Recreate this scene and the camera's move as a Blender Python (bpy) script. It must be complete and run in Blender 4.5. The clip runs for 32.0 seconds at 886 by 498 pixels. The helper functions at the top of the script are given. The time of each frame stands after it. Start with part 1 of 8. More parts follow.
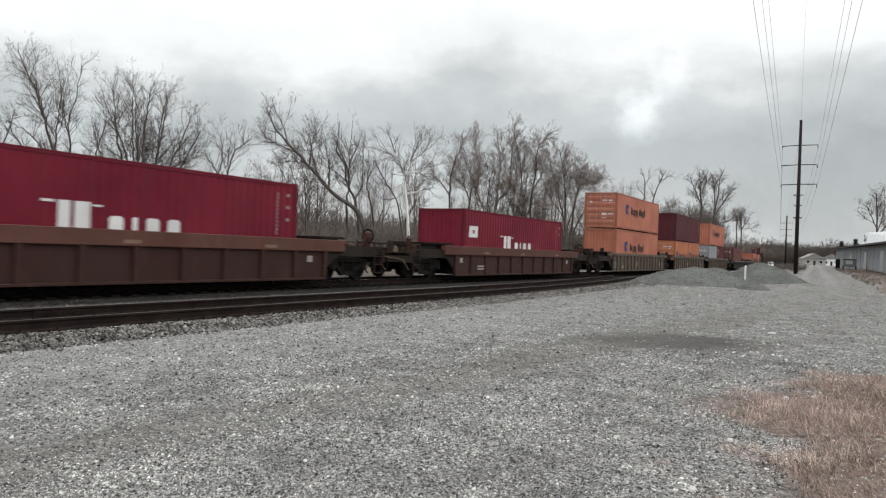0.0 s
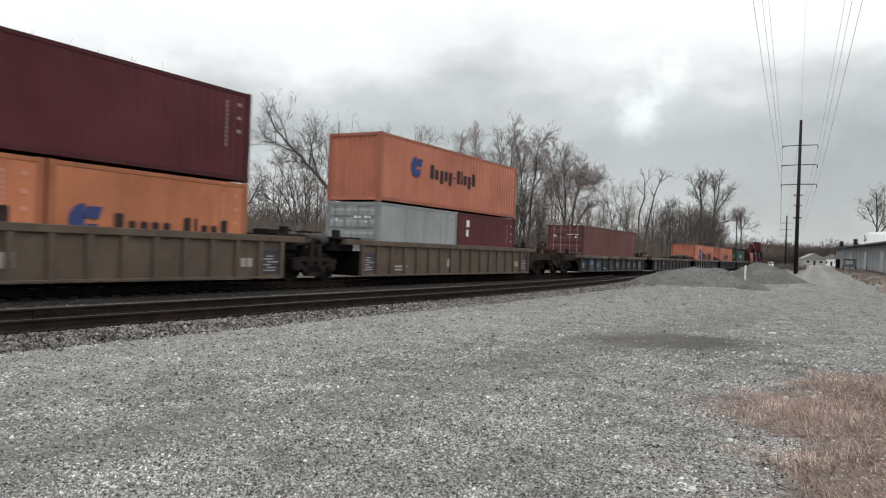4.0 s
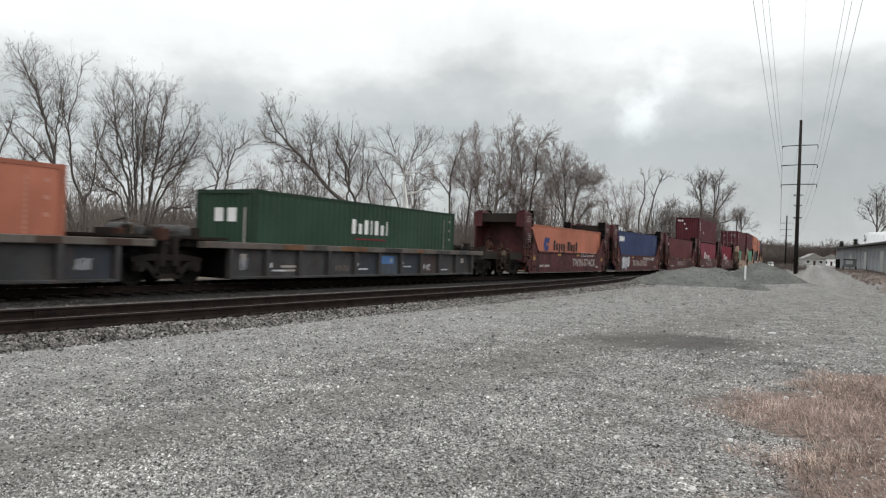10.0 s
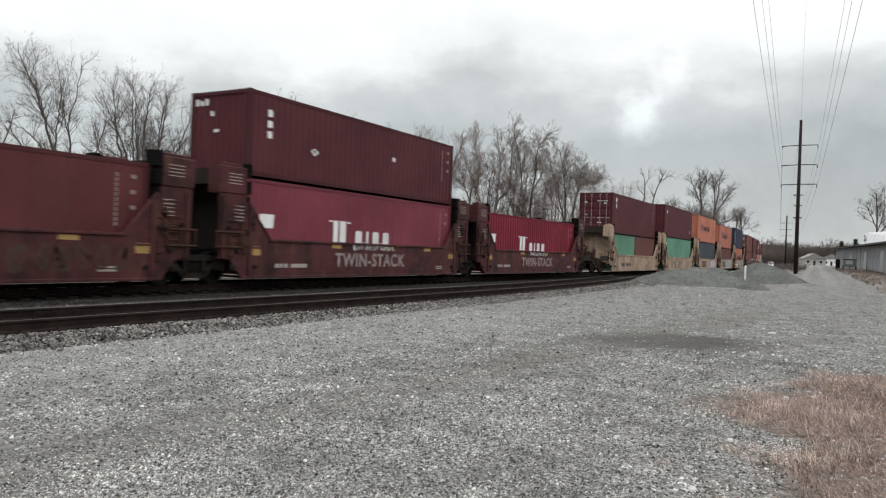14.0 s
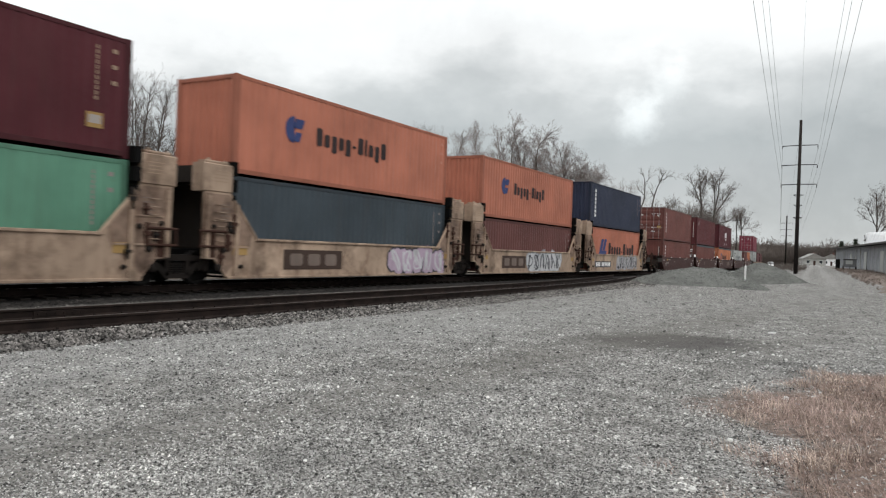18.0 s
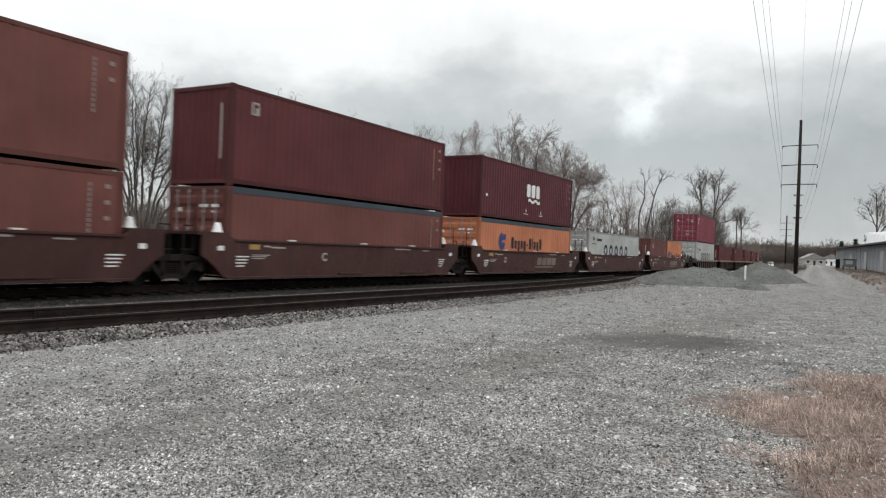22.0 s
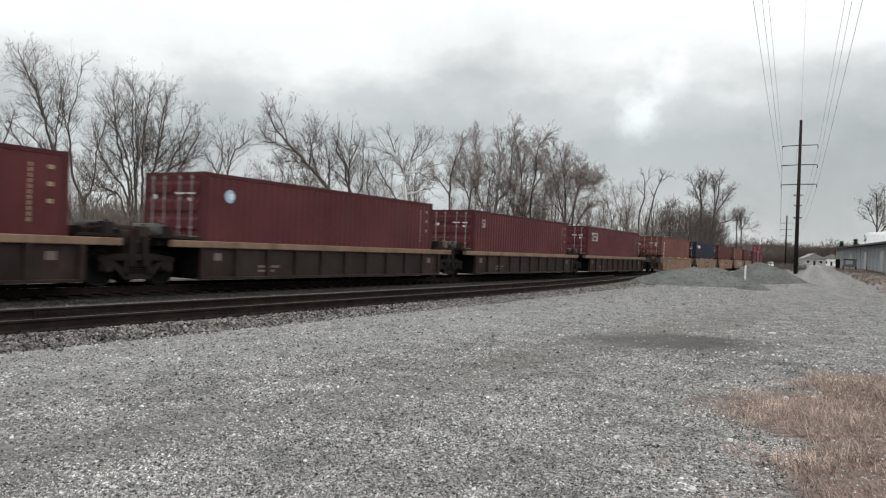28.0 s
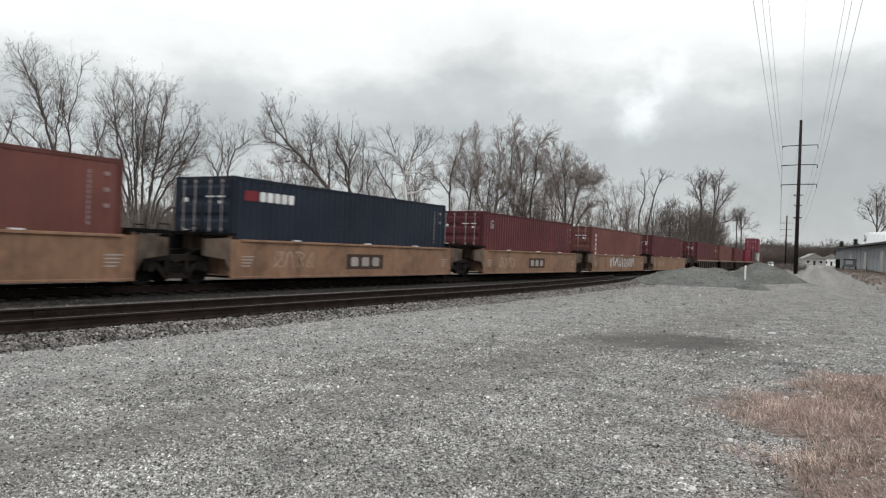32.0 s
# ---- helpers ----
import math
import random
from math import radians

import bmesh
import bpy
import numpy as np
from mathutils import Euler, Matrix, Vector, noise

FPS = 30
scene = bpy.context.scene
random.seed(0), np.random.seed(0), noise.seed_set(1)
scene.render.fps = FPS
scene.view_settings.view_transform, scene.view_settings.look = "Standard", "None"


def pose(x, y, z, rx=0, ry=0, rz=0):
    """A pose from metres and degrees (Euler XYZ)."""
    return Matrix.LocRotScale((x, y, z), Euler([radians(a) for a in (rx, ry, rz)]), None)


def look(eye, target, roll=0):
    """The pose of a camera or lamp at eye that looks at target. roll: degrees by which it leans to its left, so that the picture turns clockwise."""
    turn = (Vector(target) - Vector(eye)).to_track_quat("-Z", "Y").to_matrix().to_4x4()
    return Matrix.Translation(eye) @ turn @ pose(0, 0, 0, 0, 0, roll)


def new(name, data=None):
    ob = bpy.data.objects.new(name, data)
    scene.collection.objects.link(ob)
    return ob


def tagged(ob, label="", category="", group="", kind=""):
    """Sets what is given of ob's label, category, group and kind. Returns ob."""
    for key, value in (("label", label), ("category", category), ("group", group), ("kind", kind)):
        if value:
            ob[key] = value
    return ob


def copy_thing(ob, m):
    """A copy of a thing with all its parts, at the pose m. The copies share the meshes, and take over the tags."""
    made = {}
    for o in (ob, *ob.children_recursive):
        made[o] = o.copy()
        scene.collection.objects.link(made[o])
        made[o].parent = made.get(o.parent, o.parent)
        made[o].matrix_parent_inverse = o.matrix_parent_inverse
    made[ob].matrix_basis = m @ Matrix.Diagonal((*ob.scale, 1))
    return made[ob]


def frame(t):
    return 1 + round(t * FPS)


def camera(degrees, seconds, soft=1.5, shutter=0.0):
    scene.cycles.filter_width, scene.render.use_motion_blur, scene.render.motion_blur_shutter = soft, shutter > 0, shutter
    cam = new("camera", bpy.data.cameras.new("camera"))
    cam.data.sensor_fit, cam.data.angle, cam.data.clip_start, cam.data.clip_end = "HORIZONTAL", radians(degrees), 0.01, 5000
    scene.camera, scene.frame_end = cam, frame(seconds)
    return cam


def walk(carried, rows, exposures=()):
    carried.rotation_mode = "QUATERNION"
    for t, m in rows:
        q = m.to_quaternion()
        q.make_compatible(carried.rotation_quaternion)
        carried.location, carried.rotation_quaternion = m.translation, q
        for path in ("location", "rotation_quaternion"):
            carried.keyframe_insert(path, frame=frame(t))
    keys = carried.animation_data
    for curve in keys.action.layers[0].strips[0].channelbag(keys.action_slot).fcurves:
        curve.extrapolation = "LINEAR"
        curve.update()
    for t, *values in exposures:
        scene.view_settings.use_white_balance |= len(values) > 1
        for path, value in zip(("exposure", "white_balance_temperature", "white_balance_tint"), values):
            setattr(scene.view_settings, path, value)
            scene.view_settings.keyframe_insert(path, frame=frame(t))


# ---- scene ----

# The camera stands still on the gravel lot, 1.45 m above the ground.
YAW, PITCH, ROLL = radians(29.87), radians(0.064), 2.166
EYE = (0.0, 0.0, 1.45)
cam = camera(61.87, 32.0, soft=1.22, shutter=0.25)
AIM = (-100 * math.sin(YAW), 100 * math.cos(YAW), 1.45 + 100 * math.tan(PITCH))
walk(cam, [(0.0, look(EYE, AIM, ROLL)), (32.0, look(EYE, AIM, ROLL))], exposures=[(0.0, 0.0), (32.0, 0.0)])

# ---- daylight: a closed winter cloud cover ----
SUN_AZ, SUN_EL = radians(125), radians(52)      # azimuth clockwise from +Y


def build_world():
    w = bpy.data.worlds.new("world")
    scene.world = w
    w.use_nodes = True
    nt = w.node_tree
    nt.nodes.clear()
    N, L = nt.nodes.new, nt.links.new
    out, bg = N("ShaderNodeOutputWorld"), N("ShaderNodeBackground")
    sky = N("ShaderNodeTexSky")
    sky.sky_type, sky.sun_disc = "NISHITA", False
    sky.sun_elevation, sky.sun_rotation = SUN_EL, SUN_AZ
    sky_dim = N("ShaderNodeVectorMath")
    sky_dim.operation = "SCALE"
    sky_dim.inputs["Scale"].default_value = 0.1
    L(sky.outputs[0], sky_dim.inputs[0])
    tc, sep = N("ShaderNodeTexCoord"), N("ShaderNodeSeparateXYZ")
    L(tc.outputs["Generated"], sep.inputs[0])
    mp = N("ShaderNodeMapping")
    mp.inputs["Scale"].default_value = (1.9, 1.9, 3.6)
    mp.inputs["Location"].default_value = (0.37, 0.2, 0.1)
    L(tc.outputs["Generated"], mp.inputs[0])
    n1 = N("ShaderNodeTexNoise")
    n1.inputs["Scale"].default_value, n1.inputs["Detail"].default_value = 2.6, 5
    n1.inputs["Roughness"].default_value = 0.56
    L(mp.outputs[0], n1.inputs["Vector"])
    # height above the horizon, disturbed by the clouds
    m1 = N("ShaderNodeMath")
    m1.operation = "MULTIPLY_ADD"
    m1.inputs[1].default_value, m1.inputs[2].default_value = 0.21, -0.105
    L(n1.outputs["Fac"], m1.inputs[0])
    m2 = N("ShaderNodeMath")
    m2.operation = "ADD"
    L(sep.outputs["Z"], m2.inputs[0])
    L(m1.outputs[0], m2.inputs[1])
    ramp = N("ShaderNodeValToRGB")
    els = ramp.color_ramp.elements
    els[0].position, els[0].color = 0.0, (0.70, 0.73, 0.74, 1)
    els[1].position, els[1].color = 1.0, (1.95, 2.0, 2.02, 1)
    for p, c in ((0.06, (0.58, 0.605, 0.61, 1)), (0.14, (0.53, 0.565, 0.57, 1)), (0.2, (0.69, 0.72, 0.72, 1)), (0.255, (1.02, 1.04, 1.035, 1)), (0.5, (1.4, 1.44, 1.45, 1))):
        e = els.new(p)
        e.color = c
    L(m2.outputs[0], ramp.inputs[0])
    # thin bright places and heavier folds in the clouds, ragged at their rims: direction, radius, rim, gain
    rag = N("ShaderNodeTexNoise")
    rag.inputs["Scale"].default_value, rag.inputs["Detail"].default_value, rag.inputs["Roughness"].default_value = 11.0, 7, 0.62
    L(tc.outputs["Generated"], rag.inputs["Vector"])
    col = ramp.outputs[0]
    for way, near, rim, gain in (
            ((-0.265, 0.948, 0.179), 0.01, 0.03, 1.5), ((-0.248, 0.948, 0.200), 0.02, 0.08, 1.12), ((-0.219, 0.951, 0.220), 0.01, 0.03, 1.2), ((-0.427, 0.867, 0.255), 0.05, 0.12, 0.9),
            ((-0.829, 0.554, 0.081), 0.05, 0.09, 1.22), ((-0.703, 0.701, 0.122), 0.01, 0.05, 1.25), ((-0.660, 0.749, 0.054), 0.02, 0.1, 1.3), ((-0.524, 0.847, 0.088), 0.01, 0.07, 1.3), ((-0.04, 0.99, 0.08), 0.06, 0.16, 0.85), ((-0.750, 0.644, 0.150), 0.04, 0.1, 0.92)):
        dot = N("ShaderNodeVectorMath")
        dot.operation = "DISTANCE"
        dot.inputs[1].default_value = way
        L(tc.outputs["Generated"], dot.inputs[0])
        far = N("ShaderNodeMath")
        far.operation = "MULTIPLY_ADD"
        far.inputs[1].default_value = rim * 3.2
        L(rag.outputs["Fac"], far.inputs[0])
        L(dot.outputs["Value"], far.inputs[2])
        thin = N("ShaderNodeMapRange")
        thin.interpolation_type = "SMOOTHSTEP"
        for i, val in ((1, near + rim * 1.0), (2, near + rim * 2.6), (3, gain), (4, 1.0)):
            thin.inputs[i].default_value = val
        L(far.outputs[0], thin.inputs[0])
        lit = N("ShaderNodeVectorMath")
        lit.operation = "SCALE"
        L(col, lit.inputs[0])
        L(thin.outputs[0], lit.inputs["Scale"])
        col = lit.outputs[0]
    mix = N("ShaderNodeMix")
    mix.data_type = "RGBA"
    mix.inputs["Factor"].default_value = 0.93
    L(sky_dim.outputs[0], mix.inputs[6])
    L(col, mix.inputs[7])
    L(mix.outputs[2], bg.inputs[0])
    bg.inputs[1].default_value = 1.0
    L(bg.outputs[0], out.inputs[0])


build_world()
sun_data = bpy.data.lights.new("sun", "SUN")
sun_data.energy, sun_data.angle, sun_data.color = 0.45, radians(40), (1.0, 0.97, 0.93)
sun = new("sun", sun_data)
SUN_WAY = Vector((math.sin(SUN_AZ) * math.cos(SUN_EL), math.cos(SUN_AZ) * math.cos(SUN_EL), math.sin(SUN_EL)))
sun.matrix_world = look(SUN_WAY * 200, (0, 0, 0))

# ---- materials ----
MATS, EDGE_BASE = {}, {}


def nodes_of(name):
    m = bpy.data.materials.new(name)
    m.use_nodes = True
    nt = m.node_tree
    return m, nt, nt.nodes["Principled BSDF"]


def mixed(nt, a, b, fac, mode="MIX"):
    n = nt.nodes.new("ShaderNodeMix")
    n.data_type, n.blend_type = "RGBA", mode
    for s, v in ((6, a), (7, b), (0, fac)):
        if isinstance(v, (tuple, list)):
            n.inputs[s].default_value = (*v[:3], 1)
        elif isinstance(v, (int, float)):
            n.inputs[s].default_value = v
        else:
            nt.links.new(v, n.inputs[s])
    return n.outputs[2]


def noise_out(nt, scale, detail=4, rough=0.55, stretch=None, coords="Object"):
    tc = nt.nodes.new("ShaderNodeTexCoord")
    src = tc.outputs[coords]
    if stretch:
        mp = nt.nodes.new("ShaderNodeMapping")
        mp.inputs["Scale"].default_value = stretch
        nt.links.new(src, mp.inputs[0])
        src = mp.outputs[0]
    n = nt.nodes.new("ShaderNodeTexNoise")
    n.inputs["Scale"].default_value, n.inputs["Detail"].default_value, n.inputs["Roughness"].default_value = scale, detail, rough
    nt.links.new(src, n.inputs["Vector"])
    return n.outputs["Fac"]


def span(nt, v, a, b, lo=0.0, hi=1.0):
    n = nt.nodes.new("ShaderNodeMapRange")
    for i, x in zip((1, 2, 3, 4), (a, b, lo, hi)):
        n.inputs[i].default_value = x
    nt.links.new(v, n.inputs[0])
    return n.outputs[0]


def bumped(nt, bsdf, height, strength, dist=0.02):
    b = nt.nodes.new("ShaderNodeBump")
    b.inputs["Strength"].default_value, b.inputs["Distance"].default_value = strength, dist
    nt.links.new(height, b.inputs["Height"])
    nt.links.new(b.outputs[0], bsdf.inputs["Normal"])


def paint(name, rgb, rough=0.55, dirt=(0.07, 0.05, 0.04), amount=0.35, rust=0.25, fade=0.16, metal=0.0, spec=0.14, grime=0.0):
    """Weathered paint: two scales of fading, streaks that run down, rust spots."""
    if name in MATS:
        return MATS[name]
    m, nt, bsdf = nodes_of(name)
    fac = span(nt, noise_out(nt, 0.6, 3), 0.3, 0.7)
    pale = tuple(min(1, c * (1 + fade) + 0.02 * fade) for c in rgb)
    deep = tuple(c * (1 - fade) for c in rgb)
    col = mixed(nt, deep, pale, fac)
    streak = span(nt, noise_out(nt, 3.0, 5, 0.6, (1, 1, 0.09)), 0.52, 0.8, 0, amount)
    col = mixed(nt, col, dirt, streak)
    if grime:
        blot = span(nt, noise_out(nt, 1.1, 7, 0.68), 0.44, 0.68, 0, grime)
        col = mixed(nt, col, tuple(0.45 * d for d in dirt), blot)
        col = mixed(nt, col, (0.13, 0.065, 0.04), span(nt, noise_out(nt, 2.3, 6, 0.7, (1, 1, 0.4)), 0.56, 0.72, 0, grime * 0.7))
    spots = span(nt, noise_out(nt, 5.0, 6, 0.65), 0.66, 0.74, 0, rust)
    col = mixed(nt, col, (0.16, 0.065, 0.03) if max(rgb) > 0.03 else (0.03, 0.018, 0.012), spots)
    info = nt.nodes.new("ShaderNodeObjectInfo")
    var = span(nt, info.outputs["Random"], 0, 1, 0.94, 1.06)
    comb = nt.nodes.new("ShaderNodeCombineXYZ")
    for i in range(3):
        nt.links.new(var, comb.inputs[i])
    col = mixed(nt, col, comb.outputs[0], 1.0, "MULTIPLY")
    nt.links.new(col, bsdf.inputs["Base Color"])
    nt.links.new(span(nt, noise_out(nt, 8, 4), 0.3, 0.7, rough - 0.08, rough + 0.15), bsdf.inputs["Roughness"])
    bsdf.inputs["Metallic"].default_value = metal
    bsdf.inputs["Specular IOR Level"].default_value = spec
    bumped(nt, bsdf, noise_out(nt, 14, 4), 0.12, 0.01)
    MATS[name], EDGE_BASE[name] = m, rgb
    return m


def rough_mat(name, a, b, scale, rough=0.9, bump=0.5, dist=0.02, island=0.0, coords="Object", fine=None, spec=0.12, flecks=False):
    """Earth, bark, timber: two colours over noise at two scales, relief."""
    if name in MATS:
        return MATS[name]
    m, nt, bsdf = nodes_of(name)
    col = mixed(nt, a, b, span(nt, noise_out(nt, scale, 6, 0.6, None, coords), 0.3, 0.7))
    f2 = noise_out(nt, fine or scale * 9, 4, 0.6, None, coords)
    col = mixed(nt, col, (0.5, 0.5, 0.5), span(nt, f2, 0.3, 0.75, 0, 0.25), "OVERLAY")
    if island:
        geo = nt.nodes.new("ShaderNodeNewGeometry")
        v = span(nt, geo.outputs["Random Per Island"], 0, 1, 1 - island, 1 + island)
        if flecks:
            ramp = nt.nodes.new("ShaderNodeValToRGB")
            els = ramp.color_ramp.elements
            els[0].position, els[0].color = 0.0, (0.10, 0.10, 0.094, 1)
            els[1].position, els[1].color = 1.0, (3.1, 3.04, 2.94, 1)
            for pos, val in ((0.17, (0.26, 0.24, 0.23)), (0.34, (0.62, 0.58, 0.55)), (0.52, (0.95, 0.91, 0.85)), (0.7, (1.5, 1.45, 1.39)), (0.9, (2.1, 2.04, 1.95))):
                els.new(pos).color = val + (1,)
            nt.links.new(geo.outputs["Random Per Island"], ramp.inputs[0])
            v = ramp.outputs[0]
        comb = nt.nodes.new("ShaderNodeCombineXYZ")
        for i in range(3):
            nt.links.new(v, comb.inputs[i])
        col = mixed(nt, col, comb.outputs[0], 1.0, "MULTIPLY")
    nt.links.new(col, bsdf.inputs["Base Color"])
    bsdf.inputs["Roughness"].default_value = rough
    bsdf.inputs["Specular IOR Level"].default_value = spec
    bumped(nt, bsdf, f2, bump, dist)
    MATS[name] = m
    return m


ORANGE = paint("paint_orange", (0.42, 0.152, 0.098), amount=0.25)
ORANGE_OLD = paint("paint_orange_old", (0.45, 0.165, 0.085), amount=0.3)
MAROON = paint("paint_maroon", (0.095, 0.0255, 0.0275), amount=0.25)
FADED_MAROON = paint("paint_faded_maroon", (0.122, 0.05, 0.045), amount=0.3)
PLUM = paint("paint_plum", (0.079, 0.0185, 0.0235), amount=0.2)
RUST_RED = paint("paint_rust_red", (0.138, 0.052, 0.0435), amount=0.25)
CRIMSON = paint("paint_crimson", (0.168, 0.0125, 0.0275), amount=0.2, rust=0.1)
PINK_RED = paint("paint_pale_crimson", (0.19, 0.04, 0.058), amount=0.3)
GREEN = paint("paint_dark_green", (0.026, 0.055, 0.035), amount=0.2)
SEA_GREEN = paint("paint_sea_green", (0.112, 0.255, 0.175), amount=0.2)
NAVY = paint("paint_navy", (0.026, 0.032, 0.056), amount=0.15)
BLUE = paint("paint_blue", (0.031, 0.045, 0.105), amount=0.15)
TEAL = paint("paint_slate_teal", (0.05, 0.064, 0.076), amount=0.2)
SLATE = paint("paint_slate_navy", (0.016, 0.022, 0.036), amount=0.15)
GREY_BOX = paint("paint_box_grey", (0.30, 0.32, 0.32), amount=0.4)
WHITE_BOX = paint("paint_off_white", (0.37, 0.382, 0.366), amount=0.3, dirt=(0.2, 0.19, 0.17))
CAR_BROWN = paint("car_red_brown", (0.05, 0.0225, 0.0185), amount=0.5, grime=0.4)
SILL_BROWN = paint("sill_red_brown", (0.112, 0.048, 0.037), amount=0.4, grime=0.3)
CAR_DARK = paint("car_dark_brown", (0.025, 0.0165, 0.0145), amount=0.6, grime=0.4, fade=0.3, dirt=(0.045, 0.031, 0.026), spec=0.12)
# grime of the car ends, darkened further for the shade between cars
END_GRIME_SHADE = paint("car_end_grime", (0.026, 0.021, 0.018), amount=0.5, dirt=(0.03, 0.024, 0.02), rust=0.5, spec=0.06)
CAR_TAN_BROWN = paint("car_tan_brown", (0.11, 0.083, 0.063), amount=0.5, rust=0.5, grime=0.45)
CAR_GREY = paint("car_weathered_grey", (0.05, 0.05, 0.052), amount=0.6, rust=0.6, fade=0.35, grime=0.55, spec=0.15)
RIB_GREY = paint("dusty_grey_rib", (0.052, 0.05, 0.05), amount=0.6, rust=0.6, fade=0.35, grime=0.4, spec=0.15)
BAY_PAINTS = (None, paint("bay_slate", (0.04, 0.045, 0.055), amount=0.6, rust=0.5, fade=0.3, grime=0.5), paint("bay_pale_grey", (0.115, 0.12, 0.125), amount=0.7, rust=0.6, fade=0.35, grime=0.6),
              paint("bay_brown_grey", (0.06, 0.045, 0.042), amount=0.6, rust=0.6, fade=0.3, grime=0.5), paint("bay_blue_grey", (0.07, 0.085, 0.105), amount=0.7, rust=0.6, fade=0.3, grime=0.5), None)
CAR_MAROON = paint("car_maroon", (0.078, 0.022, 0.024), amount=0.7, grime=0.9, fade=0.3, dirt=(0.04, 0.026, 0.023))
CAR_BUFF = paint("car_buff_yellow", (0.40, 0.29, 0.212), amount=0.8, rust=0.95, dirt=(0.17, 0.105, 0.075), grime=0.8, fade=0.25)
BUFF_STAIN = paint("buff_stained", (0.27, 0.185, 0.138), amount=0.8, rust=0.95, dirt=(0.12, 0.075, 0.055), grime=0.9, fade=0.25)
BUFF_DARK = paint("buff_blackened", (0.13, 0.098, 0.075), amount=0.8, rust=0.8, dirt=(0.06, 0.042, 0.034), grime=0.9, fade=0.25)
CAR_UMBER = paint("car_umber", (0.054, 0.0225, 0.0205), amount=0.5, grime=0.45, fade=0.22)
CAR_YELLOW = paint("car_ochre_yellow", (0.265, 0.152, 0.096), amount=0.7, rust=0.8, dirt=(0.11, 0.08, 0.06), grime=0.55)
SILL_TAN = paint("sill_rusty_tan", (0.22, 0.145, 0.10), amount=0.5, rust=0.6, grime=0.4)
SILL_GREY = paint("sill_rusty_grey", (0.125, 0.108, 0.095), amount=0.6, rust=0.8, grime=0.6)
# blacker than its grime: the shade under and between cars is put in
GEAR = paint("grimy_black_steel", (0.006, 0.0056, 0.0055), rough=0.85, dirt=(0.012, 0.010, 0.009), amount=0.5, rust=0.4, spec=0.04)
GEAR_RUST = paint("rusty_brown_steel", (0.055, 0.028, 0.021), rough=0.85, dirt=(0.03, 0.02, 0.016), amount=0.6, rust=0.5, spec=0.06)
GEAR_GREY = paint("dusty_grey_steel", (0.07, 0.068, 0.068), rough=0.8, dirt=(0.03, 0.024, 0.02), amount=0.6, rust=0.4, spec=0.1)
GEAR_DUST = paint("dusty_tan_steel", (0.15, 0.112, 0.08), rough=0.9, dirt=(0.05, 0.035, 0.026), amount=0.7, rust=0.4, spec=0.06)
END_DECK = paint("car_end_brown", (0.036, 0.026, 0.021), amount=0.6, dirt=(0.02, 0.015, 0.013), rust=0.6, spec=0.06)
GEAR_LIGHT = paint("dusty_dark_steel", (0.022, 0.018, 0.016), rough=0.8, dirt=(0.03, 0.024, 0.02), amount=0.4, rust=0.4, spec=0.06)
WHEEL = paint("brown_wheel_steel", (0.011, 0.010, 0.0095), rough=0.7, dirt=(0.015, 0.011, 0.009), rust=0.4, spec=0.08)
STEEL_BAR = paint("galvanised_bar", (0.27, 0.245, 0.24), rough=0.5, amount=0.5, metal=0.2)
WHITE = paint("marking_white", (0.72, 0.71, 0.70), rough=0.6, amount=0.25, rust=0.0, dirt=(0.3, 0.28, 0.26))
FADED_WHITE = paint("marking_faded_white", (0.34, 0.305, 0.28), rough=0.7, amount=0.4, rust=0.0, dirt=(0.2, 0.15, 0.13))
CODE_PALE = paint("marking_old_white", (0.27, 0.22, 0.21), rough=0.7, amount=0.4, rust=0.0)
CODE_WARM = paint("marking_old_peach", (0.50, 0.24, 0.18), rough=0.7, amount=0.4, rust=0.0)
MARK_YELLOW = paint("marking_yellow", (0.36, 0.225, 0.085), rough=0.6, rust=0.0)
MARK_BLUE = paint("marking_blue", (0.04, 0.055, 0.15), rough=0.6, rust=0.0)
MARK_NAVY = paint("marking_navy", (0.035, 0.037, 0.06), rough=0.6, rust=0.0)
MARK_DARK = paint("marking_dark", (0.03, 0.021, 0.022), rough=0.6, rust=0.0)
MARK_RED = paint("marking_red", (0.17, 0.025, 0.032), rough=0.6, rust=0.0)
MARK_SKY = paint("marking_pale_blue", (0.32, 0.50, 0.62), rough=0.6, rust=0.0)
MARK_OCHRE = paint("marking_dull_gold", (0.34, 0.24, 0.17), rough=0.6, rust=0.0)
TAG_WHITE = paint("spray_white", (0.55, 0.55, 0.56), rough=0.6, rust=0.0)
TAG_GREY = paint("spray_grey", (0.30, 0.30, 0.32), rough=0.6, rust=0.0)
TAG_PALE = paint("spray_pale", (0.40, 0.39, 0.40), rough=0.6, rust=0.0, grime=0.3)
TAG_DARK = paint("spray_dark", (0.05, 0.05, 0.06), rough=0.6, rust=0.0)
TAG_LILAC = paint("spray_lilac", (0.42, 0.32, 0.40), rough=0.6, rust=0.0)
TAG_BLUE = paint("spray_blue", (0.08, 0.17, 0.36), rough=0.6, rust=0.0)
RUST_ORANGE = paint("rust_orange", (0.17, 0.085, 0.045), rust=0.6, amount=0.6, grime=0.5)
BOARD_BROWN = paint("board_dark_brown", (0.06, 0.038, 0.03), rough=0.7, rust=0.3, grime=0.4)
TAG_BROWN = paint("spray_brown", (0.17, 0.13, 0.11), rough=0.6, rust=0.0)
RAIL_SIDE = rough_mat("rail_rust", (0.03, 0.021, 0.018), (0.014, 0.011, 0.010), 3, 0.8, 0.3, 0.005, spec=0.05)
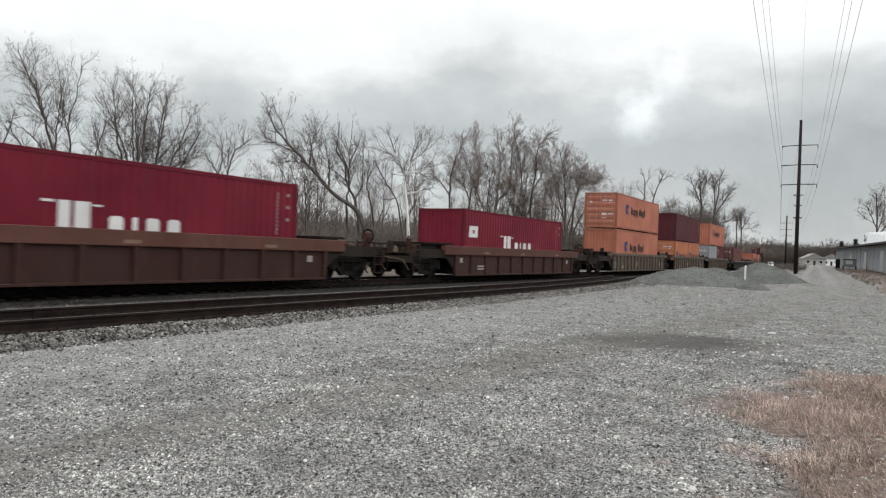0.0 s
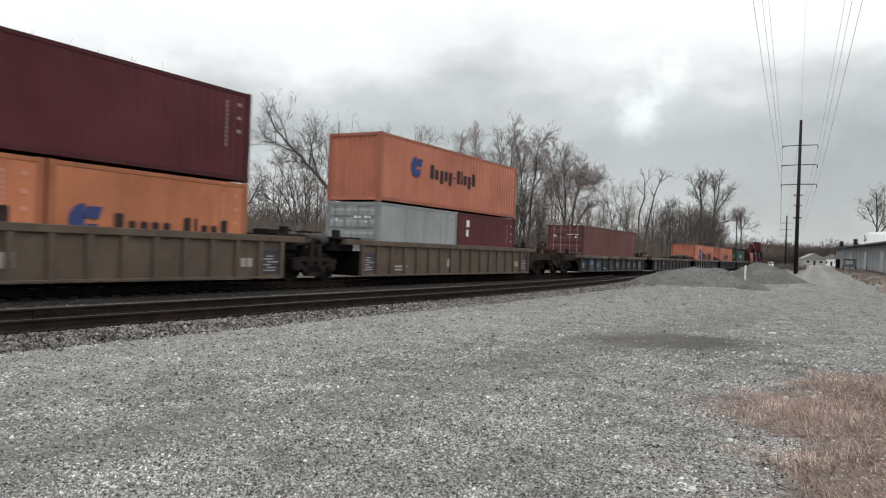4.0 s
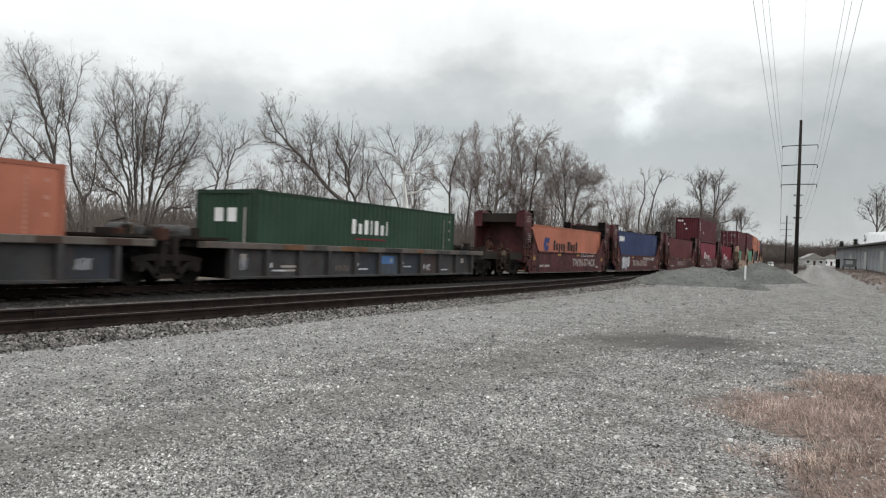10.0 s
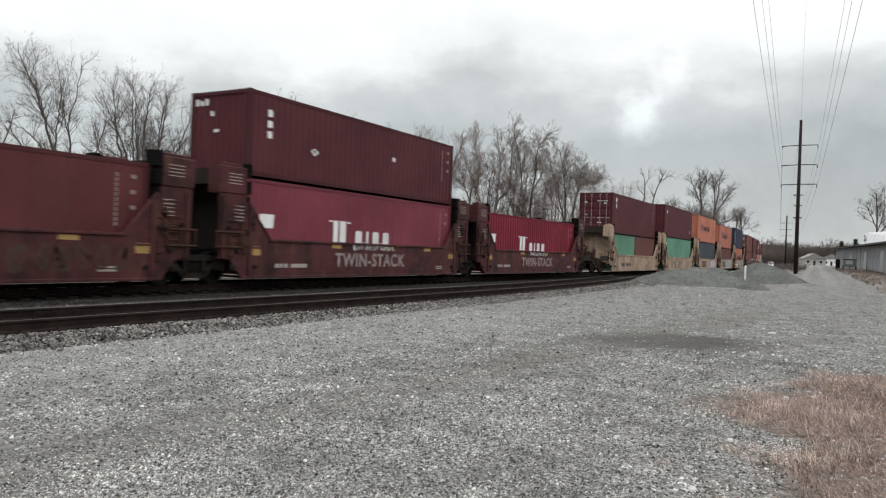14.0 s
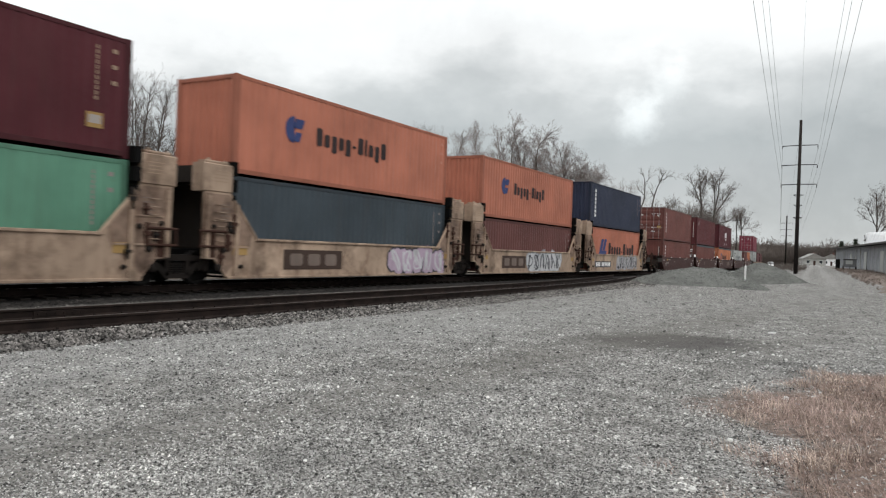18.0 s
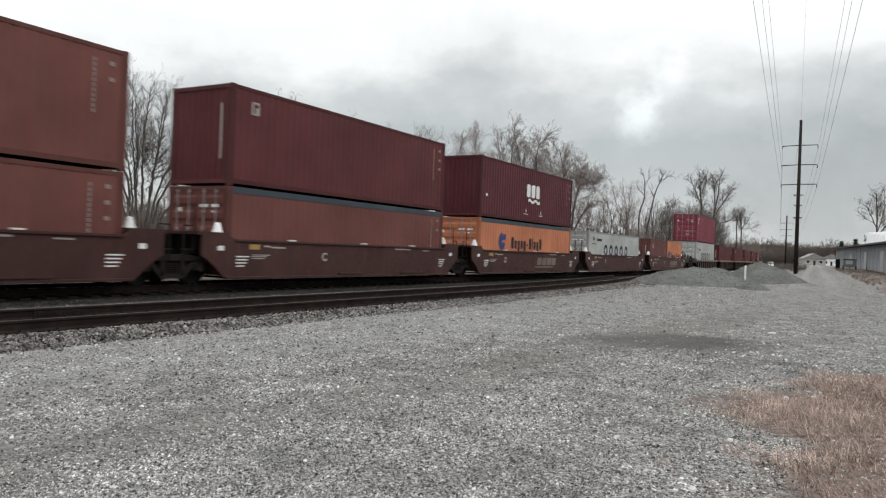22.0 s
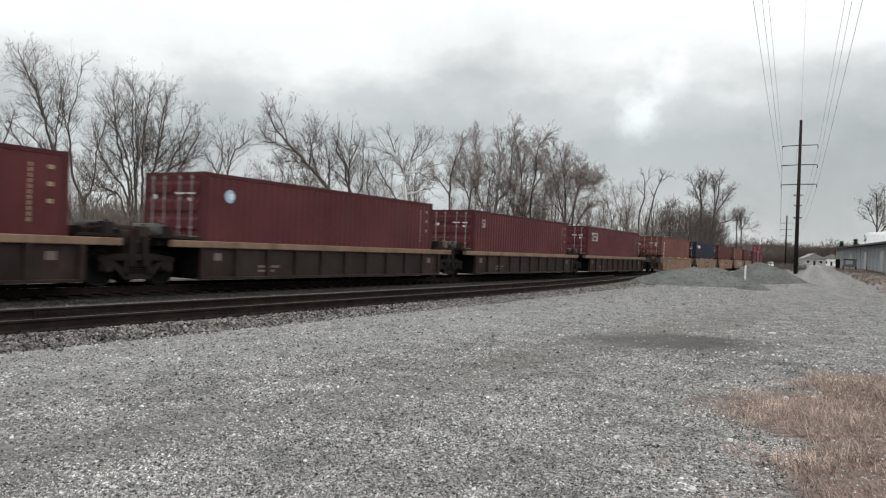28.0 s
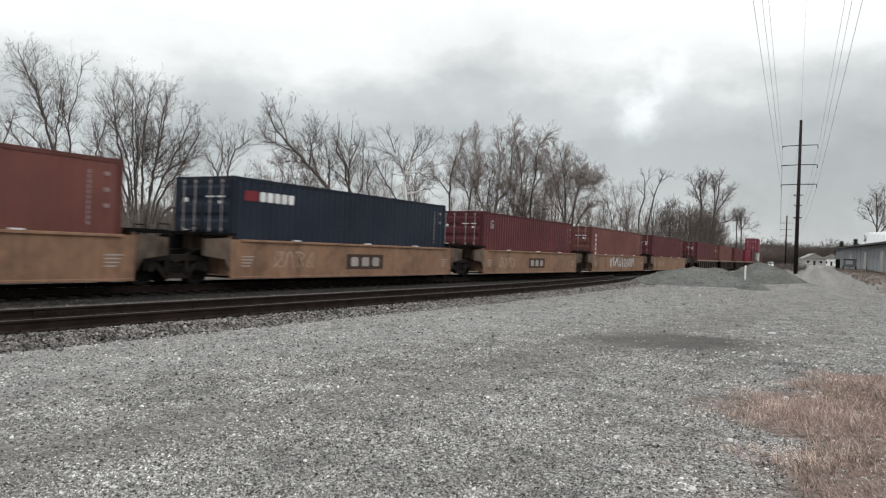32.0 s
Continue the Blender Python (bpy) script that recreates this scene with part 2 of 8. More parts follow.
RAIL_HEAD = paint("rail_worn_top", (0.085, 0.07, 0.062), rough=0.55, metal=0.3, rust=0.7, grime=0.6)
RAIL_BRIGHT = paint("rail_polished_top", (0.5, 0.49, 0.47), rough=0.22, metal=1.0, rust=0.0, amount=0.1)
TIMBER = rough_mat("tie_timber", (0.011, 0.009, 0.008), (0.024, 0.021, 0.019), 2, 0.9, 0.6, 0.01, spec=0.04)
BARK = rough_mat("bark_grey_brown", (0.06, 0.052, 0.047), (0.13, 0.116, 0.104), 1.5, 0.95, 0.6, 0.03)
TWIG = rough_mat("twig_brown", (0.095, 0.078, 0.07), (0.17, 0.143, 0.128), 0.6, 0.95, 0.2, 0.01)
BARK_LIGHT = rough_mat("bark_pale_grey", (0.15, 0.135, 0.12), (0.27, 0.245, 0.22), 1.5, 0.95, 0.6, 0.03)
TWIG_WARM = rough_mat("twig_grey_pink", (0.19, 0.155, 0.142), (0.32, 0.27, 0.25), 0.6, 0.95, 0.2, 0.01)
BARK_PALE = rough_mat("bark_white", (0.88, 0.87, 0.85), (0.68, 0.66, 0.63), 1.8, 0.9, 0.4, 0.02)
BRUSH = rough_mat("brush_grey_brown", (0.12, 0.10, 0.088), (0.2, 0.17, 0.15), 0.15, 0.95, 0.2, 0.01)
CONIFER = rough_mat("conifer_needles", (0.022, 0.03, 0.02), (0.05, 0.06, 0.042), 0.8, 0.9, 0.2, 0.01)
FAR_BRUSH = rough_mat("far_wood_brown", (0.085, 0.07, 0.062), (0.15, 0.125, 0.11), 0.02, 0.95, 0.2, 0.01)
POLE_WOOD = rough_mat("pole_dark_timber", (0.018, 0.0145, 0.0135), (0.032, 0.027, 0.025), 1.2, 0.9, 0.4, 0.01)
WIRE = paint("wire_dull", (0.2, 0.2, 0.205), rough=0.6, rust=0.0)


def edge_of(mat):
    """The worn, darker paint on a box's rails and posts."""
    key = mat.name + "_edge"
    if key not in MATS:
        rgb = EDGE_BASE[mat.name]
        paint(key, tuple(0.74 * c + 0.002 for c in rgb), rough=0.65, amount=0.5, rust=0.5)
    return MATS[key]

# ---- mesh helpers ----


class Shape:
    """Collects corners and faces, and becomes one mesh."""

    def __init__(self):
        self.v, self.f = [], []

    def add(self, verts, faces):
        n = len(self.v)
        self.v.extend(verts)
        self.f.extend([tuple(i + n for i in f) for f in faces])
        return self

    def box(self, x0, x1, y0, y1, z0, z1, c=0.0):
        """A block; c chamfers its long edges along y."""
        if c <= 0:
            vs = [(x, y, z) for x in (x0, x1) for y in (y0, y1) for z in (z0, z1)]
            return self.add(vs, [(0, 1, 3, 2), (4, 6, 7, 5), (0, 4, 5, 1), (2, 3, 7, 6), (0, 2, 6, 4), (1, 5, 7, 3)])
        ring = [(x0 + c, z0), (x1 - c, z0), (x1, z0 + c), (x1, z1 - c), (x1 - c, z1), (x0 + c, z1), (x0, z1 - c), (x0, z0 + c)]
        vs = [(x, y0, z) for x, z in ring] + [(x, y1, z) for x, z in ring]
        fs = [(i, (i + 1) % 8, 8 + (i + 1) % 8, 8 + i) for i in range(8)]
        return self.add(vs, fs + [tuple(range(7, -1, -1)), tuple(range(8, 16))])

    def prism(self, poly, x0, x1):
        """A plate: a polygon in (y, z), from x0 to x1."""
        n = len(poly)
        vs = [(x0, y, z) for y, z in poly] + [(x1, y, z) for y, z in poly]
        fs = [(i, (i + 1) % n, n + (i + 1) % n, n + i) for i in range(n)]
        return self.add(vs, fs + [tuple(range(n - 1, -1, -1)), tuple(range(n, 2 * n))])

    def tube(self, p0, p1, r0, r1=None, n=6, caps=True):
        p0, p1 = Vector(p0), Vector(p1)
        r1 = r0 if r1 is None else r1
        d = (p1 - p0).normalized()
        a = d.orthogonal().normalized()
        b = d.cross(a)
        vs = []
        for p, r in ((p0, r0), (p1, r1)):
            for i in range(n):
                t = 2 * math.pi * i / n
                vs.append(tuple(p + (a * math.cos(t) + b * math.sin(t)) * r))
        fs = [(i, (i + 1) % n, n + (i + 1) % n, n + i) for i in range(n)]
        if caps:
            fs += [tuple(range(n - 1, -1, -1)), tuple(range(n, 2 * n))]
        return self.add(vs, fs)

    def mesh(self, name, mat, smooth=False):
        me = bpy.data.meshes.new(name)
        me.from_pydata(self.v, [], self.f)
        me.materials.append(mat)
        if smooth:
            me.polygons.foreach_set("use_smooth", [True] * len(me.polygons))
        me.update()
        bm = bmesh.new()
        bm.from_mesh(me)
        bmesh.ops.recalc_face_normals(bm, faces=bm.faces)
        bm.to_mesh(me)
        bm.free()
        return me


MESHES = {}


def cached(key, make):
    if key not in MESHES:
        MESHES[key] = make()
    return MESHES[key]


def part(name, mesh, parent, label=""):
    ob = new(name, mesh)
    ob.parent = parent
    if label:
        ob["label"] = label
    return ob


def thing(name, label, category, group="", kind="", at=(0, 0, 0), turn=0):
    ob = new(name)
    ob.empty_display_size = 0.3
    ob.matrix_basis = pose(*at, 0, 0, turn)
    return tagged(ob, label, category, group, kind)


# ---- the ground ----
TRACK_X, SIDING_X, RAIL_TOP = -16.95, -11.03, 0.24
BEND_AT, BEND_R = 60.0, 1350.0


def track_place(u, off=0.0):
    """The line's place and heading, u metres along it; off: metres to its right."""
    if u <= BEND_AT:
        return TRACK_X + off, u, 0.0
    a = (u - BEND_AT) / BEND_R
    r = BEND_R + off
    return TRACK_X - BEND_R + r * math.cos(a), BEND_AT + r * math.sin(a), a


def siding_shift(y):
    """The siding swings gently towards the main line."""
    return -0.0027 * np.maximum(0, y - 17.0) ** 2


def smooth(a, b, v):
    t = np.clip((v - a) / (b - a), 0, 1)
    return t * t * (3 - 2 * t)


def bend(y):
    """How far the line has swung to the left at y."""
    d = np.maximum(0, y - BEND_AT)
    return np.where(d < 900, d * d / (2 * BEND_R), 300 + (d - 900) * 0.5)


def ground_z(x, y):
    side = x + bend(y) - TRACK_X                       # metres right of the main line
    rise = 0.011 * np.clip(y - 40, 0, 75) * smooth(8.0, 16.0, side)
    far = -0.25 * smooth(-6, -14, side)
    und = 0.03 * np.sin(x * 0.9 + y * 0.31) * np.cos(y * 0.47 - x * 0.2) * smooth(-9.0, -7.0, x)
    bed = 0.02 * (smooth(-4.0, -2.6, side) - smooth(7.2, 8.6, side))
    return rise + far + und + bed


# withered turf as lobes: centre x, y and half widths
TURF_LOBES = ((2.3, 5.6, 2.85, 6.9), (0.5, 8.1, 1.85, 1.55), (1.1, 10.2, 1.75, 1.6))


def gravel_material():
    m, nt, bsdf = nodes_of("gravel")
    tc = nt.nodes.new("ShaderNodeTexCoord")
    co = tc.outputs["Object"]

    def voro(scale):
        v = nt.nodes.new("ShaderNodeTexVoronoi")
        v.inputs["Scale"].default_value = scale
        nt.links.new(co, v.inputs["Vector"])
        return v

    v1, v2 = voro(44.0), voro(17.0)
    grey = nt.nodes.new("ShaderNodeSeparateColor")
    nt.links.new(v1.outputs["Color"], grey.inputs[0])
    stone = mixed(nt, (0.02, 0.02, 0.019), (0.455, 0.437, 0.415), span(nt, grey.outputs[0], 0.0, 1.0))
    big = span(nt, noise_out(nt, 0.16, 4, 0.55), 0.38, 0.66)
    stone = mixed(nt, stone, mixed(nt, stone, (0.25, 0.245, 0.23), 0.4), big)
    dust = span(nt, noise_out(nt, 0.55, 5, 0.65, (1.0, 0.35, 1.0)), 0.5, 0.72, 0, 0.5)
    stone = mixed(nt, stone, (0.138, 0.129, 0.116), dust)
    mottle = span(nt, noise_out(nt, 2.2, 8, 0.78), 0.3, 0.7, 0.5, 1.42)
    tone = nt.nodes.new("ShaderNodeCombineXYZ")
    for i in range(3):
        nt.links.new(mottle, tone.inputs[i])
    stone = mixed(nt, stone, tone.outputs[0], 1.0, "MULTIPLY")
    # damp, oily patch on the lot
    mp = nt.nodes.new("ShaderNodeMapping")
    mp.vector_type = "TEXTURE"
    mp.inputs["Location"].default_value = (-2.85, 13.1, 0)
    mp.inputs["Rotation"].default_value = (0, 0, radians(52))
    mp.inputs["Scale"].default_value = (1.7, 1.25, 1)
    nt.links.new(co, mp.inputs[0])
    ln = nt.nodes.new("ShaderNodeVectorMath")
    ln.operation = "LENGTH"
    nt.links.new(mp.outputs[0], ln.inputs[0])
    wob = nt.nodes.new("ShaderNodeMath")
    wob.operation = "MULTIPLY_ADD"
    wob.inputs[1].default_value = 0.9
    nt.links.new(noise_out(nt, 1.3, 4), wob.inputs[0])
    nt.links.new(ln.outputs["Value"], wob.inputs[2])
    stone = mixed(nt, stone, (0.07, 0.065, 0.062), span(nt, wob.outputs[0], 1.1, 1.7, 0.75, 0))
    pos = nt.nodes.new("ShaderNodeSeparateXYZ")
    nt.links.new(co, pos.inputs[0])

    def sway(amount, scale):
        n = nt.nodes.new("ShaderNodeMath")
        n.operation = "MULTIPLY_ADD"
        n.inputs[1].default_value = amount
        nt.links.new(noise_out(nt, scale, 4), n.inputs[0])
        nt.links.new(pos.outputs["X"], n.inputs[2])
        return n.outputs[0]

    def times(a, b):
        n = nt.nodes.new("ShaderNodeMath")
        n.operation = "MULTIPLY"
        nt.links.new(a, n.inputs[0])
        nt.links.new(b, n.inputs[1])
        return n.outputs[0]

    # darker coarse stone before the turf
    mp4 = nt.nodes.new("ShaderNodeMapping")
    mp4.vector_type = "TEXTURE"
    mp4.inputs["Location"].default_value = (-0.8, 11.4, 0)
    mp4.inputs["Scale"].default_value = (1.9, 1.2, 1)
    nt.links.new(co, mp4.inputs[0])
    ln4 = nt.nodes.new("ShaderNodeVectorMath")
    ln4.operation = "LENGTH"
    nt.links.new(mp4.outputs[0], ln4.inputs[0])
    stone = mixed(nt, stone, (0.06, 0.06, 0.062), span(nt, ln4.outputs["Value"], 0.3, 1.1, 0.4, 0))
    # dusty wheel tracks along the lot, and a paler strip of fresh stone
    swing = nt.nodes.new("ShaderNodeMath")
    swing.operation = "MULTIPLY_ADD"
    swing.inputs[1].default_value = -0.09
    nt.links.new(pos.outputs["Y"], swing.inputs[0])
    nt.links.new(sway(1.3, 0.35), swing.inputs[2])
    lane = swing.outputs[0]
    for x0, x1, x2, x3, c, k in ((-5.3, -4.3, -3.9, -2.9, (0.135, 0.126, 0.113), 0.42), (-2.6, -2.2, -1.7, -1.3, (0.15, 0.141, 0.128), 0.25), (-10.3, -8.8, -6.9, -5.7, (0.34, 0.335, 0.325), 0.35)):
        band = times(span(nt, lane, x0, x1), times(span(nt, lane, x2, x3, k, 0), span(nt, pos.outputs["Y"], 14, 34, 1, 0)))
        stone = mixed(nt, stone, c, band)
    road = nt.nodes.new("ShaderNodeMath")
    road.operation = "MULTIPLY_ADD"
    road.inputs[1].default_value = 0.055
    nt.links.new(pos.outputs["Y"], road.inputs[0])
    nt.links.new(sway(0.8, 0.3), road.inputs[2])
    for x0 in (-1.0, 0.9):
        rut = times(span(nt, road.outputs[0], x0, x0 + 0.3), times(span(nt, road.outputs[0], x0 + 0.7, x0 + 1.1, 0.26, 0), span(nt, pos.outputs["Y"], 38, 55)))
        stone = mixed(nt, stone, (0.37, 0.362, 0.345), rut)
    # withered turf at the right edge of the lot
    lobes = []
    for cx, cy, rx, ry in TURF_LOBES:
        mp2 = nt.nodes.new("ShaderNodeMapping")
        mp2.vector_type = "TEXTURE"
        mp2.inputs["Location"].default_value = (cx, cy, 0)
        mp2.inputs["Scale"].default_value = (rx, ry, 1)
        nt.links.new(co, mp2.inputs[0])
        ln2 = nt.nodes.new("ShaderNodeVectorMath")
        ln2.operation = "LENGTH"
        nt.links.new(mp2.outputs[0], ln2.inputs[0])
        lobes.append(ln2.outputs["Value"])
    wob2 = nt.nodes.new("ShaderNodeMath")
    wob2.operation = "MULTIPLY_ADD"
    wob2.inputs[1].default_value = 1.0
    nt.links.new(noise_out(nt, 0.9, 9, 0.78), wob2.inputs[0])
    near = lobes[0]
    for lobe in lobes[1:]:
        both = nt.nodes.new("ShaderNodeMath")
        both.operation = "MINIMUM"
        nt.links.new(near, both.inputs[0])
        nt.links.new(lobe, both.inputs[1])
        near = both.outputs[0]
    nt.links.new(near, wob2.inputs[2])
    turf = mixed(nt, (0.085, 0.058, 0.048), (0.25, 0.182, 0.15), span(nt, noise_out(nt, 9, 5), 0.3, 0.7))
    stone = mixed(nt, stone, turf, span(nt, wob2.outputs[0], 1.3, 1.62, 0.92, 0))
    # main-line ballast blackened by oil, brake dust and the train's shade, painted in
    oil_shade = times(span(nt, sway(0.7, 0.8), -14.1, -13.7, 0.96, 0), times(span(nt, pos.outputs["Y"], 62, 80, 1, 0), span(nt, sway(0.3, 1.2), -18.8, -18.4)))
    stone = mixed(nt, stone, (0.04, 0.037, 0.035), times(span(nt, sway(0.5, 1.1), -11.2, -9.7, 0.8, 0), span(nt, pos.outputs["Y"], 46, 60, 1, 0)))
    stone = mixed(nt, stone, (0.010, 0.0095, 0.009), oil_shade)
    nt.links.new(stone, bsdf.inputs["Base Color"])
    bsdf.inputs["Roughness"].default_value = 0.92
    bsdf.inputs["Specular IOR Level"].default_value = 0.06
    add = nt.nodes.new("ShaderNodeMath")
    add.operation = "ADD"
    nt.links.new(v1.outputs["Distance"], add.inputs[0])
    nt.links.new(v2.outputs["Distance"], add.inputs[1])
    b = nt.nodes.new("ShaderNodeBump")
    b.invert = True
    b.inputs["Strength"].default_value, b.inputs["Distance"].default_value = 0.9, 0.03
    nt.links.new(add.outputs[0], b.inputs["Height"])
    nt.links.new(b.outputs[0], bsdf.inputs["Normal"])
    return m


GRAVEL = gravel_material()
STONE = rough_mat("loose_stone", (0.108, 0.106, 0.101), (0.335, 0.327, 0.311), 1.1, 0.9, 0.3, 0.005, island=0.6, flecks=True)
STONE_WORN = rough_mat("worn_lot_stone", (0.10, 0.10, 0.092), (0.30, 0.298, 0.276), 1.1, 0.9, 0.3, 0.005, island=0.85)
SHOULDER = rough_mat("shoulder_stone", (0.07, 0.064, 0.06), (0.15, 0.139, 0.129), 1.4, 0.9, 0.3, 0.005, island=0.6, flecks=True)
# oil and the shade beside the train are both in this colour
OILY_SHADED = rough_mat("oily_stone", (0.02, 0.018, 0.017), (0.04, 0.036, 0.033), 2.0, 0.85, 0.3, 0.005, island=0.5)
BALLAST = rough_mat("ballast_stone", (0.075, 0.068, 0.063), (0.15, 0.138, 0.128), 2.0, 0.9, 0.3, 0.005, island=0.6)
PILE = rough_mat("piled_stone", (0.098, 0.099, 0.092), (0.165, 0.166, 0.154), 1.2, 0.95, 1.0, 0.05, island=0.3)
PILE_STONE = rough_mat("pile_loose_stone", (0.085, 0.086, 0.08), (0.165, 0.166, 0.154), 1.2, 0.95, 0.5, 0.01, island=0.5)
EARTH = rough_mat("leaf_earth", (0.08, 0.062, 0.048), (0.145, 0.118, 0.096), 0.5, 0.95, 0.8, 0.05)


def grid_sheet(xs, ys, zfun):
    X, Y = np.meshgrid(xs, ys)
    Z = zfun(X, Y)
    n, m = len(xs), len(ys)
    verts = np.stack([X, Y, Z], -1).reshape(-1, 3)
    i = np.arange((m - 1) * n).reshape(m - 1, n)[:, :-1].ravel()
    faces = np.stack([i, i + 1, i + n + 1, i + n], 1)
    me = bpy.data.meshes.new("sheet")
    me.from_pydata(verts.tolist(), [], faces.tolist())
    me.polygons.foreach_set("use_smooth", [True] * len(me.polygons))
    me.update()
    return me


def build_ground():
    xs = np.concatenate([np.linspace(-1400, -80, 16), np.linspace(-70, -20, 26), np.linspace(-19, 12, 90), np.linspace(14, 60, 14), np.linspace(90, 1200, 9)])
    ys = np.concatenate([np.linspace(-700, -40, 12), np.linspace(-30, 0, 10), np.linspace(1, 60, 120), np.linspace(64, 300, 50), np.linspace(340, 2600, 16)])
    me = grid_sheet(xs, ys, ground_z)
    me.materials.append(GRAVEL)
    me.materials.append(EARTH)
    side = []
    for p in me.polygons:
        c = p.center
        s = c.x + float(bend(np.array(c.y))) - TRACK_X
        side.append(1 if (s < -4.2 or c.x > 9 or c.y > 330) else 0)
    me.polygons.foreach_set("material_index", side)
    tagged(new("ground", me), "grey crushed-stone lot beside the tracks", "ground", kind="structure")


build_ground()

# ---- the two tracks ----
RAIL_FORM = [(-0.07, 0), (0.07, 0), (0.07, 0.012), (0.012, 0.035), (0.012, 0.125), (0.036, 0.138), (0.036, 0.165), (0.026, 0.172),
             (-0.026, 0.172), (-0.036, 0.165), (-0.036, 0.138), (-0.012, 0.125), (-0.012, 0.035), (-0.07, 0.012)]


def rail_mesh(off, z, us, shift=False):
    s = Shape()
    k = len(RAIL_FORM)
    for i, u in enumerate(us):
        for w, h in RAIL_FORM:
            x, y, a = track_place(u, off + w)
            s.v.append((x + (float(siding_shift(y)) if shift else 0.0), y, z + h))
        if i:
            b = (i - 1) * k
            s.f.extend([(b + j, b + (j + 1) % k, b + k + (j + 1) % k, b + k + j) for j in range(k)])
    me = s.mesh("rail", RAIL_SIDE)
    me.materials.append(RAIL_HEAD if shift else RAIL_BRIGHT)
    me.polygons.foreach_set("material_index", [1 if p.normal.z > 0.9 and p.center.z > z + 0.168 else 0 for p in me.polygons])
    return me


def build_track(name, off, label):
    root = thing(name, label, "track", kind="structure")
    stub = name == "siding_track"
    us = [-420, -200, -80, -30, 0, 10, 17] + [17 + 2 * i for i in range(1, 16)] if stub else [-420, -200, -80, -30, 0, 30, 60] + [60 + 12 * i for i in range(1, 46)]

    def shift(y):
        return float(siding_shift(y)) if stub else 0.0

    base = RAIL_TOP - 0.172
    for side in (-0.753, 0.753):
        part("rail", rail_mesh(off + side, base, us, stub), root)
    tie = Shape().box(-1.3, 1.3, -0.115, 0.115, -0.17, 0.0, 0.0).mesh("tie", TIMBER)
    rng = random.Random(int(off * 7) + 3)
    joined = Shape()
    for i in range(-40, 560):
        u = i * 0.55
        if stub and u > 46.5:
            break
        x, y, a = track_place(u, off)
        x += shift(y)
        z = base - 0.004
        if 4 < u < 84:
            o = part("tie", tie, root)
            o.matrix_basis = pose(x, y, z, 0, 0, math.degrees(a) + rng.uniform(-0.8, 0.8))
        else:
            for sx in (0,):
                ca, sa = math.cos(a), math.sin(a)
                vs = [(x + lx * ca - ly * sa, y + lx * sa + ly * ca, z + lz) for lx in (-1.3, 1.3) for ly in (-0.115, 0.115) for lz in (-0.17, 0)]
                joined.add(vs, [(0, 1, 3, 2), (4, 6, 7, 5), (0, 4, 5, 1), (2, 3, 7, 6), (0, 2, 6, 4), (1, 5, 7, 3)])
    tagged(part("far_ties", joined.mesh("far_ties", TIMBER), root), kind="stuff")
    # plates, spikes and a bolted joint on the rails that pass nearest
    plate = Shape().box(-0.17, 0.17, -0.09, 0.09, 0, 0.018).box(0.085, 0.105, -0.06, -0.03, 0.0, 0.05).box(-0.105, -0.085, 0.03, 0.06, 0.0, 0.05).mesh("tie_plate", RAIL_SIDE)
    for i in range(10, 75):
        x, y, a = track_place(i * 0.55, off)
        for side in (-0.753, 0.753):
            o = part("tie_plate", plate, root)
            o.matrix_basis = pose(x + side + shift(y), y, base - 0.004)
    bar = Shape()
    for sx in (-0.028, 0.028):
        bar.box(sx - 0.014, sx + 0.014, -0.45, 0.45, 0.03, 0.122, 0.004)
    for k in range(6):
        bar.tube((0.04, -0.38 + 0.15 * k, 0.078), (0.07, -0.38 + 0.15 * k, 0.078), 0.016, n=6)
    me = bar.mesh("joint_bar", RAIL_SIDE)
    for u, side in ((7.6, -0.753), (17.5, 0.753), (27.0, -0.753), (38.2, 0.753)):
        x, y, a = track_place(u, off)
        part("joint_bar", me, root).matrix_basis = pose(x + side + shift(y), y, base)


build_track("main_track", 0.0, "rusty railway track under the moving train")
build_track("siding_track", SIDING_X - TRACK_X, "rusty empty railway track along the gravel lot")

# ---- the train ----
SPEED, SLOWING = 17.0, -0.0125


def gone(t):
    return SPEED * t + SLOWING * t * t / 2


MOVERS = []          # (thing, place along the train, height)
FT40, FT20, WIDE = 12.192, 6.058, 1.219
HIGH, LOW = 2.896, 2.591


def wavy(length, z0, z1, depth, across, pitch=0.28):
    """A corrugated sheet along y (or across, along x) with its outer face at 0, going inward."""
    prof, n = [], max(3, round(length / pitch))
    p = length / n
    for i in range(n):
        a = -length / 2 + i * p
        prof += [(a, 0), (a + 0.25 * p, 0), (a + 0.5 * p, -depth), (a + 0.75 * p, -depth)]
    prof.append((length / 2, 0))
    s = Shape()
    for a, d in prof:
        for z in (z0, z1):
            s.v.append((d, a, z) if not across else (a, d, z))
    s.f = [(2 * i, 2 * i + 2, 2 * i + 3, 2 * i + 1) for i in range(len(prof) - 1)]
    return s


def flat_marks(rects, x=0.0, skew=0.0):
    """Painted bars on a side: (y, z, width, height)."""
    s = Shape()
    for y, z, w, h in rects:
        s.add([(x, y, z), (x, y + w, z), (x, y + w + skew * h, z + h), (x, y + skew * h, z + h)], [(0, 1, 2, 3)])
    return s


# heights of a word's plain bars: tall, low, hanging, dash; the letter gives the bar's class and width
LINER = "Txqxq-TlxqT"
BAR_KINDS = {"T": (0.0, 1.0, 0.46), "x": (0.0, 0.73, 0.4), "q": (-0.26, 0.73, 0.4), "l": (0.0, 1.0, 0.17), "-": (0.3, 0.43, 0.3), " ": (0, 0, 0.3)}


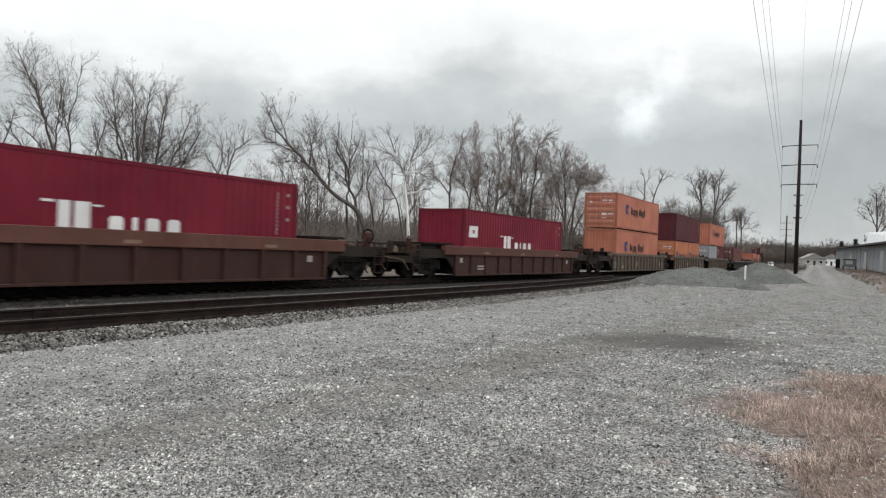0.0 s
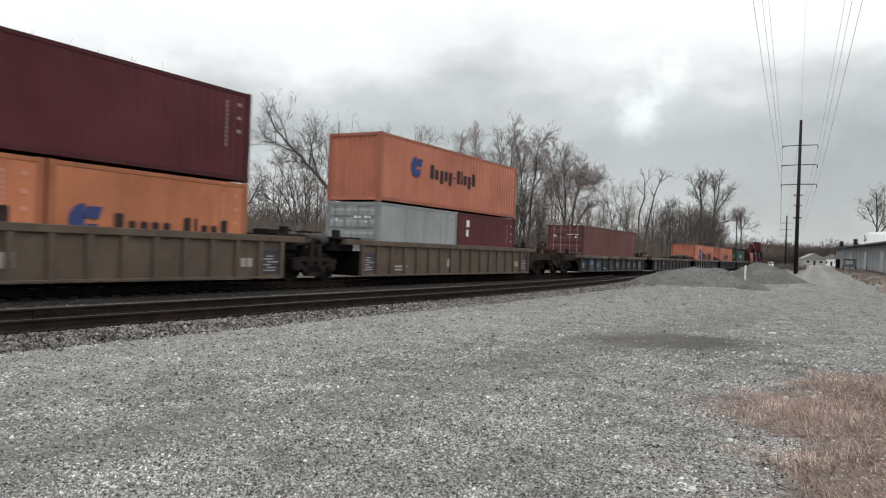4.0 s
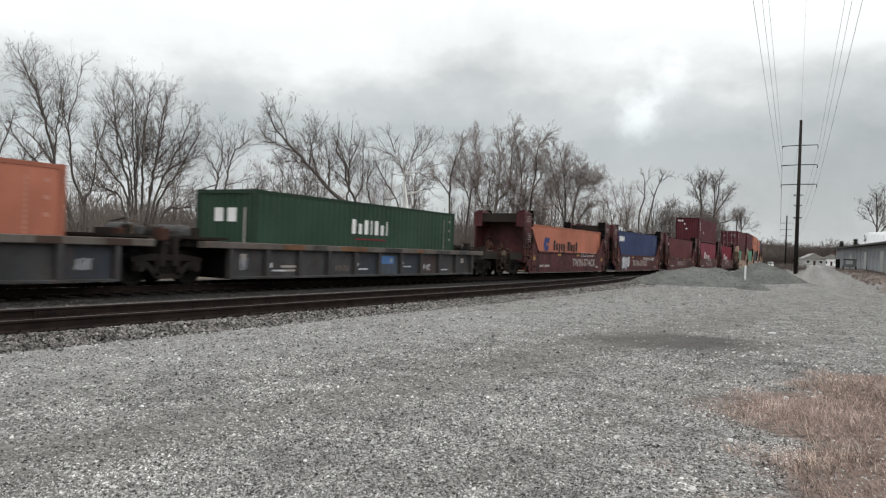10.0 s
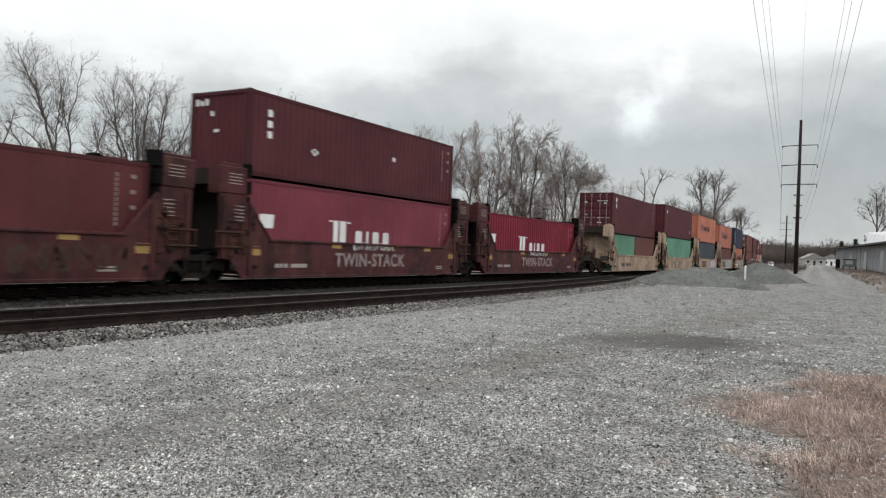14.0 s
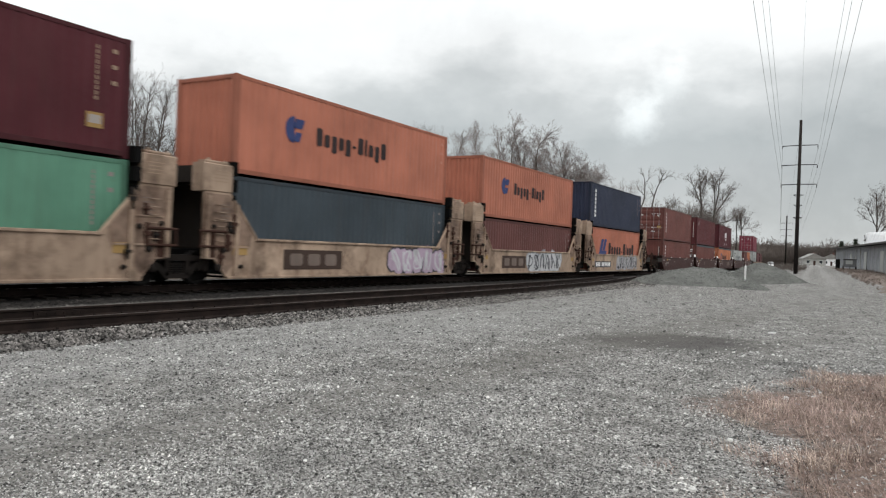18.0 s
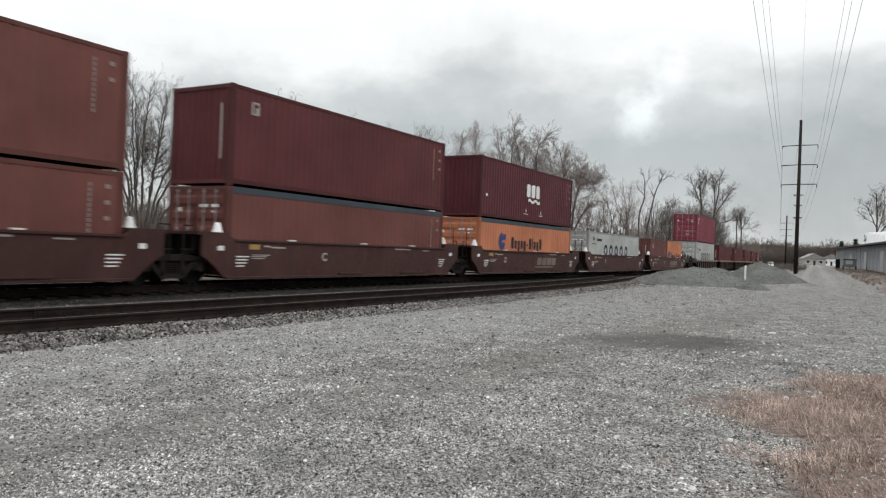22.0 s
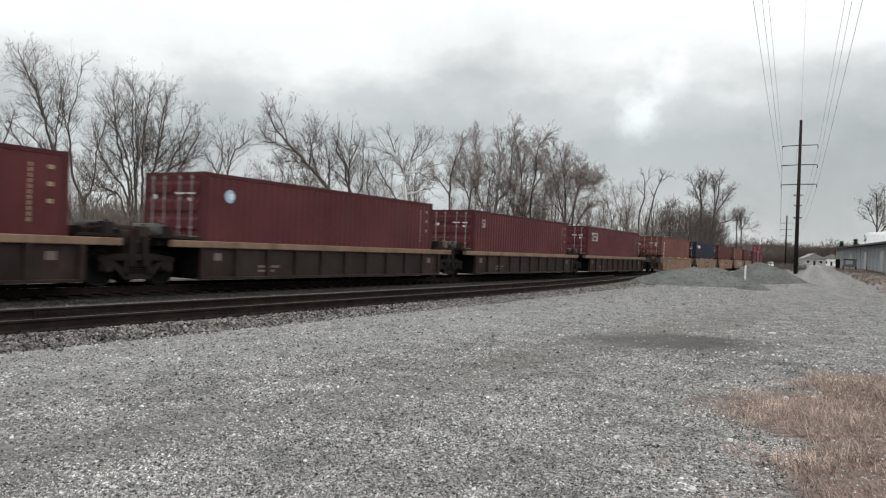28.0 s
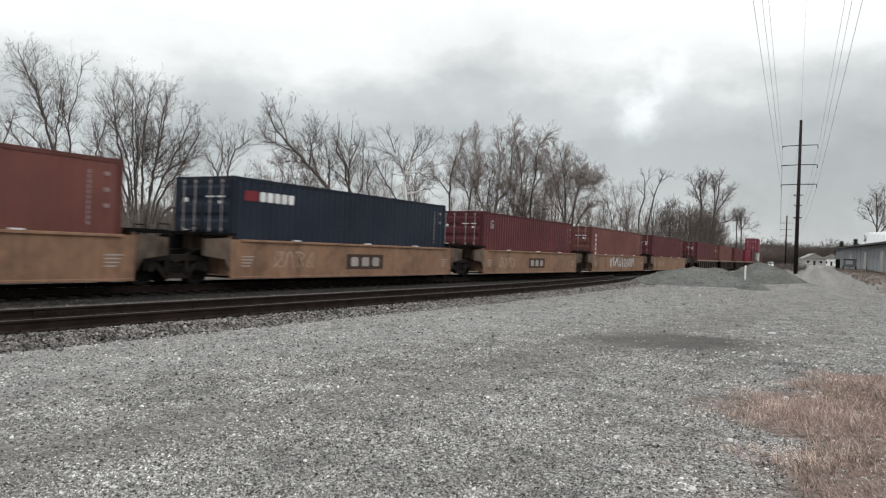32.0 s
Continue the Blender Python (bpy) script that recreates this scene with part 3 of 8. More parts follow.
def word_bars(y, z, width, height, kinds, gap=0.26):
    """A word as plain bars (y, z, width, height), one to a letter, of the given kinds."""
    rows = [BAR_KINDS[k] for k in kinds]
    k = width / (sum(r[2] for r in rows) + gap * (len(rows) - 1))
    out = []
    for lo, hi, w in rows:
        if hi > lo:
            out.append((y, z + lo * height, w * k, (hi - lo) * height))
        y += (w + gap) * k
    return out


def bar_shape(y, z, w, h, x):
    """One letter's place, as a plain block with clipped corners."""
    c = 0.16 * min(w, h)
    ring = [(y + c, z), (y + w - c, z), (y + w, z + c), (y + w, z + h - c), (y + w - c, z + h), (y + c, z + h), (y, z + h - c), (y, z + c)]
    return Shape().add([(x, p, q) for p, q in ring], [tuple(range(8))])


def word_parts(root, rects, mat, x):
    for r in rects:
        me = bar_shape(*r, x).mesh("letter_bar", mat)
        part("letter_bar", me, root)


def logo_parts(root, style, L, H):
    """Plain emblem and word bars in the owner's colours, on the side that faces the lot."""
    X, A = WIDE + 0.004, -L / 2

    def mark(name, rects, mat, label="", skew=0.0, lift=0.0):
        if name == "lettering":
            return word_parts(root, rects, mat, X + lift)
        if name == "stencil":
            return tagged(part(name, flat_marks(rects, X + lift, skew).mesh(name, mat), root, label), kind="stuff")
        for r in rects:
            part(name, flat_marks([r], X + lift, skew).mesh(name, mat), root, label)

    def badge(y, z, h):
        """A round-backed block and two slanted fins."""
        n = 9
        ring = [(X, y + h * 0.5 - h * 0.5 * math.sin(math.pi * i / (n - 1)), z + h * 0.5 - h * 0.5 * math.cos(math.pi * i / (n - 1))) for i in range(n)]
        part("emblem", Shape().add(ring, [tuple(range(n))]).mesh("emblem", MARK_BLUE), root, "blue round-backed emblem block")
        for k, w in ((0.56, 0.5), (0.06, 0.36)):
            part("emblem_fin", flat_marks([(y + h * 0.44, z + h * k, h * w, h * 0.36)], X, 0.35).mesh("emblem_fin", MARK_BLUE), root)

    def leaning_badge(y, z, h):
        """Two leaning fins joined by a low arm."""
        for k, form in enumerate((((0.0, 0.0), (0.46, 0.0), (0.94, 1.0), (0.5, 1.0)), ((0.72, 0.32), (1.13, 0.32), (1.5, 1.0), (1.06, 1.0)), ((0.4, 0.04), (1.38, 0.04), (1.5, 0.31), (0.52, 0.31)))):
            ring = [(X + 0.0015 * k, y + h * u, z + h * v) for u, v in form]
            part("emblem" if k == 0 else "emblem_fin", Shape().add(ring, [(0, 1, 2, 3)]).mesh("emblem", MARK_BLUE), root, "blue leaning emblem block" if k == 0 else "")

    if style == "liner_small":
        k = min(1.0, L / FT40 * 1.15)
        z = H * 0.44
        badge(A + 2.1 * k, z - 0.02, 0.84)
        mark("lettering", word_bars(A + 3.6 * k, z + 0.06, 4.0 * k, 0.58, LINER, 0.18), MARK_DARK, "dark word bars")
    elif style == "liner_big":
        leaning_badge(A + 2.05, 1.0, 1.15)
        mark("lettering", word_bars(A + 4.2, 0.95, 6.3, 0.98, LINER, 0.16), MARK_DARK, "dark word bars")
    elif style == "liner_twenty":
        z = 0.85
        badge(A + 0.5, z, 0.82)
        mark("lettering", word_bars(A + 1.7, z + 0.02, 3.6, 0.62, LINER), MARK_DARK, "dark word bars")
    elif style == "slab":
        mark("flag", [(A + 0.45, 1.62, 0.85, 0.52)], WHITE, "white flag block", 0.08)
        mark("flag_device", [(A + 0.82, 1.8, 0.17, 0.15)], CRIMSON, "", 0.08, 0.003)
        mark("initial", [(A + 4.2, 0.75, 0.3, 1.05), (A + 4.6, 0.75, 0.4, 1.05), (A + 3.8, 1.74, 0.3, 0.06), (A + 5.05, 1.7, 0.26, 0.05)], WHITE)
        mark("lettering", word_bars(A + 5.5, 0.75, 2.1, 0.76, "TlTT", 0.3), WHITE)
    elif style == "slab_small":
        mark("initial", [(A + 4.1, 0.95, 0.26, 0.9), (A + 4.45, 0.95, 0.34, 0.9), (A + 3.85, 1.8, 0.2, 0.05), (A + 4.85, 1.78, 0.2, 0.05)], WHITE)
        mark("lettering", word_bars(A + 5.35, 0.95, 2.1, 0.6, "TlTT", 0.3), WHITE)
        mark("flag", [(A + 0.55, 1.45, 0.62, 0.42)], WHITE, "white flag block", 0.08)
    elif style == "serif":
        mark("lettering", word_bars(A + 4.8, 1.44, 2.2, 0.52, "TxTlTxl", 0.36), WHITE, "white word bars")
        mark("underline", [(A + 5.0, 1.24, 1.9, 0.05)], MARK_RED, "thin red underline")
    elif style == "column":
        z0 = H - 0.35
        mark("lettering", [(A + 0.8, z0 - 0.3 - 0.3 * i, 0.2, 0.2) for i in range(6)], WHITE, "white upright word bars")
    elif style == "column_short":
        mark("lettering", [(A + 0.78, H - 0.72 - 0.32 * i, 0.2, 0.22) for i in range(3)], WHITE, "white upright word bars")
        s = Shape()
        for x, zz, w, h in ((-1.0, 0.42, 0.13, 0.2), (-0.8, 0.42, 0.13, 0.15), (-0.6, 0.42, 0.13, 0.2), (-0.35, 0.75, 0.12, 0.14), (-0.2, 1.25, 0.2, 0.1)):
            s.add([(x, A - 0.004, H - zz), (x + w, A - 0.004, H - zz), (x + w, A - 0.004, H - zz + h), (x, A - 0.004, H - zz + h)], [(0, 1, 2, 3)])
        tagged(part("stencil", s.mesh("stencil", WHITE), root), kind="stuff")
        mark("disc", [(A + 2.9, 0.98, 0.16, 0.22), (A + 2.82, 1.05, 0.34, 0.1), (A + 7.5, 1.35, 0.22, 0.15)], WHITE)
    elif style == "column_big":
        mark("lettering", [(A + 0.88, H - 0.62 - 0.27 * i, 0.26, 0.19) for i in range(7)], WHITE, "white upright word bars")
    elif style == "wave":
        mark("lettering", word_bars(A + 5.35, 1.35, 1.75, 0.68, "TTT", 0.12), WHITE, "white block letters as bars")
        pts = []
        for i in range(13):
            u = i / 12
            pts.append((A + 5.55 + 1.6 * u, 1.08 + 0.06 * math.sin(u * 4 * math.pi)))
        s = Shape()
        for (a, b), (c, d) in zip(pts, pts[1:]):
            s.add([(X, a, b), (X, c, d), (X, c, d + 0.15), (X, a, b + 0.15)], [(0, 1, 2, 3)])
        part("wave", s.mesh("wave", WHITE), root, "white wave stripe")
        mark("stencil", [(A + 5.3, 0.5, 0.07, 0.2), (A + 7.3, 0.5, 0.07, 0.2), (A + 0.55, 1.02, 0.16, 0.12), (A + 5.05, 0.42, 0.5, 0.03), (A + 7.1, 0.42, 0.5, 0.03)], WHITE)
    elif style == "rounds":
        for i in range(5):
            y0, ring = A + 3.3 + 1.24 * i, []
            for rad in (1.0, 0.5):
                for k in range(12):
                    a = 2 * math.pi * k / 12
                    ring.append((X, y0 + 0.36 + 0.4 * rad * math.cos(a), 1.36 + 0.43 * rad * math.sin(a)))
            part("letter_ring", Shape().add(ring, [(k, (k + 1) % 12, 12 + (k + 1) % 12, 12 + k) for k in range(12)]).mesh("letter_ring", MARK_NAVY), root, "dark blue plain ring")
        mark("stencil", [(A + 1.75, 1.98, 0.15, 0.22), (A + 1.95, 1.98, 0.8, 0.16), (A + 0.7, 1.75, 0.9, 0.05), (A + 0.95, 2.0, 0.22, 0.25)], MARK_DARK)
    elif style == "chip":
        mark("emblem", [(A + 0.4, H - 0.68, 0.55, 0.3)], MARK_RED, "red emblem block", 0.1)
        mark("lettering", word_bars(A + 1.05, H - 0.68, 1.5, 0.3, "TTTTT", 0.12), WHITE, "white word bars")
    elif style == "chip_small":
        mark("emblem", [(A + 0.5, H - 0.72, 0.3, 0.3)], MARK_RED)
        mark("lettering", word_bars(A + 1.1, H - 0.76, 1.25, 0.36, "TTTTT", 0.12), WHITE, "white word bars")
    elif style == "star":
        cy, cz = A + 0.95, H - 0.62
        ring = [(X, cy + 0.19 * math.cos(2 * math.pi * i / 14), cz + 0.19 * math.sin(2 * math.pi * i / 14)) for i in range(14)]
        part("emblem", Shape().add(ring, [tuple(range(14))]).mesh("emblem", MARK_SKY), root, "pale blue round emblem")
        mark("emblem_core", [(cy - 0.02, cz - 0.08, 0.17, 0.16)], WHITE, "", 0.0, 0.003)
    elif style == "board":
        mark("sign_board", [(A + 0.75, H - 0.95, 1.25, 0.56)], FADED_WHITE, "cream sign board")
        mark("sign_device", [(A + 0.84, H - 0.88, 0.2, 0.3), (A + 1.14, H - 0.88, 0.22, 0.18), (A + 1.44, H - 0.88, 0.2, 0.2), (A + 1.1, H - 0.6, 0.75, 0.1)], MARK_DARK, "", 0.0, 0.003)
    elif style == "plate":
        mark("sign_plate", [(A + 0.8, H - 0.78, 0.32, 0.38)], FADED_WHITE, "cream sign plate")
        mark("sign_device", [(A + 0.87, H - 0.73, 0.08, 0.28), (A + 0.95, H - 0.56, 0.12, 0.09)], PLUM, "", 0.0, 0.003)
    elif style == "star_panel":
        logo_parts(root, "star", L, H)
        mark("placard", [(A + L - 1.15, 0.62, 0.42, 0.36)], MARK_YELLOW, "cream and yellow placard")
        mark("placard_face", [(A + L - 1.1, 0.72, 0.32, 0.2)], FADED_WHITE, "", 0.0, 0.003)
    elif style == "number":
        mark("stencil", [(A + 0.8, H - 0.62, 0.28, 0.3), (A + 0.8, H - 1.05, 0.2, 0.3)], WHITE)
    elif style == "tall_white":
        mark("sign_board", [(A + 0.55, H - 1.25, 0.5, 1.1)], WHITE, "white upright board")
        mark("sign_device", [(A + 0.62, H - 0.42, 0.32, 0.14), (A + 0.64, H - 0.72, 0.3, 0.2), (A + 0.66, H - 1.1, 0.28, 0.2)], TAG_DARK, "", 0.0, 0.003)


def container(s, z, colour, H=LOW, L=FT40, end="wall", logo="", label="", codes=True, seed=1, rail=None, code_mat=None):
    """A steel box: corrugated walls, roof, posts, rails, castings, and an end wall or two doors with locking bars."""
    rng = random.Random(seed * 31 + int(L * 10))
    root = thing("shipping_container", label, "container", "containers on the train")
    key = (colour.name, L, H)
    h = L / 2
    edge = edge_of(colour)
    rail = rail or edge

    def piece(name, make, mat=colour, tag="", smooth=False):
        return part(name, cached((name, key, mat.name, tag), lambda: make().mesh(name, mat, smooth)), root)

    side = cached(("side", key), lambda: wavy(L - 0.30, 0.17, H - 0.12, 0.018, False).mesh("side_wall", colour))
    o = part("side_wall", side, root)
    o.location = (WIDE - 0.006, 0, 0)
    o = part("side_wall", side, root)
    o.location, o.rotation_euler = (-WIDE + 0.006, 0, 0), (0, 0, math.pi)
    piece("roof", lambda: Shape().box(-WIDE + 0.03, WIDE - 0.03, -h + 0.06, h - 0.06, H - 0.06, H - 0.025))
    piece("floor", lambda: Shape().box(-WIDE + 0.05, WIDE - 0.05, -h + 0.06, h - 0.06, 0.1, 0.16), GEAR)
    post = cached(("post", key), lambda: Shape().box(-0.08, 0.08, -0.09, 0.09, 0.118, H - 0.118).mesh("corner_post", edge))
    cast = cached(("cast", key), lambda: Shape().box(-0.081, 0.081, -0.089, 0.089, 0, 0.118).mesh("corner_casting", edge))
    for sx in (-1, 1):
        for sy in (-1, 1):
            part("corner_post", post, root).location = (sx * (WIDE - 0.08), sy * (h - 0.09), 0)
            for cz in (0, H - 0.118):
                part("corner_casting", cast, root).location = (sx * (WIDE - 0.081), sy * (h - 0.089), cz)
    for sx in (-1, 1):
        a, b = sorted((sx * (WIDE - 0.002), sx * (WIDE - 0.062)))
        # a given rail colour imitates the band of sky between stacked boxes
        part("top_rail", cached(("tr", key, sx, rail.name), lambda: Shape().box(a, b, -h + 0.18, h - 0.18, H - (0.12 if rail is edge else 0.2), H - 0.012, 0.006).mesh("top_rail", rail)), root,
             "top rail coloured slate blue like sky in the gap" if rail is not edge else "")
        part("bottom_rail", cached(("br", key, sx), lambda: Shape().box(a, b, -h + 0.18, h - 0.18, 0.05, 0.18, 0.006).mesh("bottom_rail", edge)), root)
    # the far end is a plain corrugated wall; the end that leads the train is a wall or doors
    ew = cached(("end", key), lambda: wavy(2 * WIDE - 0.32, 0.15, H - 0.11, 0.045, True, 0.24).mesh("end_wall", colour))
    o = part("end_wall", ew, root)
    o.location = (0, h - 0.02, 0)
    for sy in (-1, 1):
        y0, y1 = sorted((sy * (h - 0.003), sy * (h - 0.07)))
        part("end_rail", cached(("er1", key, sy), lambda: Shape().box(-WIDE + 0.16, WIDE - 0.16, y0, y1, H - 0.125, H - 0.01).mesh("end_rail", edge)), root)
        part("end_rail", cached(("er2", key, sy), lambda: Shape().box(-WIDE + 0.16, WIDE - 0.16, y0, y1, 0.05, 0.16).mesh("end_rail", colour)), root)
    if end == "wall":
        o = part("end_wall", ew, root)
        o.location, o.rotation_euler = (0, -h + 0.02, 0), (0, 0, math.pi)
        if colour is GREEN:
            for x in (-0.42, 0.12):
                part("notice", end_marks([(x, H - 0.98, 0.36, 0.42)], -h + 0.012).mesh("notice", WHITE), root, "white square notice")
        if colour in (MAROON, RUST_RED, FADED_MAROON, GREEN):
            part("stencil", cached(("ws", key), lambda: end_marks([(0.80, 0.75, 0.07, H - 1.3)], -h + 0.012).mesh("stencil", FADED_WHITE)), root)["kind"] = "stuff"
    else:
        leaf = cached(("leaf", key), lambda: door_leaf(H).mesh("door", colour))
        bar = cached(("bar", key), lambda: lock_bar(H).mesh("locking_bar", STEEL_BAR))
        for sx in (-1, 1):
            o = part("door", leaf, root)
            o.location = (sx * 0.53, -h + 0.03, 0)
            for k in (-0.22, 0.26):
                part("locking_bar", bar, root, "grey locking bar").location = (sx * 0.53 + k * sx, -h - 0.01, 0)
        part("stencil", cached(("ds", key), lambda: end_marks([(0.10, H - 0.62, 0.36, 0.09), (0.58, H - 0.62, 0.3, 0.09), (0.62, H - 0.8, 0.18, 0.08), (-0.85, H - 0.75, 0.2, 0.12), (0.12, 0.95, 0.34, 0.16),
                                                               (0.55, 1.0, 0.36, 0.08), (0.55, 0.85, 0.36, 0.07), (0.12, 0.72, 0.32, 0.07), (-0.8, 1.3, 0.2, 0.08)], -h - 0.016).mesh("stencil", WHITE)), root)["kind"] = "stuff"
        if colour is RUST_RED:
            part("placard", end_marks([(0.64, 0.92, 0.3, 0.34)], -h - 0.02).mesh("placard", MARK_YELLOW), root, "yellow placard on the door")
    if codes:
        zt = H - 0.42
        n = 11 if L > 8 else 8
        col = [(h - 0.95, zt - 0.12 * i, 0.06, 0.09) for i in range(n)]
        col += [(h - 0.52, zt - 0.02 - 0.38 * i, 0.13, 0.10) for i in range(rng.choice((2, 3)))]
        tagged(part("stencil", flat_marks(col, WIDE + 0.004).mesh("stencil", code_mat or (CODE_WARM if colour in (ORANGE, ORANGE_OLD) else CODE_PALE)), root), kind="stuff")
    if logo:
        logo_parts(root, logo, L, H)
    MOVERS.append((root, s, z))
    return root


def end_marks(rects, y):
    s = Shape()
    for x, z, w, h in rects:
        s.add([(x, y, z), (x + w, y, z), (x + w, y, z + h), (x, y, z + h)], [(0, 1, 2, 3)])
    return s


def door_leaf(H):
    s = Shape().box(-0.525, 0.525, -0.012, 0.03, 0.165, H - 0.13)
    n = 5
    step = (H - 0.42) / n
    for i in range(n):
        z = 0.26 + i * step
        s.add([(-0.48, -0.014, z), (0.48, -0.014, z), (0.48, -0.05, z + 0.09), (-0.48, -0.05, z + 0.09), (-0.48, -0.05, z + step - 0.19), (0.48, -0.05, z + step - 0.19), (0.48, -0.014, z + step - 0.1), (-0.48, -0.014, z + step - 0.1)],
              [(0, 1, 2, 3), (3, 2, 5, 4), (4, 5, 6, 7), (0, 3, 4, 7), (1, 6, 5, 2)])
    for i in range(4):
        z = 0.4 + i * (H - 0.8) / 3
        s.box(0.47, 0.55, -0.03, 0.0, z - 0.05, z + 0.05)
    return s


def lock_bar(H):
    s = Shape().tube((0, -0.035, 0.12), (0, -0.035, H - 0.09), 0.019, n=6)
    for z in (0.16, 0.75, 1.35, H - 0.75, H - 0.16):
        s.box(-0.05, 0.05, -0.05, -0.01, z - 0.03, z + 0.03)
    s.box(-0.02, 0.3, -0.06, -0.045, 1.08, 1.115)
    return s

# ---- well cars ----


def stencil(root, rects, mat, x, label=""):
    """Small painted data that cannot be read: bars, joined."""
    return tagged(part("stencil", flat_marks(rects, x).mesh("stencil", mat), root, label), kind="stuff")


def truck_parts(root, y):
    """A two-axle truck: bolster, two side frames with springs, four wheels, two axles."""
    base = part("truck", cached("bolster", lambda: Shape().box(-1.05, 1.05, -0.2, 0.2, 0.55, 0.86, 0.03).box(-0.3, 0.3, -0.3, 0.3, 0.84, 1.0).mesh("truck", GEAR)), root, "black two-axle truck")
    base.location = (0, y, 0)

    def frame_shape():
        s = Shape()
        s.prism([(-1.12, 0.86), (-1.12, 0.98), (-0.5, 1.06), (0.5, 1.06), (1.12, 0.98), (1.12, 0.86), (0.55, 0.9), (-0.55, 0.9)], -0.09, 0.09)
        s.prism([(-0.82, 0.86), (-0.36, 0.42), (0.36, 0.42), (0.82, 0.86), (0.62, 0.86), (0.28, 0.55), (-0.28, 0.55), (-0.62, 0.86)], -0.08, 0.08)
        for k in (-1, 1):
            s.box(-0.1, 0.1, k * 0.89 - 0.17, k * 0.89 + 0.17, 0.62, 0.88, 0.02)
            s.tube((0.0, k * 0.89, 0.7), (0.16, k * 0.89, 0.7), 0.1, n=10)
            s.box(-0.08, 0.08, k * 0.33 - 0.06, k * 0.33 + 0.06, 0.5, 0.92)
        return s

    def spring_shape():
        s = Shape()
        for k in (-0.16, 0.0, 0.16):
            for i in range(5):
                s.tube((0, k, 0.55 + 0.06 * i), (0, k, 0.585 + 0.06 * i), 0.066, n=8)
        return s

    def wheel_shape():
        s, n = Shape(), 24
        prof = [(0.46, -0.01), (0.49, -0.02), (0.49, 0.015), (0.46, 0.03), (0.455, 0.125), (0.39, 0.12), (0.36, 0.07), (0.16, 0.085), (0.13, 0.13), (0.0, 0.13)]
        for r, x in prof:
            for i in range(n):
                t = 2 * math.pi * i / n
                s.v.append((x - 0.07, r * math.cos(t), r * math.sin(t)))
        for j in range(len(prof) - 1):
            for i in range(n):
                s.f.append((j * n + i, j * n + (i + 1) % n, (j + 1) * n + (i + 1) % n, (j + 1) * n + i))
        s.f.append(tuple(range(n)))
        return s

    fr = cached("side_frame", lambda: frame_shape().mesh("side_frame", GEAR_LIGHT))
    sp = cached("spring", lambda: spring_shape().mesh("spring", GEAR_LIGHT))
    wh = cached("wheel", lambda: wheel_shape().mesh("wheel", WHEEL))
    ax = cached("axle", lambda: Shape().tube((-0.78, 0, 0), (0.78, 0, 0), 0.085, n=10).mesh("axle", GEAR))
    for sx in (-1, 1):
        part("side_frame", fr, base).matrix_basis = pose(sx * 1.0, 0, 0, 0, 0, 0 if sx > 0 else 180)
        part("spring", sp, base).location = (sx * 1.0, 0, 0)
        for k in (-0.89, 0.89):
            part("wheel", wh, base).matrix_basis = pose(sx * 0.7525, k, 0.70, 0, 0, 0 if sx > 0 else 180)
    for k in (-0.89, 0.89):
        part("axle", ax, base).location = (0, k, 0.70)


def loose_gear(root, y, z, reach, rng, n):
    """Valves, brackets, pipes and small tanks crowded on an end deck."""
    for i in range(n):
        x, yy = rng.uniform(-0.5, 1.2), y + rng.uniform(-reach, reach)
        mat = rng.choice((GEAR_RUST, GEAR_RUST, GEAR_LIGHT, GEAR_DUST, END_DECK))
        kind = rng.randrange(4)
        s = Shape()
        if kind == 0:
            w, d, h = rng.uniform(0.06, 0.16), rng.uniform(0.06, 0.2), rng.uniform(0.12, 0.48)
            s.box(x - w, x + w, yy - d, yy + d, z, z + h, 0.02).tube((x, yy, z + h), (x, yy, z + h + 0.06), 0.04, n=7)
            name = "valve"
        elif kind == 1:
            L, r = rng.uniform(0.2, 0.42), rng.uniform(0.09, 0.15)
            s.tube((x, yy - L, z + r), (x, yy + L, z + r), r, n=10).box(x - 0.04, x + 0.04, yy - L * 0.6, yy - L * 0.5, z, z + 2 * r + 0.02)
            name = "air_tank"
        elif kind == 2:
            h = rng.uniform(0.2, 0.6)
            s.tube((x, yy, z), (x, yy, z + h), 0.022, n=6).tube((x, yy, z + h), (x, yy + rng.uniform(-0.5, 0.5), z + h * 0.8), 0.022, n=6)
            name = "pipe"
        else:
            w, h = rng.uniform(0.1, 0.22), rng.uniform(0.15, 0.4)
            s.prism([(yy - w, z), (yy + w, z), (yy + w * 0.5, z + h), (yy - w * 0.2, z + h)], x - 0.03, x + 0.03)
            name = "bracket"
        part(name, s.mesh(name, mat), root)


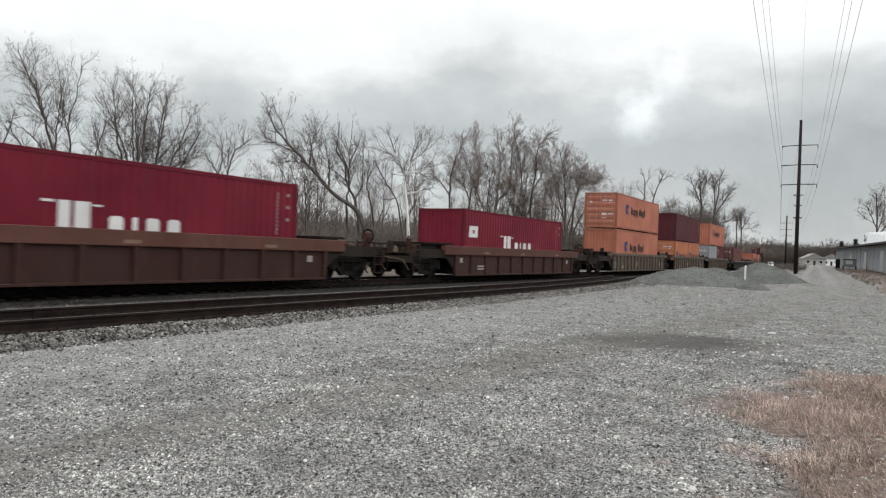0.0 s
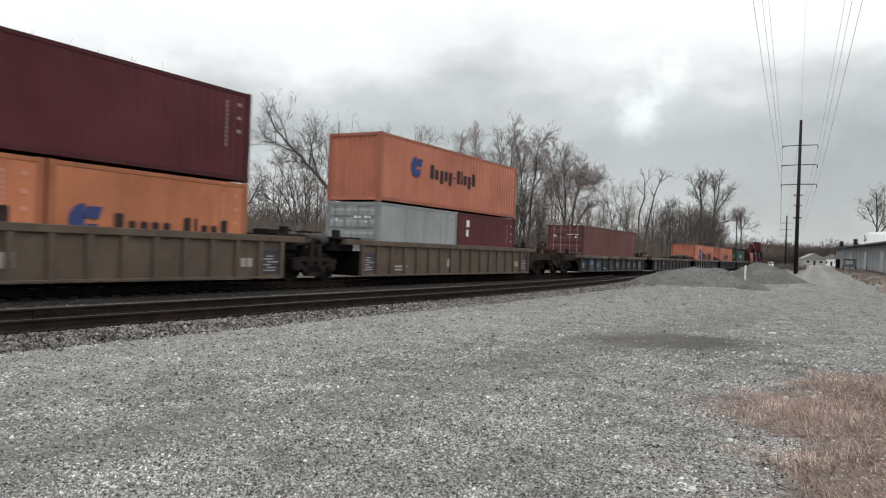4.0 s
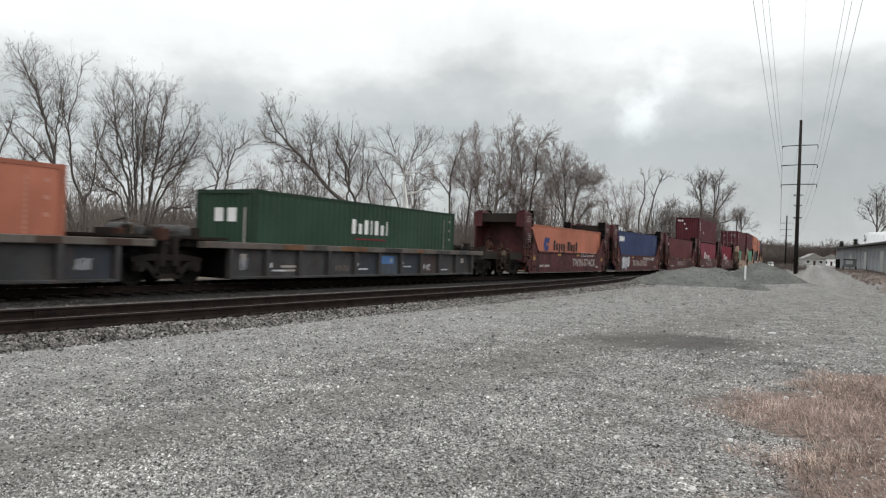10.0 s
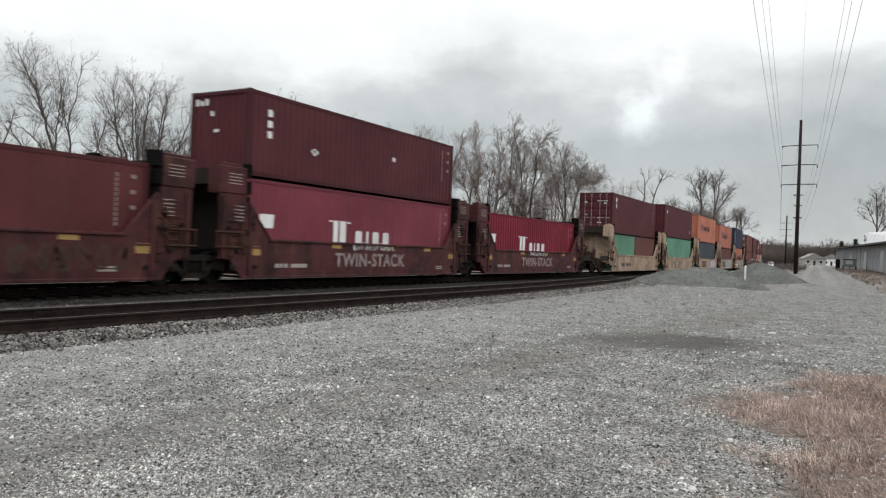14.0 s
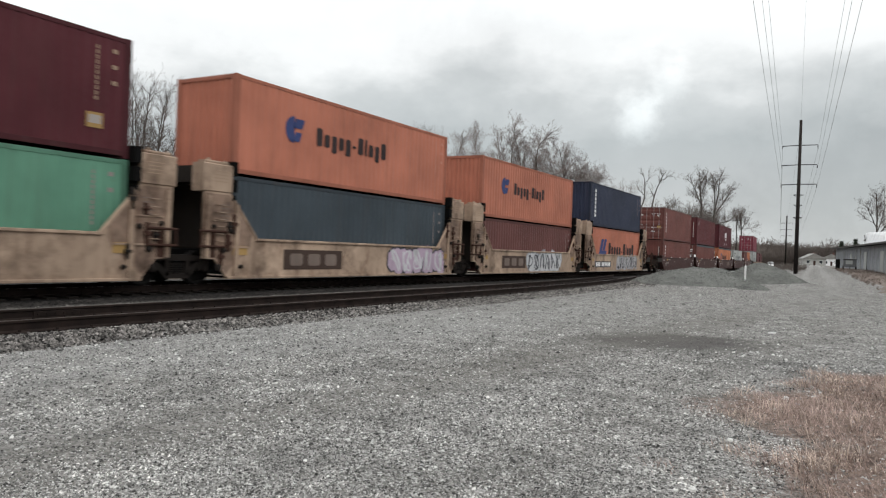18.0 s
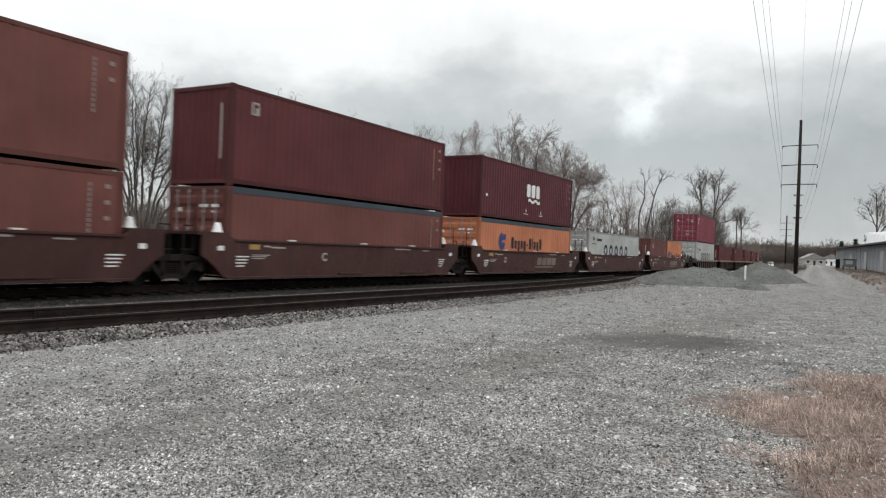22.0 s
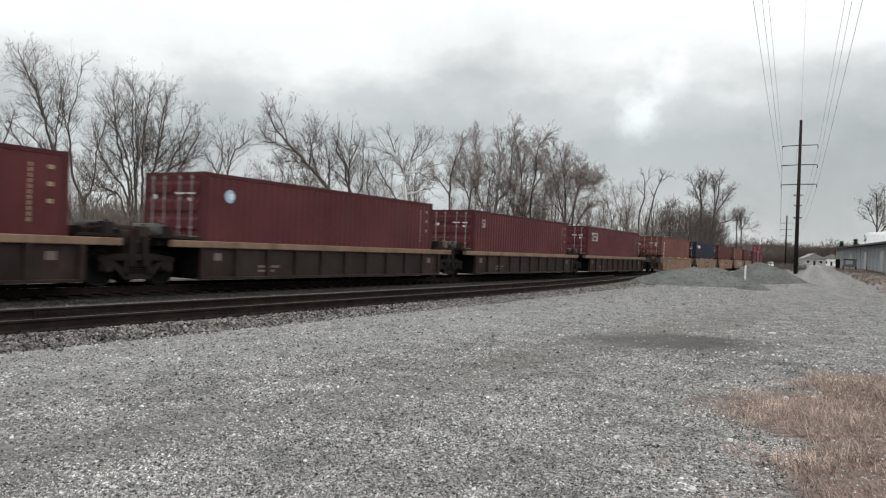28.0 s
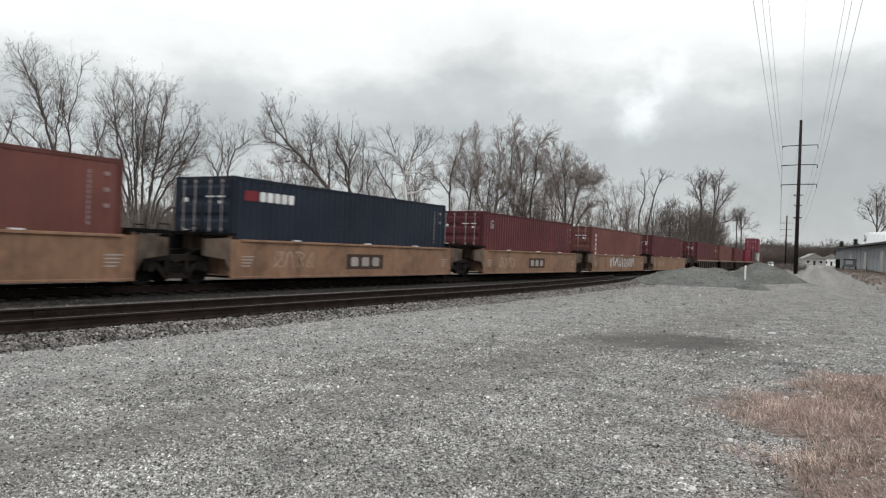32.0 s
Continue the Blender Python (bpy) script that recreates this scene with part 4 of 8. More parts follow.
def coupler_end(root, y, way, mat, brake):
    """The outer end of a car: draft sill, deck, steps, rails, coupler, hoses, brake wheel."""
    def side(a, b):
        return tuple(sorted((y + way * a, y + way * b)))

    for sx in (-1, 1):
        q = [(y + way * a, z) for a, z in ((-1.72, 0.62), (-1.35, 0.93), (-1.05, 1.1), (1.05, 1.1), (1.05, 1.46), (-1.72, 1.46))]
        x0, x1 = sorted((sx * (SIDE_X - 0.07), sx * (SIDE_X - 0.01)))
        part("end_skirt", Shape().prism(q, x0, x1).mesh("end_skirt", END_GRIME_SHADE), root)
    y0, y1 = side(-1.0, 1.75)
    part("draft_sill", Shape().box(-0.28, 0.28, y0, y1, 0.78, 1.12, 0.03).mesh("draft_sill", GEAR), root)
    y0, y1 = side(0.75, 1.75)
    part("end_deck", Shape().box(-1.3, 1.3, y0, y1, 1.16, 1.26).mesh("end_deck", END_DECK), root)
    y0, y1 = side(1.65, 1.75)
    part("end_sill", Shape().box(-1.42, 1.42, y0, y1, 0.9, 1.3).mesh("end_sill", END_DECK), root)
    s = Shape().box(-0.13, 0.13, *side(1.75, 2.15), 0.78, 1.0).box(-0.2, 0.12, *side(2.1, 2.32), 0.72, 1.06, 0.04)
    part("coupler", s.mesh("coupler", GEAR), root, "dark steel knuckle coupler")
    for sx in (-1, 1):
        lad = Shape()
        for k in (1.1, 1.55):
            lad.tube((sx * 1.42, y + way * k, 0.5), (sx * 1.42, y + way * k, 1.62), 0.02, n=5)
        for i in range(4):
            lad.tube((sx * 1.42, y + way * 1.1, 0.52 + 0.3 * i), (sx * 1.42, y + way * 1.55, 0.52 + 0.3 * i), 0.016, n=5)
        lad.tube((sx * 1.42, y + way * 1.1, 1.62), (sx * 1.42, y + way * 1.55, 1.62), 0.018, n=5)
        part("ladder", lad.mesh("ladder", GEAR_RUST if mat in (CAR_BUFF, CAR_YELLOW) else END_DECK), root)
    rail = Shape()
    for x in (-1.2, -0.4, 0.4, 1.2):
        rail.tube((x, y + way * 1.7, 1.26), (x, y + way * 1.7, 1.62), 0.02, n=5)
    rail.tube((-1.2, y + way * 1.7, 1.62), (1.2, y + way * 1.7, 1.62), 0.02, n=5)
    part("handrail", rail.mesh("handrail", GEAR_LIGHT), root)
    hose = Shape()
    pts = [(0.35, y + way * 1.7, 0.85), (0.4, y + way * 2.0, 0.55), (0.3, y + way * 2.25, 0.45)]
    for a, b in zip(pts, pts[1:]):
        hose.tube(a, b, 0.028, n=6)
    part("air_hose", hose.mesh("air_hose", GEAR), root)
    loose_gear(root, y + way * 0.95, 1.26, 0.62, random.Random(int(y * 10 + way * 3 + len(root.name))), 9)
    lever = Shape().tube((0.1, y + way * 1.82, 1.12), (1.1, y + way * 1.82, 1.0), 0.014, n=5).tube((1.1, y + way * 1.82, 1.0), (1.4, y + way * 1.86, 0.62), 0.014, n=5)
    part("uncoupling_lever", lever.mesh("uncoupling_lever", GEAR_DUST), root)
    post = Shape().tube((1.0, y + way * 1.35, 1.26), (0.98, y + way * 1.3, 1.95), 0.05, 0.035, n=6).tube((0.98, y + way * 1.3, 1.92), (0.9, y + way * 0.75, 1.3), 0.03, n=6)
    post.box(0.9, 1.06, *side(1.2, 1.38), 1.62, 1.86, 0.04)
    part("end_post", post.mesh("end_post", GEAR_RUST), root, "rust-brown upright post")
    if brake:
        st = Shape().box(0.62, 0.78, *side(1.38, 1.52), 1.26, 1.98, 0.03)
        part("brake_stand", st.mesh("brake_stand", GEAR_RUST), root)
        w, n = Shape(), 14
        for i in range(n):
            a = 2 * math.pi * i / n
            for rr, dy in ((0.25, -0.018), (0.29, 0.0), (0.25, 0.018), (0.22, 0.0)):
                w.v.append((0.7 + rr * math.cos(a), y + way * 1.62 + dy, 1.85 + rr * math.sin(a)))
        for i in range(n):
            for k in range(4):
                w.f.append((i * 4 + k, i * 4 + (k + 1) % 4, (i + 1) % n * 4 + (k + 1) % 4, (i + 1) % n * 4 + k))
        for a in (0.3, 2.4, 4.5):
            w.tube((0.7, y + way * 1.62, 1.85), (0.7 + 0.25 * math.cos(a), y + way * 1.62, 1.85 + 0.25 * math.sin(a)), 0.016, n=4)
        part("brake_wheel", w.mesh("brake_wheel", GEAR), root)


def ribbon(s, pts, r, x):
    """A sprayed line of even width along a bowed way, in (y, z)."""
    n = len(s.v)
    for i, (p, q) in enumerate(pts):
        a, b = pts[max(0, i - 1)], pts[min(len(pts) - 1, i + 1)]
        d = max(1e-4, math.hypot(b[0] - a[0], b[1] - a[1]))
        ny, nz = -(b[1] - a[1]) / d * r, (b[0] - a[0]) / d * r
        s.v.extend([(x, p - ny, q - nz), (x, p + ny, q + nz)])
        if i:
            k = n + 2 * i
            s.f.append((k - 2, k, k + 1, k - 1))


def graffiti(root, y, z, w, h, mats, seed, X):
    """Sprayed scrawl that cannot be read: soft swollen shapes under looping lines."""
    rng = random.Random(seed)
    fill, rim, line = Shape(), Shape(), Shape()
    n = max(3, int(w / (h * 0.62)))
    for i in range(n):
        cy, cz = y + (i + 0.5) * w / n, z + h / 2 + rng.uniform(-0.06, 0.06) * h
        m, ph, sharp = 26, rng.uniform(0, 6.28), rng.choice((3, 4, 5))
        for s, grow, dx in ((rim, 1.14, 0.0), (fill, 1.0, 0.0035)):
            ring = []
            for k in range(m):
                a = 2 * math.pi * k / m
                block = (math.cos(a) ** 4 + math.sin(a) ** 4) ** -0.25
                r = grow * block * (0.88 + 0.1 * math.sin(2 * a + ph) + 0.1 * math.sin(sharp * a + ph * 2) + 0.05 * math.sin(9 * a + ph))
                ring.append((X + dx + 0.0006 * i, cy + 0.62 * w / n * r * math.cos(a), cz + 0.5 * h * r * math.sin(a)))
            s.add(ring, [tuple(range(m))])
        for q in range(2):
            fa, fb = rng.choice((1, 2)), rng.choice((1, 2, 3))
            p1, p2 = rng.uniform(0, 6.28), rng.uniform(0, 6.28)
            drift, span_t = rng.uniform(-0.25, 0.45), rng.uniform(2.2, 4.6)
            pts = []
            for k in range(17):
                t = k / 16
                pts.append((cy + w / n * (0.34 * math.sin(fa * t * span_t + p1) + drift * (t - 0.5)), cz + h * 0.34 * math.sin(fb * 0.8 * t * span_t + p2)))
            ribbon(line, pts, h * rng.uniform(0.025, 0.05), X + 0.008 + 0.0015 * q)
    if mats[0]:
        part("graffiti_rim", rim.mesh("graffiti_rim", TAG_DARK if mats[1] is not TAG_DARK else TAG_GREY), root, "dark rim of sprayed graffiti")["kind"] = "stuff"
        part("graffiti", fill.mesh("graffiti", mats[0]), root, "sprayed graffiti patch")["kind"] = "stuff"
    part("graffiti_line", line.mesh("graffiti_line", mats[1]), root, "sprayed graffiti strokes")["kind"] = "stuff"


def bay_tags(root, unit):
    """What is sprayed in the bays of a grey car: a blue block, short pale dashes, smears and small scrawls."""
    rng = random.Random(500 + unit)
    X, step = SIDE_X + 0.008, (2 * 7.3 - 0.12) / 10
    for k in range(10):
        y = -7.3 + 0.06 + step * k + 0.12
        kind = "block" if k == (1, 2, 6, 2, 5)[unit] else rng.choice(("dash", "scrawl", "scrawl", "smear", "smear", ""))
        if kind == "block":
            part("paint_block", Shape().add([(X, y + 0.12, 0.86), (X, y + 0.95, 0.84), (X, y + 0.98, 1.13), (X, y + 0.1, 1.15)], [(0, 1, 2, 3)]).mesh("paint_block", TAG_BLUE), root, "blue sprayed block")
            part("paint_block", Shape().add([(X + 0.003, y + 0.7, 0.9), (X + 0.003, y + 0.9, 0.92), (X + 0.003, y + 0.88, 1.06), (X + 0.003, y + 0.72, 1.04)], [(0, 1, 2, 3)]).mesh("paint_block", TAG_GREY), root)
        elif kind == "dash":
            z = rng.uniform(0.58, 0.75)
            part("stencil", flat_marks([(y + 0.2, z, 0.24, 0.05), (y + 0.46, z, 0.3, 0.05), (y + 0.05, z + 0.12, 0.14, 0.14)], X).mesh("stencil", TAG_WHITE), root)["kind"] = "stuff"
        elif kind == "scrawl":
            graffiti(root, y + rng.uniform(0.1, 0.4), rng.uniform(0.5, 0.6), rng.uniform(0.5, 0.8), rng.uniform(0.18, 0.34), (None, rng.choice((TAG_GREY, TAG_GREY, TAG_BROWN, TAG_WHITE))), 600 + unit * 10 + k, X)
        elif kind == "smear":
            graffiti(root, y + 0.15, 0.56, rng.uniform(0.5, 0.95), rng.uniform(0.3, 0.48), (None, RIB_GREY), 700 + unit * 10 + k, X)
            graffiti(root, y + 0.3, 0.6, rng.uniform(0.3, 0.5), rng.uniform(0.3, 0.5), (None, TAG_GREY), 800 + unit * 10 + k, X + 0.004)


def lettering(root, body, y, z, size, mat, X):
    """Readable words in the built-in font, laid on the side."""
    cu = bpy.data.curves.new("words", "FONT")
    cu.body, cu.size, cu.offset, cu.space_character = body, size, 0.014, 1.12
    ob = bpy.data.objects.new("words", cu)
    scene.collection.objects.link(ob)
    me = bpy.data.meshes.new_from_object(ob.evaluated_get(bpy.context.evaluated_depsgraph_get()))
    bpy.data.objects.remove(ob)
    me.transform(Matrix(((0, 0, 1, X), (1, 0, 0, y), (0, 1, 0, z), (0, 0, 0, 1))))
    me.materials.clear()
    me.materials.append(mat)
    part("lettering", me, root, "stencilled words")


SIDE_X = 1.43


def under_floor(root, half):
    for y in (-half + 0.35, -half * 0.34, half * 0.34, half - 0.35):
        part("cross_member", cached(("cross",), lambda: Shape().box(-1.3, 1.3, -0.22, 0.22, 0.405, 0.447, 0.01).mesh("cross_member", GEAR)), root).location = (0, y, 0)


def joint_gear(root, half, pitch, way):
    """Between the well and the shared truck: tapered beam and a narrow deck."""
    y0, y1 = sorted((way * (half - 0.2), way * (pitch - 0.02)))
    part("draw_beam", cached(("beam", round(y0, 2), round(y1, 2)), lambda: Shape().box(-0.4, 0.4, y0, y1, 0.98, 1.22, 0.03).mesh("draw_beam", GEAR)), root)


def ribbed_unit(s, half, pitch, mat, sill, label, group, left, right, rib_step=1.46, deck_z=1.55, seed=0, clutter=True, zt=1.26, band=0.185, foot=0.40):
    root = thing("well_car_unit", label, "rail car", group)
    for sx in (-1, 1):
        a, b = sorted((sx * (SIDE_X - 0.05), sx * SIDE_X))
        poly = [(-half, foot + 0.045), (half, foot + 0.045), (half, zt), (-half, zt)]
        part("side_wall", cached(("rw", half, mat.name, sx, zt), lambda: Shape().prism(poly, a, b).mesh("side_wall", mat)), root)
        deep = 0.15 if mat is CAR_GREY else 0.085
        c, d = sorted((sx * (SIDE_X - 0.12), sx * (SIDE_X + deep + 0.005)))
        part("top_sill", cached(("rs", half, sill.name, sx, zt), lambda: Shape().box(c, d, -half - 0.95, half + 0.95, zt, zt + band, 0.015).mesh("top_sill", sill)), root)
        part("bottom_sill", cached(("rb", half, mat.name, sx, zt), lambda: Shape().box(c, d, -half, half, foot, foot + 0.07, 0.01).mesh("bottom_sill", mat)), root)
        n = round(2 * half / rib_step)
        e, f = sorted((sx * SIDE_X, sx * (SIDE_X + deep)))
        rib = cached(("rib", mat.name, sx, zt), lambda: Shape().box(e, f, -0.075, 0.075, foot + 0.07, zt, 0.01).mesh("rib", RIB_GREY if mat is CAR_GREY else mat))
        for i in range(n + 1):
            part("rib", rib, root).location = (0, -half + 0.06 + (2 * half - 0.12) * i / n, 0)
        # repainted bays, each weathered in its own way
        if mat is CAR_GREY and sx > 0:
            w = (2 * half - 0.12) / n
            for i in range(n):
                tone = random.Random(seed * 40 + i).choice(BAY_PAINTS)
                if tone:
                    bay = cached(("bay", round(w, 3), tone.name), lambda: Shape().box(SIDE_X, SIDE_X + 0.006, 0.085, w - 0.085, foot + 0.08, zt - 0.07).mesh("bay_panel", tone))
                    part("bay_panel", bay, root).location = (0, -half + 0.06 + w * i, 0)
    under_floor(root, half)
    for way in (-1, 1):
        y0, y1 = sorted((way * (half - 0.05), way * half))
        # end walls blackened to stand in for the shade at the well's ends
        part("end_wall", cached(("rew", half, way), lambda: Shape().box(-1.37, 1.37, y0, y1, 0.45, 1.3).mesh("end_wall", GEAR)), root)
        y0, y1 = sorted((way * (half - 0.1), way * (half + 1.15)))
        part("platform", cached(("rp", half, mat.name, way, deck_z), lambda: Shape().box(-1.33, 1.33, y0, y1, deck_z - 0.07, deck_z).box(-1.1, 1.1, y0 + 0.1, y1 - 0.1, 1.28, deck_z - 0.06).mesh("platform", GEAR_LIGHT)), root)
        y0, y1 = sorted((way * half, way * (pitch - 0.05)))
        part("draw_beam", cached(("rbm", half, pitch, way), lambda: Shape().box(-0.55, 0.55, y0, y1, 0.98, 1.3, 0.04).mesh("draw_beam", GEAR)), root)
        if clutter:
            s2 = Shape().box(-0.5, 0.25, way * (half + 1.0) - 0.3, way * (half + 1.0) + 0.3, deck_z, deck_z + 0.16, 0.04)
            s2.tube((-0.9, way * (half + 1.3), deck_z - 0.05), (0.9, way * (half + 1.3), deck_z - 0.05), 0.05, n=8)
            s2.box(0.75, 0.95, way * (half + 0.7) - 0.12, way * (half + 0.7) + 0.12, deck_z, deck_z + 0.24)
            part("brake_gear", s2.mesh("brake_gear", GEAR_LIGHT), root)
    if not left:
        loose_gear(root, -pitch, 1.3 if not clutter else 1.42, 1.25, random.Random(seed * 7 + 5), 20)
    if clutter and not left:
        art = Shape().box(-0.85, 0.95, -pitch - 0.32, -pitch + 0.32, 1.0, 1.42, 0.08).box(-0.6, 0.5, -pitch - 0.2, -pitch + 0.55, 1.4, 1.72, 0.1)
        art.tube((0.5, -pitch - 0.75, 1.62), (0.5, -pitch + 0.1, 1.62), 0.17, n=12)
        art.box(0.98, 1.12, -pitch - 0.28, -pitch - 0.12, 0.75, 1.5).box(0.98, 1.12, -pitch + 0.12, -pitch + 0.28, 0.75, 1.5)
        for k in (-0.78, 0.74):
            tank = Shape().tube((-0.2, -pitch + k, 1.66), (0.85, -pitch + k, 1.66), 0.2, n=14).tube((0.85, -pitch + k, 1.66), (0.93, -pitch + k, 1.66), 0.2, 0.1, n=14)
            tank.box(0.1, 0.2, -pitch + k - 0.22, -pitch + k + 0.22, 1.42, 1.52).box(0.55, 0.65, -pitch + k - 0.22, -pitch + k + 0.22, 1.42, 1.52)
            part("air_tank", tank.mesh("air_tank", GEAR_GREY), root, "dusty grey air tank")
        part("articulation", art.mesh("articulation", GEAR_LIGHT), root, "dark articulation joint with air tank")
    marks = [(-half + 0.5, 0.92, 0.26, 0.2), (half - 0.9, 0.9, 0.26, 0.2), (-half + 2.2, 0.72, 0.9, 0.07), (-half + 2.2, 0.6, 0.7, 0.06)]
    stencil(root, marks, FADED_WHITE if mat is not CAR_DARK else TAG_BROWN, SIDE_X + 0.005)
    return finish_unit(root, s, pitch, mat, left, right)


def finish_unit(root, s, pitch, mat, left, right):
    truck_parts(root, -pitch)
    if left:
        coupler_end(root, -pitch, -1, mat, False)
    if right:
        truck_parts(root, pitch)
        coupler_end(root, pitch, 1, mat, True)
    MOVERS.append((root, s, 0.0))
    return root


def bulkhead_unit(s, pitch, mat, label, group, left, right, seed=0):
    """A unit with tall bulkheads at both ends, whose tops carry box-shaped heads."""
    root = thing("well_car_unit", label, "rail car", group)
    e = pitch - 0.43
    half_poly = [(6.4, 0.44), (6.85, 0.95), (7.26, 0.97), (7.3, 2.8), (6.33, 2.8), (5.4, 1.7), (5.22, 1.56)]
    for sx in (-1, 1):
        a, b = sorted((sx * (SIDE_X - 0.08), sx * SIDE_X))
        poly = [(y, z) for y, z in half_poly] + [(-y, z) for y, z in reversed(half_poly)]
        part("side_wall", cached(("bw", mat.name, sx, pitch), lambda: Shape().prism(poly, a, b).mesh("side_wall", mat)), root)
        c, d = sorted((sx * (SIDE_X - 0.1), sx * (SIDE_X + 0.05)))
        part("bottom_sill", cached(("bb", mat.name, sx), lambda: Shape().box(c, d, -6.4, 6.4, 0.405, 0.48, 0.01).mesh("bottom_sill", mat)), root)
        part("top_sill", cached(("bt", mat.name, sx), lambda: Shape().box(c, d, -5.3, 5.3, 1.5, 1.575, 0.01).mesh("top_sill", mat)), root)
        for way in (-1, 1):
            y0, y1 = sorted((way * 6.32, way * e))
            f, g = sorted((sx * (SIDE_X - 0.42), sx * (SIDE_X + 0.025)))
            head = Shape().box(f, g, y0, y1, 2.8, 3.58, 0.03).box(f + 0.06, g - 0.06, y0 + 0.12, y1 - 0.12, 3.58, 3.66, 0.02)
            head.tube((g - 0.12, y0 + 0.25, 3.6), (g - 0.12, y0 + 0.25, 3.72), 0.05, n=8).tube((g - 0.12, y1 - 0.2, 3.6), (g - 0.12, y1 - 0.2, 3.7), 0.04, n=8)
            part("bulkhead_head", cached(("bh", mat.name, sx, way, pitch), lambda: head.mesh("bulkhead_head", mat)), root)
            # guides for the boxes, dark, at the well side of the heads
            y0, y1 = sorted((way * 6.12, way * 6.32))
            part("box_guide", cached(("bg", sx, way), lambda: Shape().box(f, g, y0, y1, 3.3, 3.7).box(f, g, y0, y1, 2.85, 3.2).box(f, g, y0 + 0.05, y1 - 0.05, 2.6, 2.75).mesh("box_guide", GEAR)), root)
            # a kerb along the slope and two posts
            slope = Shape()
            p = [(way * 7.1, 2.55), (way * 6.2, 2.62), (way * 5.4, 1.72), (way * 5.25, 1.55)]
            for q, r in zip(p[1:], p[2:]):
                slope.tube((sx * SIDE_X, *q), (sx * SIDE_X, *r), 0.045, n=5)
            slope.box(*sorted((sx * SIDE_X, sx * (SIDE_X + 0.05))), *sorted((way * 7.08, way * 7.22)), 1.0, 2.7)
            slope.box(*sorted((sx * SIDE_X, sx * (SIDE_X + 0.05))), *sorted((way * 6.02, way * 6.16)), 0.5, 2.5)
            slope.box(*sorted((sx * SIDE_X, sx * (SIDE_X + 0.03))), *sorted((way * 5.6, way * 7.0)), 1.28, 1.33)
            slope.box(*sorted((sx * SIDE_X, sx * (SIDE_X + 0.03))), *sorted((way * 6.1, way * 7.0)), 2.0, 2.04)
            part("stiffener", slope.mesh("stiffener", mat), root)
            for i in range(6):
                rung = cached(("gi", mat.name, sx), lambda: Shape().tube((sx * (SIDE_X + 0.05), -0.175, 0), (sx * (SIDE_X + 0.05), 0.175, 0), 0.014, n=5).mesh("grab_iron", mat))
                part("grab_iron", rung, root).location = (0, way * 6.72, 1.45 + 0.2 * i)
    for way in (-1, 1):
        y0, y1 = sorted((way * 6.3, way * 6.42))
        # bulkheads facing a gap get the shade as a dark colour
        tone = mat if left and way < 0 else END_GRIME_SHADE
        part("bulkhead", cached(("bk", tone.name, way), lambda: Shape().box(-1.36, 1.36, y0, y1, 0.9, 3.3).mesh("bulkhead", tone)), root)
        y0, y1 = sorted((way * 6.5, way * (e - 0.05)))
        part("bulkhead_beam", cached(("bbm", mat.name, way, pitch), lambda: Shape().box(-1.02, 1.02, y0, y1, 3.05, 3.5, 0.04).mesh("bulkhead_beam", END_GRIME_SHADE)), root)
        joint_gear(root, 6.4, pitch, way)
        st = [(way * 6.75 - 0.25, 3.35 - 0.09 * i, 0.5, 0.025) for i in range(4)] + [(way * 6.55 - 0.16, 2.45 - 0.1 * i, 0.34, 0.03) for i in range(5)]
        stencil(root, [r for r in st if r[1] > 2.78], FADED_WHITE if mat is CAR_MAROON else MARK_OCHRE, SIDE_X + 0.031)
        stencil(root, [r for r in st if r[1] < 2.7], FADED_WHITE if mat is CAR_MAROON else TAG_BROWN, SIDE_X + 0.006)
        stencil(root, [(way * 5.9 - 0.3, 1.08, 0.55, 0.26)], MARK_YELLOW, SIDE_X + 0.012, "yellow stencil patch")
        step = Shape()
        for z0 in (1.3, 1.72):
            step.tube((SIDE_X + 0.05, way * 6.5, z0), (SIDE_X + 0.05, way * 7.45, z0), 0.035, n=6)
        for y0 in (6.5, 6.95, 7.4):
            step.tube((SIDE_X + 0.05, way * y0, 1.3), (SIDE_X + 0.05, way * y0, 1.72), 0.03, n=6)
        part("step_frame", step.mesh("step_frame", GEAR_RUST), root, "rusty step frame")
        for (yy, zz, r) in ((6.6, 1.2, 0.08), (6.3, 1.75, 0.07), (6.75, 0.72, 0.1), (5.9, 0.75, 0.06), (6.95, 1.85, 0.06)):
            knob = cached(("knob", r), lambda: Shape().tube((0, 0, 0), (0.07, 0, 0), r, n=10).tube((0.06, 0, 0), (0.11, 0, 0), r * 0.6, n=8).mesh("fitting", GEAR_LIGHT))
            part("fitting", knob, root).location = (SIDE_X, way * yy, zz)
        neck = random.Random(seed * 5 + way)
        for k in range(5):
            yy, zz, hh = neck.uniform(5.9, 7.1), neck.uniform(0.75, 2.2), neck.uniform(0.2, 0.6)
            fit = Shape().box(SIDE_X, SIDE_X + 0.05, way * yy - 0.05, way * yy + 0.05, zz, zz + hh, 0.01).box(SIDE_X, SIDE_X + 0.08, way * yy - 0.09, way * yy + 0.09, zz + hh * 0.4, zz + hh * 0.6, 0.01)
            part("bracket", fit.mesh("bracket", neck.choice((GEAR_LIGHT, GEAR_RUST, GEAR_RUST))), root)
